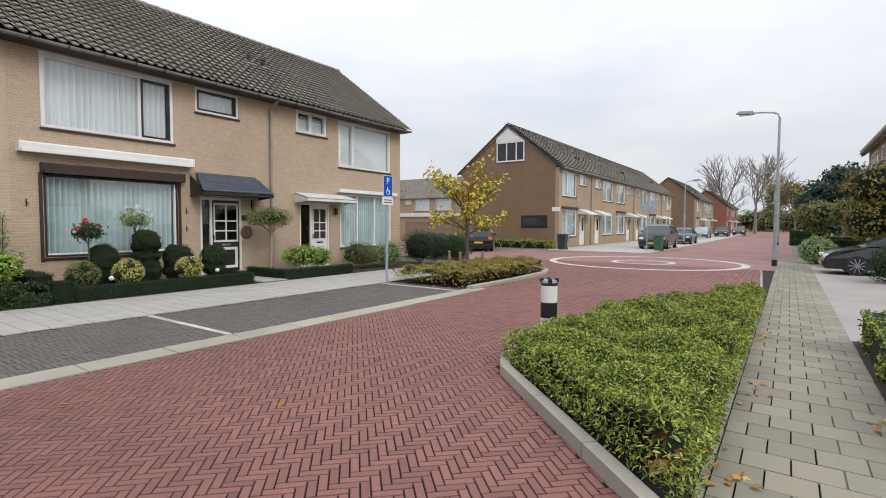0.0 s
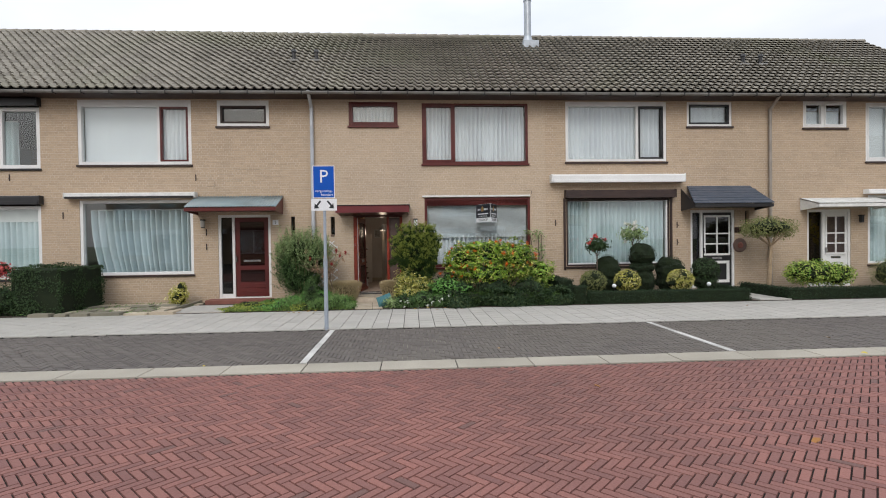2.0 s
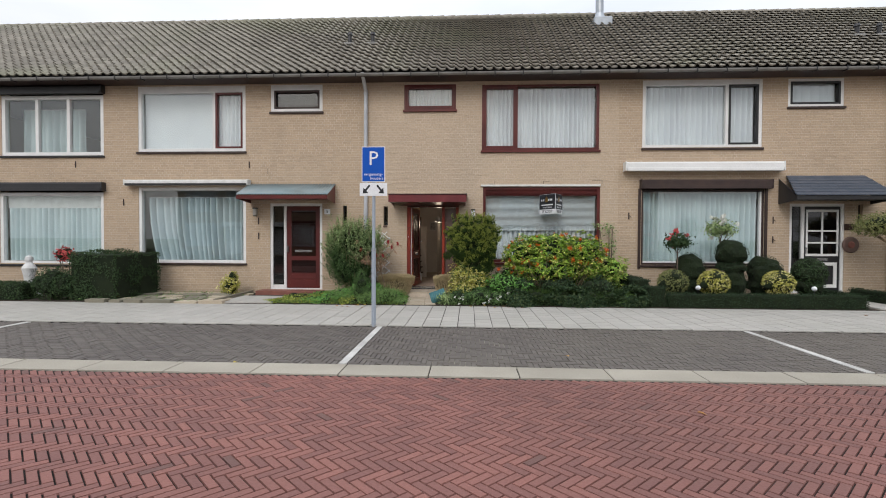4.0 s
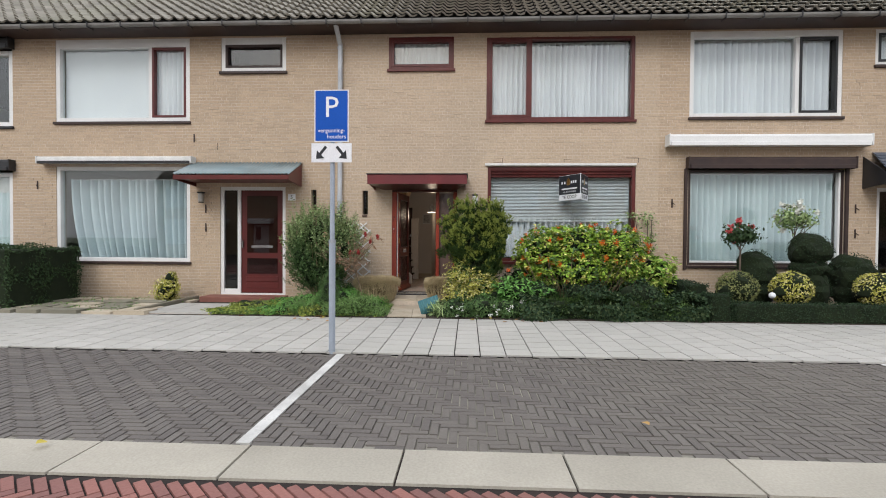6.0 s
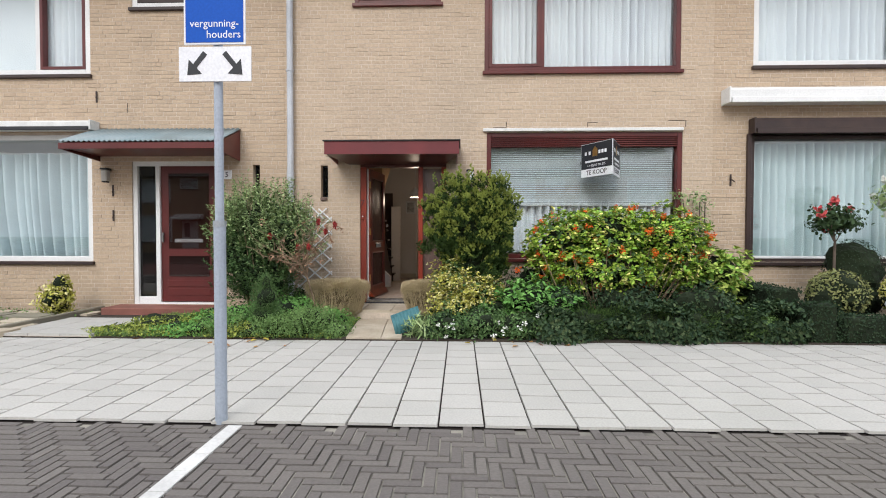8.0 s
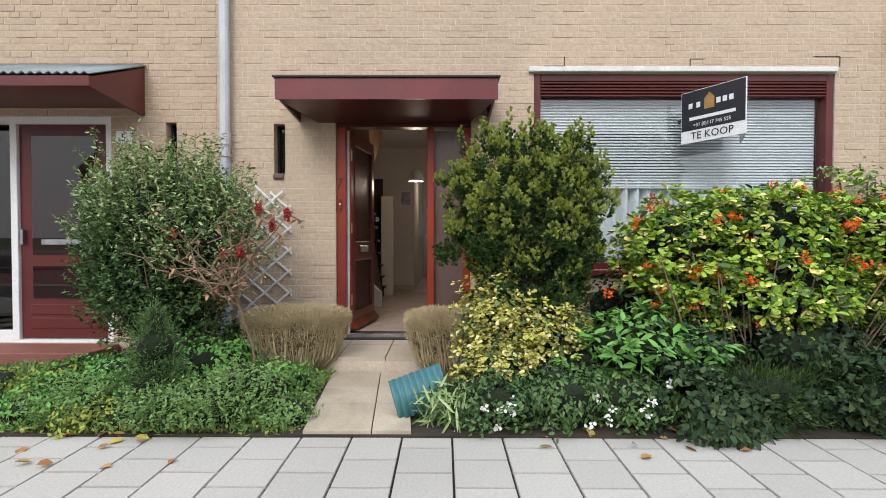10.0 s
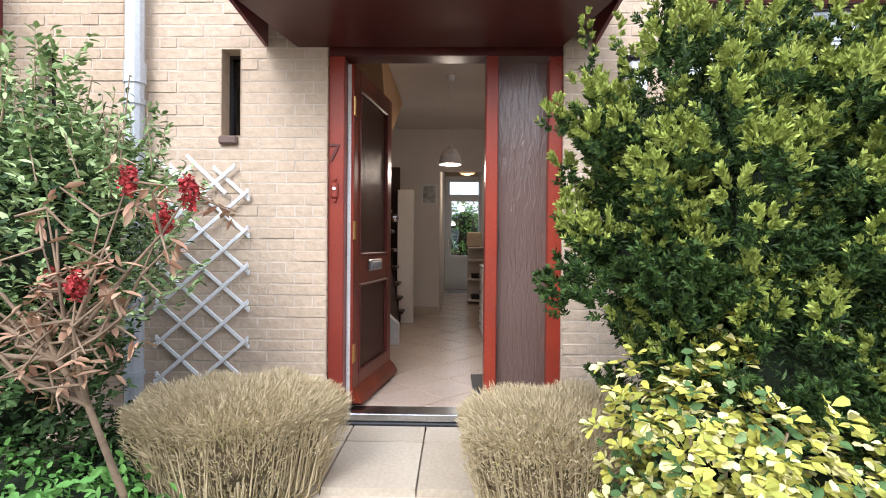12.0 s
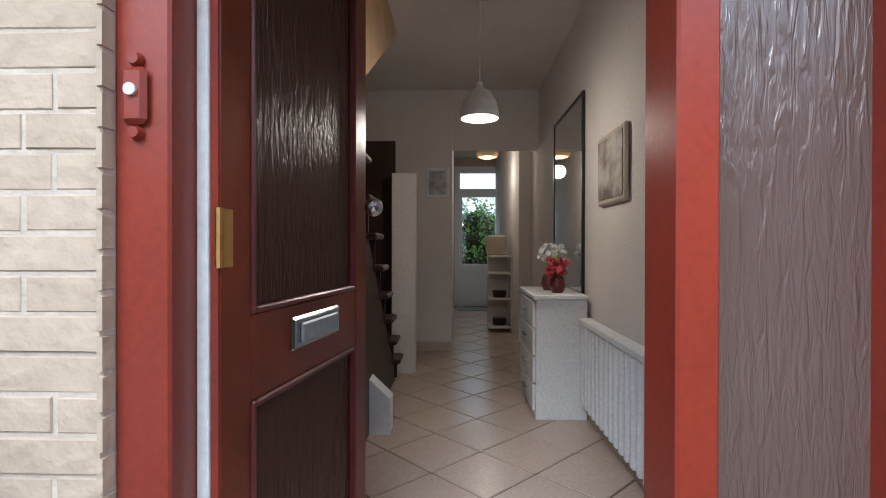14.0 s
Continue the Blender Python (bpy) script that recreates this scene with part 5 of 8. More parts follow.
hf = tagged(new("hall_tiles"), "large beige floor tiles laid diagonally with brown joints", "", "", "structure")
tl, TX = [], XF - 0.174
for i in range(-30, 30):
    for j in range(-30, 30):
        x, y = -17 + (i - j) * 0.245, -1.5 + (i + j) * 0.245
        if HX1 + 0.1 < x < XF - 0.4 and -3.1 < y < -0.7:
            tl.append(((x, y, FLOOR - 0.007), (0.1188, 0.1188, 0), (-0.1188, 0.1188, 0), (0, 0, 0.007)))
        elif XF - 0.4 <= x < XF + 0.05 and -2.5 < y < -0.9:
            poly = [(x - 0.2376, y), (x, y - 0.2376), (x + 0.2376, y), (x, y + 0.2376)]
            cl = []
            for (ax, ay), (bx_, by) in zip(poly, poly[1:] + poly[:1]):
                if ax <= TX:
                    cl.append((ax, ay))
                if (ax <= TX) != (bx_ <= TX):
                    f = (TX - ax) / (bx_ - ax)
                    cl.append((TX, ay + (by - ay) * f))
            if len(cl) > 2:
                part("tile", prism(bmesh.new(), cl, "z", FLOOR - 0.008, FLOOR), HALLTILE, hf)
pieces("tile", tl, lambda c: True, 290, HALLTILE, hf)
rdoor = tagged(new("door_7"), "white glazed back door with a transom light, closed", "", "", "structure")
rdoor.matrix_basis = pose(REAR + 0.0, -1.66, FLOOR)
bm = wall_boxes(bmesh.new(), 0, 0.9, 0, 2.5, [(0.14, 0.76, 0.75, 1.95), (0.1, 0.8, 2.1, 2.38)], -0.06, 0.0)
part("door_frame", bm, WHITE, rdoor)
part("pane", B(-0.035, -0.03, 0.13, 0.77, 0.74, 1.96), GLASS, rdoor)
part("pane", B(-0.035, -0.03, 0.09, 0.81, 2.09, 2.39), GLASS, rdoor)
part("door_handle", B(0.0, 0.04, 0.07, 0.1, 0.95, 1.1, 0.005), CHROME, rdoor)

st = thing("staircase", "dark wooden stairs rising along the hall wall", "staircase", -16.25, -2.53, FLOOR)
for i in range(11):
    part("tread", B(0.22 * i - 0.03, 0.22 * i + 0.23, -0.44, 0.47, 0.19 * (i + 1) - 0.035, 0.19 * (i + 1), 0.01), DARKWOOD, st)
    part("riser", B(0.22 * i, 0.22 * i + 0.02, -0.44, 0.42, 0.19 * i, 0.19 * (i + 1) - 0.036), DARKWOOD, st)
# Added dark sheets stand for the unlit space beside and under the stairs.
part("stair_wall_panel", B(-0.4, 2.7, -0.46, -0.445, 0, 2.2), DARKWOOD, st, "dark sheet standing for shade beside the stairs")
part("stair_end_panel", B(-0.38, -0.35, -0.44, 0.36, 0, 2.0), DARKWOOD, st, "dark sheet standing for shade under the stairs")
part("stringer", prism(bmesh.new(), [(0.1, 0.0), (2.6, 0.0), (2.6, 2.1), (2.42, 2.1), (0.1, 0.1)], "y", 0.38, 0.41), DARKWOOD, st)
part("stair_panel", prism(bmesh.new(), [(0.23, 0), (0.53, 0), (0.53, 0.2), (0.23, 0.48)], "x", 1.12, 1.24), WHITE, st, "white sloping panel")

# Warm light on this panel is put into its yellow colour.
sf = tagged(put("stair_soffit", prism(bmesh.new(), [(-14.6, 2.1), (-15.9, 2.86), (-14.2, 2.86)], "y", -2.99, -2.07), PLASTER_Y), "sloping panel over the stairs coloured as warmly lit", "panel")

pl = thing("pendant_lamp", "white dome pendant lamp hanging on a cord, lit", "lamp", -15.0, -1.5, 2.0)
bm = turned(bmesh.new(), [(0.105, 0), (0.108, 0.03), (0.095, 0.09), (0.06, 0.15), (0.02, 0.175), (0.018, 0.2)], 24)
part("shade", bm, WHITE, pl).modifiers.new("t", "SOLIDIFY").thickness = 0.003
part("bulb", rod(bmesh.new(), (0, 0, 0.012), (0, 0, 0.02), 0.09, n=20), glow_mat("bulb_glow", (1.0, 0.86, 0.70), 3.0), pl)
part("cord", rod(bmesh.new(), (0, 0, 0.2), (0, 0, 0.86), 0.004, n=6), WHITE_W, pl)
part("ceiling_rose", rod(bmesh.new(), (0, 0, 0.82), (0, 0, 0.87), 0.035, 0.045, 14), WHITE, pl)
lamp_data = bpy.data.lights.new("hall_lamp", "POINT")
lamp_data.energy, lamp_data.color, lamp_data.shadow_soft_size = 6.0, (1.0, 0.80, 0.60), 0.08
new("hall_lamp", lamp_data).location = (-15.0, -1.5, 1.93)
kl = thing("pendant_lamp", "yellowish glass pendant lamp further down the hall", "lamp", -18.3, -1.25, 2.38)
part("shade", turned(bmesh.new(), [(0.03, 0.12), (0.1, 0.1), (0.14, 0.04), (0.12, 0.0), (0.02, -0.03)], 20), PLASTER_Y, kl)
part("cord", rod(bmesh.new(), (0, 0, 0.12), (0, 0, 0.48), 0.005, n=6), WHITE_W, kl)
kd = bpy.data.lights.new("back_lamp", "POINT")
kd.energy, kd.color, kd.shadow_soft_size = 3.5, (1.0, 0.82, 0.62), 0.08
new("back_lamp", kd).location = (-18.3, -1.25, 2.2)

rad = thing("radiator", "white ribbed radiator on the hall wall", "radiator", -14.4, -0.87, FLOOR + 0.1)
part("back_panel", B(-0.8, 0.85, 0.02, 0.05, 0, 0.5, 0.004), WHITE, rad)
for k in range(22):
    part("rib", B(-0.78 + 0.075 * k, -0.745 + 0.075 * k, -0.02, 0.018, 0.02, 0.5, 0.008), WHITE, rad)
part("top_rail", B(-0.8, 0.85, -0.025, 0.05, 0.502, 0.54, 0.008), WHITE, rad)
dsr = thing("dresser", "white chest of four drawers against the hall wall", "chest of drawers", -15.58, -0.985, FLOOR)
part("body", B(-0.31, 0.31, -0.155, 0.16, 0.0, 0.74, 0.004), WHITE, dsr)
part("top", B(-0.33, 0.33, -0.175, 0.16, 0.741, 0.77, 0.006), WHITE, dsr)
for k in range(4):
    d = part("drawer", B(-0.29, 0.29, -0.172, -0.156, 0.05 + 0.172 * k, 0.21 + 0.172 * k, 0.004), WHITE, dsr)
    part("drawer_handle", B(-0.06, 0.06, -0.195, -0.173, 0.13 + 0.172 * k, 0.145 + 0.172 * k, 0.004), CHROME, d)
for x, y, c, lab in ((-15.42, -0.98, L_PINK, "red flowers in a dark pot"), (-15.6, -1.0, L_ROSE, "white flowers in a dark red pot"), (-15.75, -0.93, L_ROSE, "tall white flowers in a dark vase")):
    v = thing("flower_vase", lab + " on the white dresser", "vase", x, y, FLOOR + 0.77)
    part("vase", turned(bmesh.new(), [(0.001, 0), (0.035, 0), (0.05, 0.04), (0.045, 0.09), (0.03, 0.11)], 14), MAROON, v)
    P, N = blob_points([(0, 0, 0.17 if c is L_PINK else 0.26, 0.06, 0.06, 0.045)], 120, 0.5)
    leaves("bloom", P, N, 0.04, c, v, 0.8)
    part("flower_stem", rod(bmesh.new(), (0, 0, 0.08), (0, 0, 0.24), 0.012, n=6), L_FRESH, v)
mr = thing("mirror", "tall frameless mirror with dark edge on the hall wall", "mirror", -15.9, -0.803, 1.57)
mm = bpy.data.materials.new("mirror_silver")
mm.use_nodes = True
mm.node_tree.nodes["Principled BSDF"].inputs["Metallic"].default_value = 1.0
mm.node_tree.nodes["Principled BSDF"].inputs["Roughness"].default_value = 0.02
mm.node_tree.nodes["Principled BSDF"].inputs["Base Color"].default_value = (0.85, 0.86, 0.85, 1)
part("mirror_glass", B(-0.45, 0.45, -0.012, -0.004, -0.68, 0.70), mm, mr)
part("frame", wall_boxes(bmesh.new(), -0.47, 0.47, -0.70, 0.72, [(-0.45, 0.45, -0.68, 0.7)], -0.018, 0.0), BLACK, mr).matrix_basis = Matrix.Rotation(radians(90), 4, "Z")
pf = thing("picture", "tilted framed picture of pale figures on the hall wall", "picture", -14.83, -0.803, 1.7)
part("frame", B(-0.23, 0.23, -0.025, -0.001, -0.19, 0.19, 0.01), SLAB_Y, pf)
part("print", B(-0.2, 0.2, -0.03, -0.026, -0.16, 0.16), surf("print_paint", (0.45, 0.42, 0.36), (0.12, 0.08, 0.06), 9, 0.5, 0.0), pf)
pf = thing("picture", "small framed grey print on the end wall", "picture", -17.248, -1.82, 1.93)
part("frame", B(0.0, 0.02, -0.115, 0.115, -0.15, 0.15, 0.005), WHITE_W, pf)
part("print", B(0.0205, 0.024, -0.09, 0.09, -0.12, 0.12), surf("print_grey", (0.5, 0.5, 0.48), (0.25, 0.25, 0.24), 12, 0.5, 0.0), pf)
sh = thing("shelf_unit", "cream corner shelf unit with pans and jars", "shelf", -18.55, -1.08, FLOOR)
part("side_panel", B(-0.2, 0.2, 0.13, 0.148, 0, 0.95, 0.004), PLASTER, sh)
part("back_panel", B(-0.2, -0.18, -0.14, 0.128, 0, 0.95, 0.004), PLASTER, sh)
for z in (0.05, 0.4, 0.72, 0.93):
    part("shelf", B(-0.178, 0.2, -0.14, 0.128, z, z + 0.025, 0.006), PLASTER, sh)
bx = thing("bread_box", "cream box on the shelf unit", "box", -18.55, -1.1, FLOOR + 0.956)
part("box_body", B(-0.14, 0.14, -0.14, 0.1, 0, 0.25, 0.02), SLAB_Y, bx)
for z in (0.076, 0.426):
    pt = thing("pan", "dark pan on the shelf", "pan", -18.52, -1.08, FLOOR + z)
    part("pan_body", turned(bmesh.new(), [(0.001, 0), (0.08, 0), (0.09, 0.08), (0.088, 0.085), (0.002, 0.086)], 16), BLACK, pt)
fm_ = thing("doormat", "dark doormat on the beige tiles inside the door", "doormat", -13.60, -1.07, FLOOR + 0.001)
part("mat", B(-0.3, 0.22, -0.25, 0.3, 0, 0.012, 0.004), BLACK, fm_)
fm2 = thing("doormat", "grey mat before the back door", "doormat", -20.6, -1.3, FLOOR + 0.001)
part("mat", B(-0.25, 0.2, -0.3, 0.3, 0, 0.012, 0.004), GUTTERM, fm2)

# ---- garden path ----
path = tagged(new("path"), "yellowed concrete slab path with one low step", "", "", "structure")
def slab_items(rows, z, h):
    return [(((a + b) / 2, (c + d) / 2, z), ((b - a) / 2 - 0.003, 0, 0), (0, (d - c) / 2 - 0.003, 0), (0, 0, h)) for a, b, c, d in rows]


up_rows = []
for a, b in ((-13.0, -12.77), (-12.77, -12.26)):
    up_rows += [(a, b, -2.42, -2.03), (a, b, -2.03, -1.61), (a, b, -1.61, -1.2)]
for a, b in ((-12.24, -11.84), (-11.84, -11.44), (-11.44, -10.94)):
    for c, d in ((-1.997, -1.588), (-1.58, -1.345)):
        k0, k1 = (a + 11.5) * 0.085, (b + 11.5) * 0.085
        part("slab", prism(bmesh.new(), [(a + 0.003, c + k0), (b - 0.003, c + k1), (b - 0.003, d + k1), (a + 0.003, d + k0)], "z", -0.005, 0.035), SLAB_Y, path)
put("path_base", B(-13.0, -12.262, -2.42, -1.2, -0.05, 0.125), MORTAR, path)
put("path_base_low", B(-12.26, -10.93, -2.0, -1.34, -0.05, -0.007), MORTAR, path)
pieces("slab", slab_items(up_rows, 0.125, 0.035), lambda c: True, 50, SLAB_Y, path)
p2 = tagged(new("path_west"), "pale concrete path to the maroon door", "", "", "structure")
put("path_base", B(-12.1, -10.93, -6.2, -5.0, -0.05, 0.02), MORTAR, p2)
pieces("slab", slab_items([(-12.1 + 0.39 * i, -11.71 + 0.39 * i, -6.2 + 0.4 * j, -5.8 + 0.4 * j) for i in range(3) for j in range(3)], 0.02, 0.03), lambda c: True, 50, SLAB, p2)
p3 = tagged(new("path_east"), "pale concrete path to the black door", "", "", "structure")
put("path_base", B(-12.4, -10.93, 8.15, 9.0, -0.05, 0.02), MORTAR, p3)
pieces("slab", slab_items([(-12.4 + 0.37 * i, -12.03 + 0.37 * i, 8.15 + 0.42 * j, 8.57 + 0.42 * j) for i in range(4) for j in range(2)], 0.02, 0.03), lambda c: True, 50, SLAB, p3)

# ---- signs and street furniture ----
def parking_sign(x, y, label, lower):
    t = thing("parking_sign", label, "road sign", x, y, Z0)
    h = 3.07
    part("pole", rod(bmesh.new(), (0, 0, 1.3), (0, 0, h - 0.02), 0.028, n=14), PIPEMAT, t)
    part("pole_base", rod(bmesh.new(), (0, 0, 0), (0, 0, 1.32), 0.038, n=14), PIPEMAT, t)
    part("pole_collar", rod(bmesh.new(), (0, 0, 1.3), (0, 0, 1.34), 0.042, n=14), GREYMETAL, t)
    p = part("sign_plate", B(0.035, 0.045, -0.2, 0.2, 2.47, h, 0.0), SIGNWHITE, t)
    part("sign_face", B(0.0455, 0.048, -0.188, 0.188, 2.482, h - 0.012), SIGNBLUE, p)
    q = part("sub_plate", B(0.035, 0.045, -0.235, 0.235, 2.235, 2.455, 0.0), SIGNWHITE, t, "white lower plate")
    part("clamp", B(0.0, 0.034, -0.04, 0.04, 2.6, 2.64), GREYMETAL, t)
    part("clamp", B(0.0, 0.034, -0.04, 0.04, 2.34, 2.37), GREYMETAL, t)
    mx = lambda yy, zz: Matrix(((0, 0, 1, 0.049), (1, 0, 0, yy), (0, 1, 0, zz), (0, 0, 0, 1)))
    if lower == "arrows":
        text("letter", "P", 0.34, SIGNWHITE, p, mx(0, 2.86), 0.001)
        text("writing", "vergunning-", 0.068, SIGNWHITE, p, mx(0.0, 2.60), 0.001)
        text("writing", "houders", 0.068, SIGNWHITE, p, mx(0.06, 2.53), 0.001)
        for s in (-1, 1):
            bm = bmesh.new()
            prism(bm, [(s * 0.05, 0.06), (s * 0.075, 0.06 + 0.022), (s * 0.15, -0.012), (s * 0.128, -0.035)], "x", 0.0455, 0.048)
            prism(bm, [(s * 0.18, -0.07), (s * 0.085, -0.062), (s * 0.17, 0.03)], "x", 0.0455, 0.0478)
            part("arrow", bm, SIGNBLACK, q).matrix_basis = Matrix.Translation((0, 0, 2.345))
    else:
        text("letter", "P", 0.27, SIGNWHITE, p, mx(0, 2.91), 0.001)
        ring = turned(bmesh.new(), [(0.075, 0), (0.075, 0.003), (0.06, 0.003), (0.06, 0)], 20)
        part("wheelchair_wheel", ring, SIGNWHITE, p).matrix_basis = Matrix(((0, 0, 1, 0.0485), (1, 0, 0, 0.0), (0, 1, 0, 2.6), (0, 0, 0, 1)))
        bm = B(0.0485, 0.051, -0.03, -0.005, 2.62, 2.74)
        box(bm, 0.0485, 0.051, -0.005, 0.07, 2.62, 2.64)
        box(bm, 0.0485, 0.051, 0.06, 0.08, 2.54, 2.64)
        part("wheelchair_seat", bm, SIGNWHITE, p)
        for k in range(2):
            part("writing_bar", B(0.0455, 0.047, -0.17, 0.17, 2.29 + 0.07 * k, 2.315 + 0.07 * k), SIGNBLACK, q)
    return t


parking_sign(-8.40, -2.19, "blue parking sign on a grey pole, white arrow plate below", "arrows")
parking_sign(-8.47, 10.58, "blue disabled parking sign on a grey pole beside the planting", "bars")

bd = thing("bollard", "white and black banded bollard at the kerb corner", "bollard", -1.72, 6.42, Z0)
for k, (z0, z1, m) in enumerate(((0, 0.14, BLACK), (0.14, 0.36, WHITE), (0.36, 0.58, BLACK), (0.58, 0.82, WHITE), (0.82, 0.86, BLACK))):
    part("band", rod(bmesh.new(), (0, 0, z0), (0, 0, z1), 0.118, n=24), m, bd)
part("bollard_cap", turned(bmesh.new(), [(0.118, 0.86), (0.11, 0.895), (0.001, 0.9)], 24), GREYMETAL, bd)
for a in range(4):
    part("cap_block", B(0.08, 0.13, -0.03, 0.03, 0.862, 0.925, 0.006, m=Matrix.Rotation(a * 1.57 + 0.5, 4, "Z")), BLACK, bd)


def street_lamp(x, y, h, arm, label, rz=180):
    t = thing("street_lamp", label, "street lamp", x, y, Z0, "street lamps", rz)
    part("pole", rod(bmesh.new(), (0, 0, 0), (0, 0, h * 0.5), 0.085, 0.07, 14), GREYMETAL, t)
    part("pole_top", rod(bmesh.new(), (0, 0, h * 0.5), (0, 0, h - 0.2), 0.055, 0.045, 12), GREYMETAL, t)
    part("pole_foot", rod(bmesh.new(), (0, 0, 0), (0, 0, 0.28), 0.1, 0.1, 14), BLACK, t)
    bm = bmesh.new()
    pts = [(0, h - 0.2), (0.06, h - 0.05), (0.2, h + 0.02), (arm * 0.6, h + 0.07), (arm, h + 0.1)]
    for a, b in zip(pts, pts[1:]):
        rod(bm, (a[0], 0, a[1]), (b[0], 0, b[1]), 0.035, n=10)
    part("arm", bm, GREYMETAL, t)
    bm = prism(bmesh.new(), [(arm - 0.05, h + 0.03), (arm + 0.5, h + 0.08), (arm + 0.62, h + 0.12), (arm + 0.5, h + 0.2), (arm, h + 0.17)], "y", -0.12, 0.12)
    hd = part("lamp_head", bm, GREYMETAL, t)
    part("diffuser", B(arm + 0.03, arm + 0.5, -0.09, 0.09, h + 0.015, h + 0.045, 0.01), SIGNWHITE, hd)
    part("control_box", B(0.05, 0.1, -0.05, 0.05, 0.42 * h, 0.42 * h + 0.35, 0.01), PIPEW, t)
    return t


street_lamp(0.62, 24.6, 6.35, 0.95, "tall grey street lamp on the pavement edge")
street_lamp(-6.3, 46.5, 5.4, 0.6, "grey street lamp by the parked cars", 0)
street_lamp(0.3, 52.0, 6.3, 0.95, "distant grey street lamp on the pavement")

ko = thing("sale_board", "black and white V-shaped for-sale board projecting from the window", "sign", -12.95, 1.26, 2.13)
part("mount", B(-0.08, 0.0, 0.0, 0.58, 0.22, 0.26), BLACK, ko)
apex, wr = Vector((0.55, 0.31, 0)), Vector((0.0, 0.58, 0))
def wing(a, b):
    bm = bmesh.new()
    n = Vector(((b - a).y, -(b - a).x, 0)).normalized() * 0.004
    q = [a, b, b + n, a + n]
    lo, hi = [bm.verts.new((v.x, v.y, 0)) for v in q], [bm.verts.new((v.x, v.y, 0.5)) for v in q]
    bm.faces.new(lo), bm.faces.new(hi)
    for i in range(4):
        bm.faces.new((lo[i], lo[(i + 1) % 4], hi[(i + 1) % 4], hi[i]))
    bmesh.ops.recalc_face_normals(bm, faces=bm.faces)
    return bm


for a, b in ((Vector((0, 0, 0)), apex), (apex, wr)):
    w = part("board_panel", wing(a, b), SIGNWHITE, ko)
    d = (b - a)
    L = d.length
    u = d.normalized()
    nn = Vector((u.y, -u.x, 0))
    base = Matrix(((u.x, 0, nn.x, a.x + nn.x * 0.0045), (u.y, 0, nn.y, a.y + nn.y * 0.0045), (0, 1, 0, 0), (0, 0, 0, 1)))
    bk = part("board_black", B(0.005, L - 0.005, 0.12, 0.495, 0, 0.0015), SIGNBLACK, w)
    bk.matrix_basis = base
    tx = lambda body, s, xx, zz, m: text("writing", body, s, m, w, base @ Matrix.Translation((xx, zz, 0.003)), 0.001)
    tx("TE KOOP", 0.1, L / 2, 0.06, SIGNBLACK)
    tx("+31 (0)117 745 555", 0.046, L / 2, 0.165, SIGNWHITE)
    bm = B(0.09, L - 0.09, 0.215, 0.245, 0.002, 0.004)
    for k, s in enumerate((0.08, 0.16, 0.36, 0.42, 0.48)):
        box(bm, s, s + 0.04, 0.33, 0.38, 0.002, 0.004)
    q = part("logo_bar", bm, SIGNWHITE, w)
    q.matrix_basis = base
    bm = prism(bmesh.new(), [(0.24, 0.3), (0.34, 0.3), (0.34, 0.4), (0.29, 0.45), (0.24, 0.4)], "z", 0.002, 0.003)
    part("logo_shape", bm, BRASS, w).matrix_basis = base

# wall things
def wall_lamp(label, y, z, m):
    t = thing("wall_lamp", label, "wall lamp", XF, y, z)
    part("bracket", B(0.0, 0.1, -0.02, 0.02, 0.1, 0.13, 0.006), BLACK, t)
    part("lantern", B(0.05, 0.15, -0.05, 0.05, -0.08, 0.1, 0.015), m, t)
    part("lantern_cap", B(0.04, 0.16, -0.06, 0.06, 0.1, 0.13, 0.01), BLACK, t)
    part("lantern_base", B(0.06, 0.14, -0.04, 0.04, -0.1, -0.081, 0.006), BLACK, t)


wall_lamp("small black-capped wall lantern beside the maroon door", -6.25, 2.17, SLAB)
wall_lamp("black wall lantern with white glass on the pale brick", -0.46, 2.13, SIGNWHITE)
wall_lamp("dark wall lantern beside the white door", 12.75, 2.1, BLACK)
tr = thing("trellis", "white expanding garden trellis fixed to the brick wall", "trellis", XF + 0.022, -3.17, 0.19)
S, Wd, Ht = 0.214, 0.5, 1.47
i = -2
while i * S < Ht:
    for sgn in (1, -1):
        za, zb = (i * S, i * S + 0.47) if sgn > 0 else (i * S + 0.47, i * S)
        ya, yb = -0.02, Wd + 0.02
        pts = []
        z_at = lambda f: za + (zb - za) * f
        fs_ = [f for f in np.linspace(0, 1, 41) if -0.03 <= z_at(f) <= Ht]
        if len(fs_) > 4:
            f0, f1 = fs_[0], fs_[-1]
            bm = bmesh.new()
            a, b = Vector((0.008 * sgn, ya + (yb - ya) * f0, z_at(f0))), Vector((0.008 * sgn, ya + (yb - ya) * f1, z_at(f1)))
            dd = b - a
            m = Matrix.Translation((a + b) / 2) @ Matrix.Rotation(math.atan2(dd.z, dd.y), 4, "X")
            box(bm, -0.006, 0.006, -dd.length / 2, dd.length / 2, -0.011, 0.011, 0.003, m)
            lt = part("lath", bm, WHITE, tr)
            for e_ in (a, b):
                part("lath_cap", B(e_.x - 0.008, e_.x + 0.008, e_.y - 0.008, e_.y + 0.008, e_.z - 0.016, e_.z + 0.016, 0.004), WHITE, lt)
    i += 1
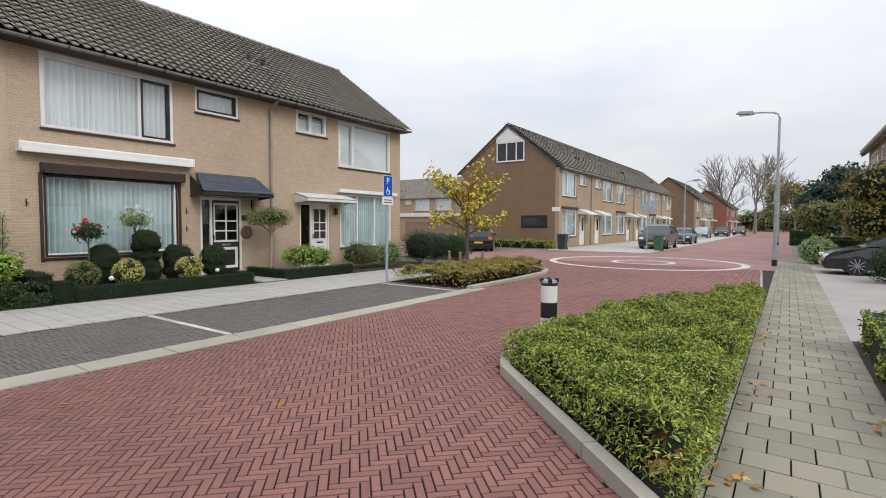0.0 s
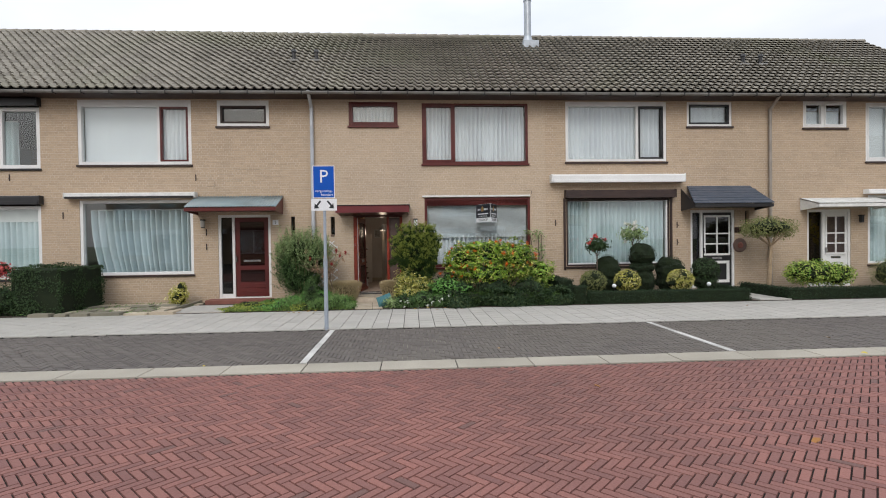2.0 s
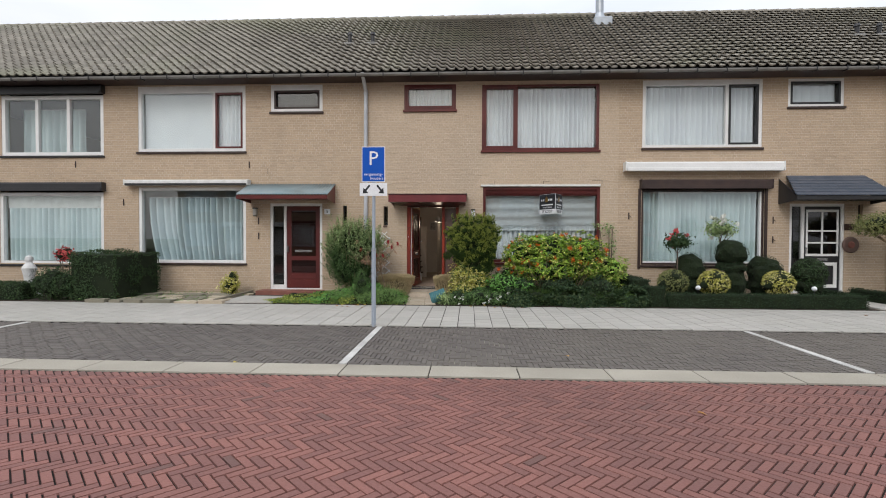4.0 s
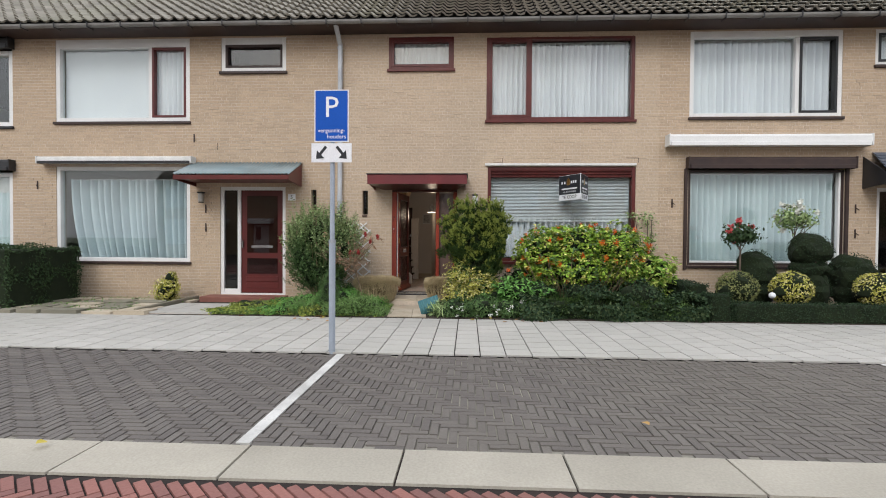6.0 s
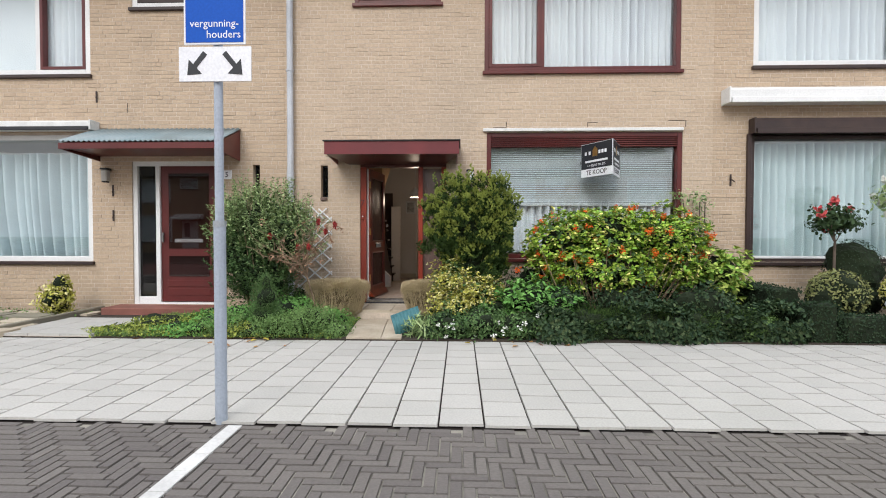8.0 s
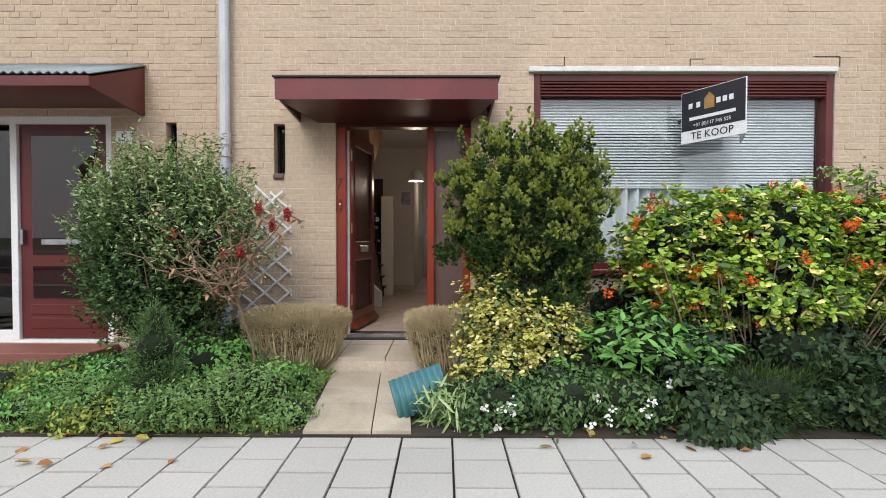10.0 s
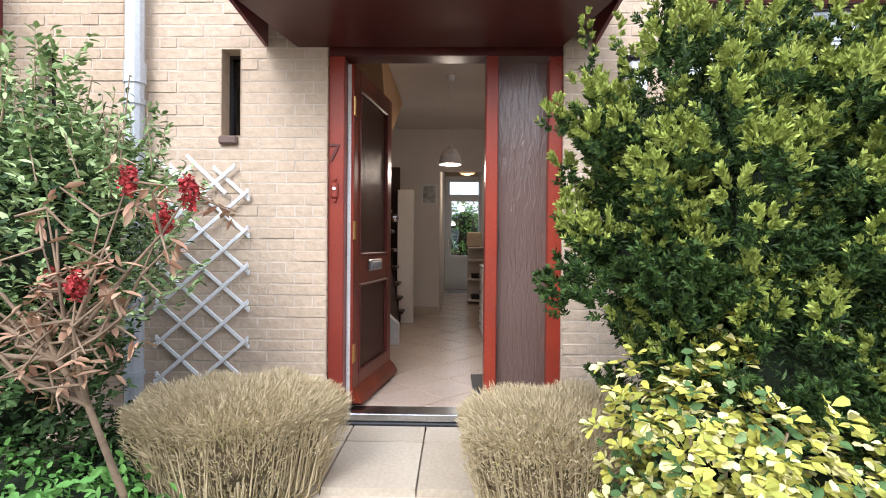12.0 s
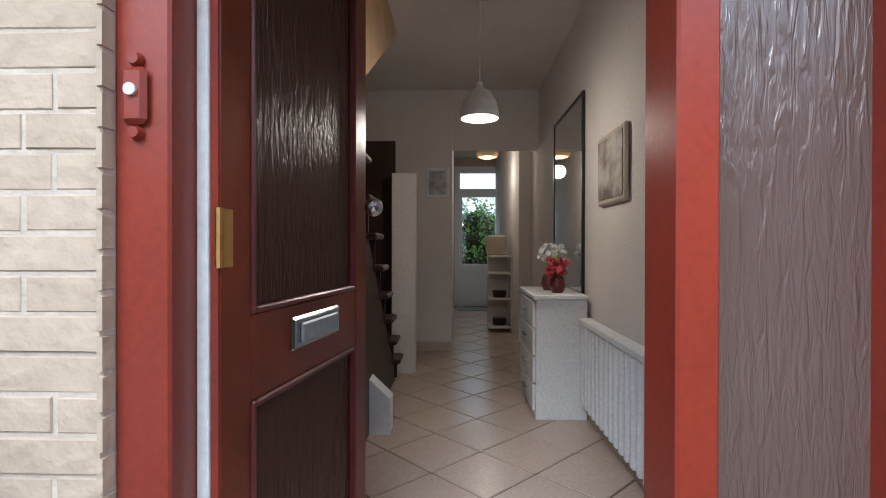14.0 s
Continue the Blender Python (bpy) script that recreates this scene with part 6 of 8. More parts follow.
for (ya, za), (yb, zb) in (((-0.02, 1.51), (0.33, 1.24)), ((0.17, 1.53), (0.4, 1.31))):
    m = Matrix.Translation((0.022, (ya + yb) / 2, (za + zb) / 2)) @ Matrix.Rotation(math.atan2(zb - za, yb - ya), 4, "X")
    bm = bmesh.new()
    hl = math.hypot(yb - ya, zb - za) / 2
    box(bm, -0.006, 0.006, -hl, hl, -0.011, 0.011, 0.003, m)
    part("loose_lath", bm, WHITE, tr)
wp = thing("wall_plaque", "round brown-pink ornamental wall plate on the brick", "wall plaque", XF + 0.003, 9.05, 1.38)
part("plate", rod(bmesh.new(), (0, 0, 0), (0.03, 0, 0), 0.21, 0.18, 24), BROWN_S, wp)
part("plate_ring", rod(bmesh.new(), (0.03, 0, 0), (0.045, 0, 0), 0.09, 0.06, 16), TERRA, wp)
wp = thing("wall_plaque", "small brown name board beside the black door", "wall plaque", XF + 0.003, 9.0, 1.83)
part("board", B(0, 0.02, -0.12, 0.12, -0.08, 0.08, 0.01), DARKWOOD, wp)

# ---- gardens ----
ls = thing("large_shrub", "tall loose grey-green shrub before the brick wall", "shrub", -12.15, -3.35)
top = [(0, -0.08, 1.42, 0.46, 0.66, 0.46), (-0.1, -0.40, 1.28, 0.4, 0.36, 0.42), (0.05, 0.25, 1.2, 0.4, 0.42, 0.42)]
low = [(0, -0.2, 0.72, 0.42, 0.52, 0.5), (0.1, -0.35, 0.95, 0.36, 0.38, 0.4), (0.0, 0.05, 0.6, 0.34, 0.34, 0.45)]
P, N = blob_points(top, 1500, 0.4, 0.25)
shoots("leaves", P, N, 16, 0.17, 0.036, L_GREY, ls)
# Lower shoots in a deeper green: shade under the crown put into colour.
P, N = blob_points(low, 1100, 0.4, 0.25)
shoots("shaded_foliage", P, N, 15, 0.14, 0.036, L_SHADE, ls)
# Inner leaves in dark hedge green stand for shade inside the shrub.
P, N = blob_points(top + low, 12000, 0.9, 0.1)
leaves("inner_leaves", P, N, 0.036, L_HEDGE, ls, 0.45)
core("inner_foliage", top + low, ls, 0.55, lump=0.12)
segs = []
for k in range(16):
    a = k * 2.4
    b = Vector((0.3 * math.cos(a), -0.1 + 0.5 * math.sin(a), 1.0 + 0.3 * (k % 3)))
    m = Vector((0.14 * math.cos(a), -0.1 + 0.22 * math.sin(a), 0.4))
    segs += [(Vector((0.06 * math.cos(a), -0.1 + 0.09 * math.sin(a), 0)), m, 0.014, 0.011), (m, b, 0.011, 0.005)]
limb_mesh("branch_work", segs, BARK_P, ls, 5)
sg = thing("shoots", "upright leafy shoots above the grey-green shrub", "shrub", -12.15, -3.3, 0)
segs, P = [], []
rr = random.Random(3)
for k in range(80):
    a = Vector((rr.uniform(-0.4, 0.35), rr.uniform(-0.68, 0.62), 1.45 + rr.uniform(-0.1, 0.2)))
    b = a + Vector((rr.uniform(-0.07, 0.07), rr.uniform(-0.08, 0.1), rr.uniform(0.25, 0.5) - 0.18 * (a.y > 0.2)))
    segs.append((a, b, 0.004, 0.002))
    for q in range(16):
        P.append(a.lerp(b, q / 15))
tagged(limb_mesh("twig_mass", segs, BARK_P, sg, 4), kind="stuff")
leaves("leaves", np.array(P), np.tile([0, 0, 1.0], (len(P), 1)), 0.04, L_GREY, sg, 0.35, spread=1.0)
dh = thing("dried_hydrangea", "bare tan branches with dried red flower heads", "shrub", -11.72, -2.7, 0.0)
segs, WT = [], []
HEADS = ((-0.45, 1.22), (0.22, 1.41), (0.46, 1.37), (0.11, 1.09), (-0.08, 1.08), (0.3, 1.29))
TWIGS = ((-0.34, 0.97), (-0.6, 1.05), (-0.15, 0.93), (0.0, 1.32), (-0.5, 1.38), (0.2, 0.98), (-0.25, 1.15), (0.1, 1.3), (-0.7, 1.2), (-0.05, 1.2))
trunk = [Vector((-0.12, 0.14, 0)), Vector((-0.08, 0.12, 0.35)), Vector((-0.02, 0.04, 0.68)), Vector((0.03, -0.02, 0.84))]
for a, b in zip(trunk, trunk[1:]):
    segs.append((a, b, 0.013, 0.011))
for k, (y, z) in enumerate(HEADS + TWIGS):
    end = Vector((rr.uniform(-0.05, 0.15), y, z))
    a = trunk[3] if k % 3 else trunk[2]
    mid = a.lerp(end, 0.5) + Vector((rr.uniform(-0.05, 0.08), 0.0, rr.uniform(-0.13, 0.02)))
    ch = [a, a.lerp(mid, 0.5) + Vector((0, 0, rr.uniform(-0.03, 0.03))), mid, mid.lerp(end, 0.5) + Vector((0.02, rr.uniform(-0.04, 0.04), rr.uniform(-0.04, 0.0))), end]
    for q, (u, v) in enumerate(zip(ch, ch[1:])):
        segs.append((u, v, 0.010 - 0.002 * q, 0.0085 - 0.002 * q))
        for w_ in range(2):
            e2 = v + Vector((rr.uniform(-0.08, 0.1), rr.uniform(-0.14, 0.14), rr.uniform(-0.08, 0.14)))
            segs.append((v, e2, 0.005, 0.003))
            if rr.random() < 0.4:
                WT += [tuple(e2 + Vector((rr.uniform(-0.02, 0.02), rr.uniform(-0.02, 0.02), rr.uniform(-0.03, 0.02)))) for _ in range(5)]
    if k < len(HEADS):
        P_, N_ = blob_points([(end.x, end.y, end.z, 0.024, 0.026, 0.048)], 210, 0.5)
        leaves("bloom", P_, N_, 0.014, L_DRED, dh, 0.8, kind="stuff")
limb_mesh("branch_work", segs, BARK_T, dh, 5)
P_ = np.array(WT)
leaves("withered_leaves", P_, np.tile([0, 0, 1.0], (len(P_), 1)), 0.06, L_WITHER, dh, 0.35, droop=3.0)


def twig_hedge(label, x, y, rx, ry, h):
    t = thing("clipped_shrub", label, "shrub", x, y, 0)
    segs = []
    r = random.Random(int(100 * (x * y)))
    for k in range(760):
        a = r.uniform(0, 6.28)
        q = r.random() ** 0.4
        b = Vector((math.cos(a) * q * rx * 0.95, math.sin(a) * q * ry * 0.95, h * r.uniform(0.6, 0.95)))
        s = Vector((b.x * 0.35, b.y * 0.35, 0))
        m = s.lerp(b, 0.5) + Vector((r.uniform(-0.03, 0.03) + b.x * 0.15, r.uniform(-0.03, 0.03) + b.y * 0.15, -0.03))
        segs += [(s, m, 0.0065, 0.005), (m, b, 0.0045, 0.002)]
    tagged(limb_mesh("twig_mass", segs, BARK_P2, t, 4), kind="stuff")
    n = 40000
    a = rng.uniform(0, 2 * np.pi, n)
    u = rng.uniform(0, 1, n)
    top = u < 0.5
    q = np.where(top, np.sqrt(rng.uniform(0, 1, n)), 0.86 + 0.14 * rng.uniform(0, 1, n))
    zz = np.where(top, h * (0.93 + 0.07 * rng.uniform(-1, 1, n) - 0.06 * q ** 6), h * (0.90 - 0.55 * rng.uniform(0, 1, n) ** 1.5))
    q = q * np.where(top, 1.0, 0.7 + 0.3 * np.clip((zz / h - 0.2) / 0.5, 0, 1))
    wob = 1 + 0.05 * np.sin(a * 5) + 0.03 * np.sin(a * 11 + 1)
    P = np.stack([np.cos(a) * q * rx * wob, np.sin(a) * q * ry * wob, zz + 0.015 * np.sin(a * 7) * q], 1)
    D = np.stack([np.cos(a) * q, np.sin(a) * q, np.full(n, 1.1)], 1) + rng.normal(0, 0.45, (n, 3))
    thin = top | (rng.random(n) < 0.45) | (zz > h * 0.75)
    P, D = P[thin], D[thin]
    n = len(P)
    needles("twig_tip", P, D, 0.035, 0.0035, BARK_P2, t)
    keep = rng.random(n) < 0.35
    P, D = P[keep], D[keep]
    leaves("leaves", P, D, 0.011, L_TAN, t, 0.4, spread=1.0)
    core("inner_mass", [(0, 0, h * 0.6, rx, ry, h * 0.3)], t, 0.82, surf("inner_twig_tone", (0.17, 0.13, 0.07), (0.09, 0.065, 0.035), 30, 1, 0.5))


twig_hedge("clipped tan twiggy bush beside the path, flat topped", -12.27, -2.38, 0.34, 0.435, 0.585)
twig_hedge("clipped tan twiggy bush on the other side of the path", -12.1, -0.99, 0.36, 0.44, 0.59)
sc = thing("small_conifer", "small dark upright conifer beside the path", "conifer", -11.3, -3.05)
cb = [(0, 0, 0.2, 0.2, 0.22, 0.22), (0, 0, 0.42, 0.14, 0.15, 0.24), (0, 0, 0.6, 0.07, 0.07, 0.17)]
P, N = blob_points(cb, 9000, 0.5, 0.25)
needles("needle_growth", P, N + np.array([0, 0, 0.5]) + rng.normal(0, 0.5, P.shape), 0.03, 0.007, L_SHADE, sc)
core("inner_foliage", cb, sc, 0.65, lump=0.08)
for x, y, h in ((-11.12, -2.5, 0.3), (-11.1, -2.85, 0.22), (-11.2, -3.45, 0.24)):
    fp = thing("feathery_plant", "pale grey-green feathery plant at the pavement edge", "plant", x + 0.04, y)
    P, N = blob_points([(0, 0, h * 0.4, 0.2, 0.26, h * 0.55)], 260, 0.5, 0.3)
    shoots("leaves", P, N, 12, 0.1, 0.026, L_HERB, fp, 0.4)
    core("inner_foliage", [(0, 0, h * 0.4, 0.2, 0.26, h * 0.55)], fp, 0.6)
for k, (x, y, rx, ry, h, m, s) in enumerate(((-11.35, -2.45, 0.3, 0.35, 0.32, L_HERB, 0.045), (-11.85, -2.95, 0.35, 0.4, 0.38, L_FRESH, 0.06), (-11.35, -3.6, 0.3, 0.45, 0.25, L_FRESH, 0.05), (-11.8, -4.0, 0.4, 0.35, 0.15, L_GROUND, 0.05), (-12.4, -2.9, 0.35, 0.3, 0.4, L_HEDGE, 0.05), (-11.25, -4.4, 0.28, 0.5, 0.12, L_GROUND, 0.05))):
    shrub("herb_clump", "low green leafy clump on the bed beside the pavement", x, y, [(0, 0, h * 0.45, rx, ry, h * 0.6)], 3400, s * 0.68, m, "plant", 0.5, 0.3)

for k, (x, y, rx, ry, h, m, sz) in enumerate(((-11.15, -2.15, 0.2, 0.2, 0.16, L_HERB, 0.035), (-11.1, -2.7, 0.2, 0.35, 0.24, L_HERB, 0.04), (-11.1, -3.3, 0.18, 0.35, 0.16, L_GROUND, 0.045), (-11.15, -4.0, 0.22, 0.4, 0.14, L_FRESH, 0.05), (-11.7, -3.5, 0.3, 0.35, 0.3, L_FRESH, 0.055), (-11.65, -2.3, 0.22, 0.22, 0.25, L_FRESH, 0.045), (-11.7, -4.7, 0.4, 0.35, 0.12, L_GROUND, 0.05), (-12.3, -4.2, 0.3, 0.3, 0.14, L_FRESH, 0.05), (-11.2, -5.0, 0.25, 0.25, 0.08, L_GROUND, 0.045), (-11.15, -0.8, 0.18, 0.3, 0.3, L_IVY, 0.05), (-11.35, -0.35, 0.22, 0.35, 0.36, L_IVY, 0.05), (-11.1, 2.9, 0.16, 0.2, 0.32, L_HERB, 0.05), (-12.4, -1.7, 0.0, 0.0, 0.0, None, 0))):
    if m:
        shrub("herb_clump", "low leafy weeds along the edge of the bed", x, y, [(0, 0, h * 0.45, rx, ry, h * 0.6)], 2300, sz * 0.68, m, "plant", 0.5, 0.35)
wd = tagged(new("weeds"), "ragged grass and weeds over the front of the garden bed", "grass")
P = np.stack([rng.uniform(-12.5, -10.93, 15000), rng.uniform(-5.0, -2.05, 15000), np.full(15000, 0.012)], 1)
keep = np.sin(P[:, 0] * 6 + 2 * np.sin(P[:, 1] * 3)) + np.sin(P[:, 1] * 5) > -0.9
P = P[keep]
needles("grass_blades", P, np.array([0, 0, 1.0]) + rng.normal(0, 0.55, P.shape), 0.085, 0.007, L_HERB, wd)
P = np.stack([rng.uniform(-12.4, -10.93, 5000), rng.uniform(-5.0, -2.05, 5000), rng.uniform(0.02, 0.07, 5000)], 1)
leaves("weed_leaves", P, np.tile([0, 0, 1.0], (5000, 1)), 0.04, L_GROUND, wd, 0.6, spread=0.5)
yew = [(0, -0.05, 1.3, 0.40, 0.50, 0.52), (0.0, 0.0, 0.85, 0.36, 0.42, 0.42), (0, 0.2, 1.6, 0.28, 0.3, 0.33), (0, -0.25, 1.55, 0.26, 0.28, 0.34), (0.03, -0.38, 1.2, 0.24, 0.22, 0.35), (0.1, 0.28, 1.25, 0.26, 0.26, 0.4)]
ty = thing("yew_bush", "rounded dark yew with yellow-green shoot tips by the door", "shrub", -11.86, -0.43)
CP, CN = blob_points(yew, 640, 0.4, 0.3)
TP = np.array([[rng.uniform(-0.25, 0.25), y, 1.78 + 0.1 * math.cos(y * 3) + rng.uniform(-0.05, 0.06)] for y in np.linspace(-0.5, 0.48, 17)])
CP, CN = np.concatenate([CP, TP]), np.concatenate([CN, np.tile([0, 0, 1.0], (17, 1))])
BP, BD, GP, GD = [], [], [], []
for q, (c, n) in enumerate(zip(CP, CN)):
    tall = q >= len(CP) - 17
    ax = n * (0.5 if not tall else 0.1) + np.array([0, 0, 1.0]) + rng.normal(0, 0.14, 3)
    ax /= np.linalg.norm(ax)
    hgt, rad = (0.24, 0.03) if tall else (rng.uniform(0.11, 0.2), rng.uniform(0.05, 0.08))
    nb = 15
    rel = np.linspace(0, 1, nb)
    for k in range(nb):
        o = rng.normal(0, 1, 3)
        o -= ax * (o @ ax)
        o /= np.linalg.norm(o) + 1e-9
        taper = 1 - 0.55 * rel[k] ** 2
        b0 = c + ax * hgt * rel[k] + o * rad * 0.25
        d = o * 0.75 * taper + ax * 0.75
        d /= np.linalg.norm(d)
        ln_ = rad * rng.uniform(0.7, 1.15) * taper
        f = rng.uniform(0, 1, (44, 1))
        oo = rng.normal(0, 1, (44, 3))
        oo -= d * (oo @ d)[:, None]
        oo /= np.linalg.norm(oo, axis=1, keepdims=True) + 1e-9
        base, dd = b0 + d * ln_ * f, oo + d * 0.8
        tip = (f[:, 0] * 0.5 + rel[k] > 0.68) & (n[2] > -0.35)
        BP.append(base[~tip]), BD.append(dd[~tip]), GP.append(base[tip]), GD.append(dd[tip] + d * 0.4)
# Inner needles take the shade colour so gaps between plumes read dark.
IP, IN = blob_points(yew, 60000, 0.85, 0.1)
needles("inner_needles", IP * np.array([0.84, 0.84, 0.95]) + np.array([0, -0.02, 0.04]), IN + rng.normal(0, 0.8, IN.shape), 0.026, 0.006, L_YEWSHADE, ty)
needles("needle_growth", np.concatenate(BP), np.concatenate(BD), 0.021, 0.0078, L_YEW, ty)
needles("new_growth", np.concatenate(GP), np.concatenate(GD), 0.019, 0.0078, L_YEWTIP, ty)
core("inner_foliage", yew, ty, 0.5, lump=0.12)
segs = []
for k in range(8):
    a = k * 2.4
    b = Vector((0.15 * math.cos(a), -0.05 + 0.3 * math.sin(a), 1.35 + 0.1 * (k % 3)))
    m = Vector((0.14 * math.cos(a), -0.05 + 0.2 * math.sin(a) + 0.05 * math.sin(a * 5), 0.65))
    segs += [(Vector((0.05 * math.cos(a), 0.05 * math.sin(a), 0)), m, 0.012, 0.009), (m, b, 0.008, 0.004)]
limb_mesh("stem_work", segs, BARK_P, ty, 5)
vg = thing("variegated_shrub", "yellow variegated shrub leaning over the bed", "shrub", -11.6, -0.68)
vb = [(0, -0.05, 0.62, 0.24, 0.26, 0.28), (0.05, 0.3, 0.5, 0.25, 0.32, 0.22), (0.15, 0.0, 0.3, 0.26, 0.3, 0.22)]
P, N = blob_points(vb, 1250, 0.5, 0.4)
rosettes("leaves", P, N, 7, 0.036, L_YELLOW, vg, 0.6)
# Darker inner leaves paint the shade behind the yellow ones.
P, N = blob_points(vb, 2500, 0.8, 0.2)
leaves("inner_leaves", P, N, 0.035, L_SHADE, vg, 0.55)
core("inner_foliage", vb, vg, 0.45)
segs = [(Vector((0, 0, 0)), Vector((b[0] + 0.15 * math.cos(k), b[1] + 0.18 * math.sin(k * 2), b[2] + 0.1)), 0.008, 0.004) for k in range(12) for b in vb[:1]]
limb_mesh("branch_work", segs, BARK_P, vg, 4)
lp = thing("leafy_plant", "bright green broad-leaved plant in the bed", "plant", -11.5, 0.2)
lb_ = [(0, 0, 0.45, 0.35, 0.42, 0.22), (0, 0.45, 0.33, 0.3, 0.3, 0.2), (0, -0.35, 0.3, 0.25, 0.25, 0.15)]
P, N = blob_points(lb_, 210, 0.35, 0.2)
rosettes("leaves", P, N, 9, 0.08, L_FRESH, lp, 0.4, 1.0, 0.0, 0.02, (0.35, 1.0, 0.75, 0.7))
core("inner_foliage", lb_, lp, 0.6)
sk = [(0, 0, 1.2, 0.5, 0.75, 0.42), (0, -0.6, 1.1, 0.42, 0.5, 0.42), (0.1, 0.75, 1.15, 0.42, 0.5, 0.42), (0.15, 0, 0.8, 0.45, 1.05, 0.32)]
skm = thing("berry_shrub", "large glossy shrub with yellow-green leaves and red berries", "shrub", -11.95, 1.4)
P, N = blob_points(sk, 1900, 0.3, 0.22)
rosettes("leaves", P, N, 10, 0.06, L_SKIM, skm, 0.52, 0.85, 0.6, 0.012)
# Shade inside the berry shrub is put into these darker leaves.
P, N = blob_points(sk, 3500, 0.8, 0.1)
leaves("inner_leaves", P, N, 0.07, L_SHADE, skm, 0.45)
core("inner_foliage", sk, skm, 0.6, lump=0.12)
segs = []
for k in range(46):
    y = -1.0 + 2.2 * k / 45
    e = Vector((0.42 + 0.1 * math.sin(k * 2.1), y + 0.1 * math.sin(k * 3.7), 0.85 + 0.25 * math.sin(k * 1.3)))
    a = Vector((0.1, y * 0.45, 0.05))
    m = a.lerp(e, 0.5) + Vector((0.08, 0.04 * math.sin(k * 5), -0.05))
    segs += [(a, m, 0.010, 0.008), (m, e, 0.008, 0.004)]
limb_mesh("branch_work", segs, BARK_T, skm, 5)
P2 = rng.normal(0, 1, (40, 3)) * np.array([0.022, 0.025, 0.018])
bc = leaves("berry_cluster", P2, rng.normal(0, 1, (40, 3)), 0.02, L_RED, skm, 0.95, spread=1)
P, N = blob_points(sk, 112, 0.05, 0.16)
P = P * np.array([1.06, 1.03, 1.03])
bc.location = P[0]
for p in P[1:]:
    if p[2] > 0.55:
        ob = new("berry_cluster", bc.data)
        ob.parent, ob.location, ob.rotation_euler = skm, p, (p[0] * 9, p[1] * 7, 0)
lm = thing("lime_shrub", "lime-green and cream variegated shrub beside the clipped hedge", "shrub", -11.75, 2.72)
mb = [(0, 0, 0.78, 0.36, 0.36, 0.32), (0, -0.2, 0.5, 0.3, 0.35, 0.25)]
P, N = blob_points(mb, 330, 0.3, 0.2)
rosettes("leaves", P, N, 8, 0.08, L_LIME, lm, 0.46, 0.85, 0.6)
core("inner_foliage", mb, lm, 0.6)
shrub("purple_shrub", "dark evergreen mass under the window", -12.5, 0.8, [(0, 0, 0.5, 0.35, 0.8, 0.4), (0, 1.2, 0.45, 0.35, 0.8, 0.4)], 3500, 0.045, L_HEDGE, shell=0.3)
hedge("ivy_hedge", "low uneven dark ivy hedge along the pavement", -11.36, -10.92, 0.3, 3.3, 0.27, 9500, 0.052, L_IVY, lump=0.075, shrink=0.12)
for y, h in ((-0.75, 0.28), (-0.32, 0.33), (0.1, 0.28)):
    wf = shrub("blossom_plant", "dark green small-leaved plant with a few white blossoms", -11.14, y, [(0, 0, h * 0.5, 0.24, 0.3, h * 0.6)], 2600, 0.036, L_SHADE, "plant", 0.5, 0.3)
    P, N = blob_points([(0, 0, h * 0.55, 0.26, 0.3, h * 0.6)], 11, 0.1, 0.2)
    P = P[P[:, 0] > 0]
    P = np.repeat(P, 9, 0) + rng.normal(0, 0.014, (len(P) * 9, 3))
    leaves("blossom", P, np.tile([0.6, 0, 0.6], (len(P), 1)), 0.024, L_ROSE, wf, 0.8)
for y, h in ((0.95, 0.32), (1.5, 0.36), (2.1, 0.33), (2.7, 0.3)):
    pc = thing("spreading_conifer", "low spreading dark conifer rising from the ivy", "conifer", -11.22, y)
    P, N = blob_points([(0, 0, h * 0.55, 0.3, 0.42, h * 0.55)], 5200, 0.5, 0.3)
    needles("needle_growth", P, N * 0.8 + np.array([0.2, 0, 0.5]) + rng.normal(0, 0.35, P.shape), 0.05, 0.007, L_YEW, pc)
    core("inner_foliage", [(0, 0, h * 0.55, 0.3, 0.42, h * 0.55)], pc, 0.75, lump=0.1)
for k in range(3):
    shrub("ivy_clump", "loose dark ivy mound in the bed", -11.6 + 0.1 * k, 0.6 + 0.9 * k, [(0, 0, 0.35, 0.35, 0.45, 0.28)], 2200, 0.05, L_IVY, lump=0.3)
shrub("grass_tuft", "grey-green strappy tuft at the pavement edge", -11.15, -1.05, [(0, 0, 0.12, 0.16, 0.2, 0.14)], 500, 0.12, L_GREY, "plant", 0.6, 0.2, 0.12, 0.0)
rs = thing("corrugated_sheet", "blue-green corrugated sheet edging leaning by the path", "sheet", -11.3, -1.22, 0.02)
vs = []
for j in range(2):
    for i in range(45):
        vs.append((0.14 - 0.1 * j + 0.011 * math.sin(i * 2 * math.pi / 5.3), 0.36 * i / 44 - 0.18, 0.24 * j))
fs = [(i, i + 1, 45 + i + 1, 45 + i) for i in range(44)]
so = arrays("sheet", vs, fs, surf("teal_paint", (0.05, 0.15, 0.17), (0.07, 0.19, 0.2), 3, 0.5, 0.05), rs, "", True)
so.matrix_basis = Matrix.Translation((0, 0, 0.06)) @ Matrix.Rotation(radians(20), 4, "X")
so.modifiers.new("t", "SOLIDIFY").thickness = 0.006
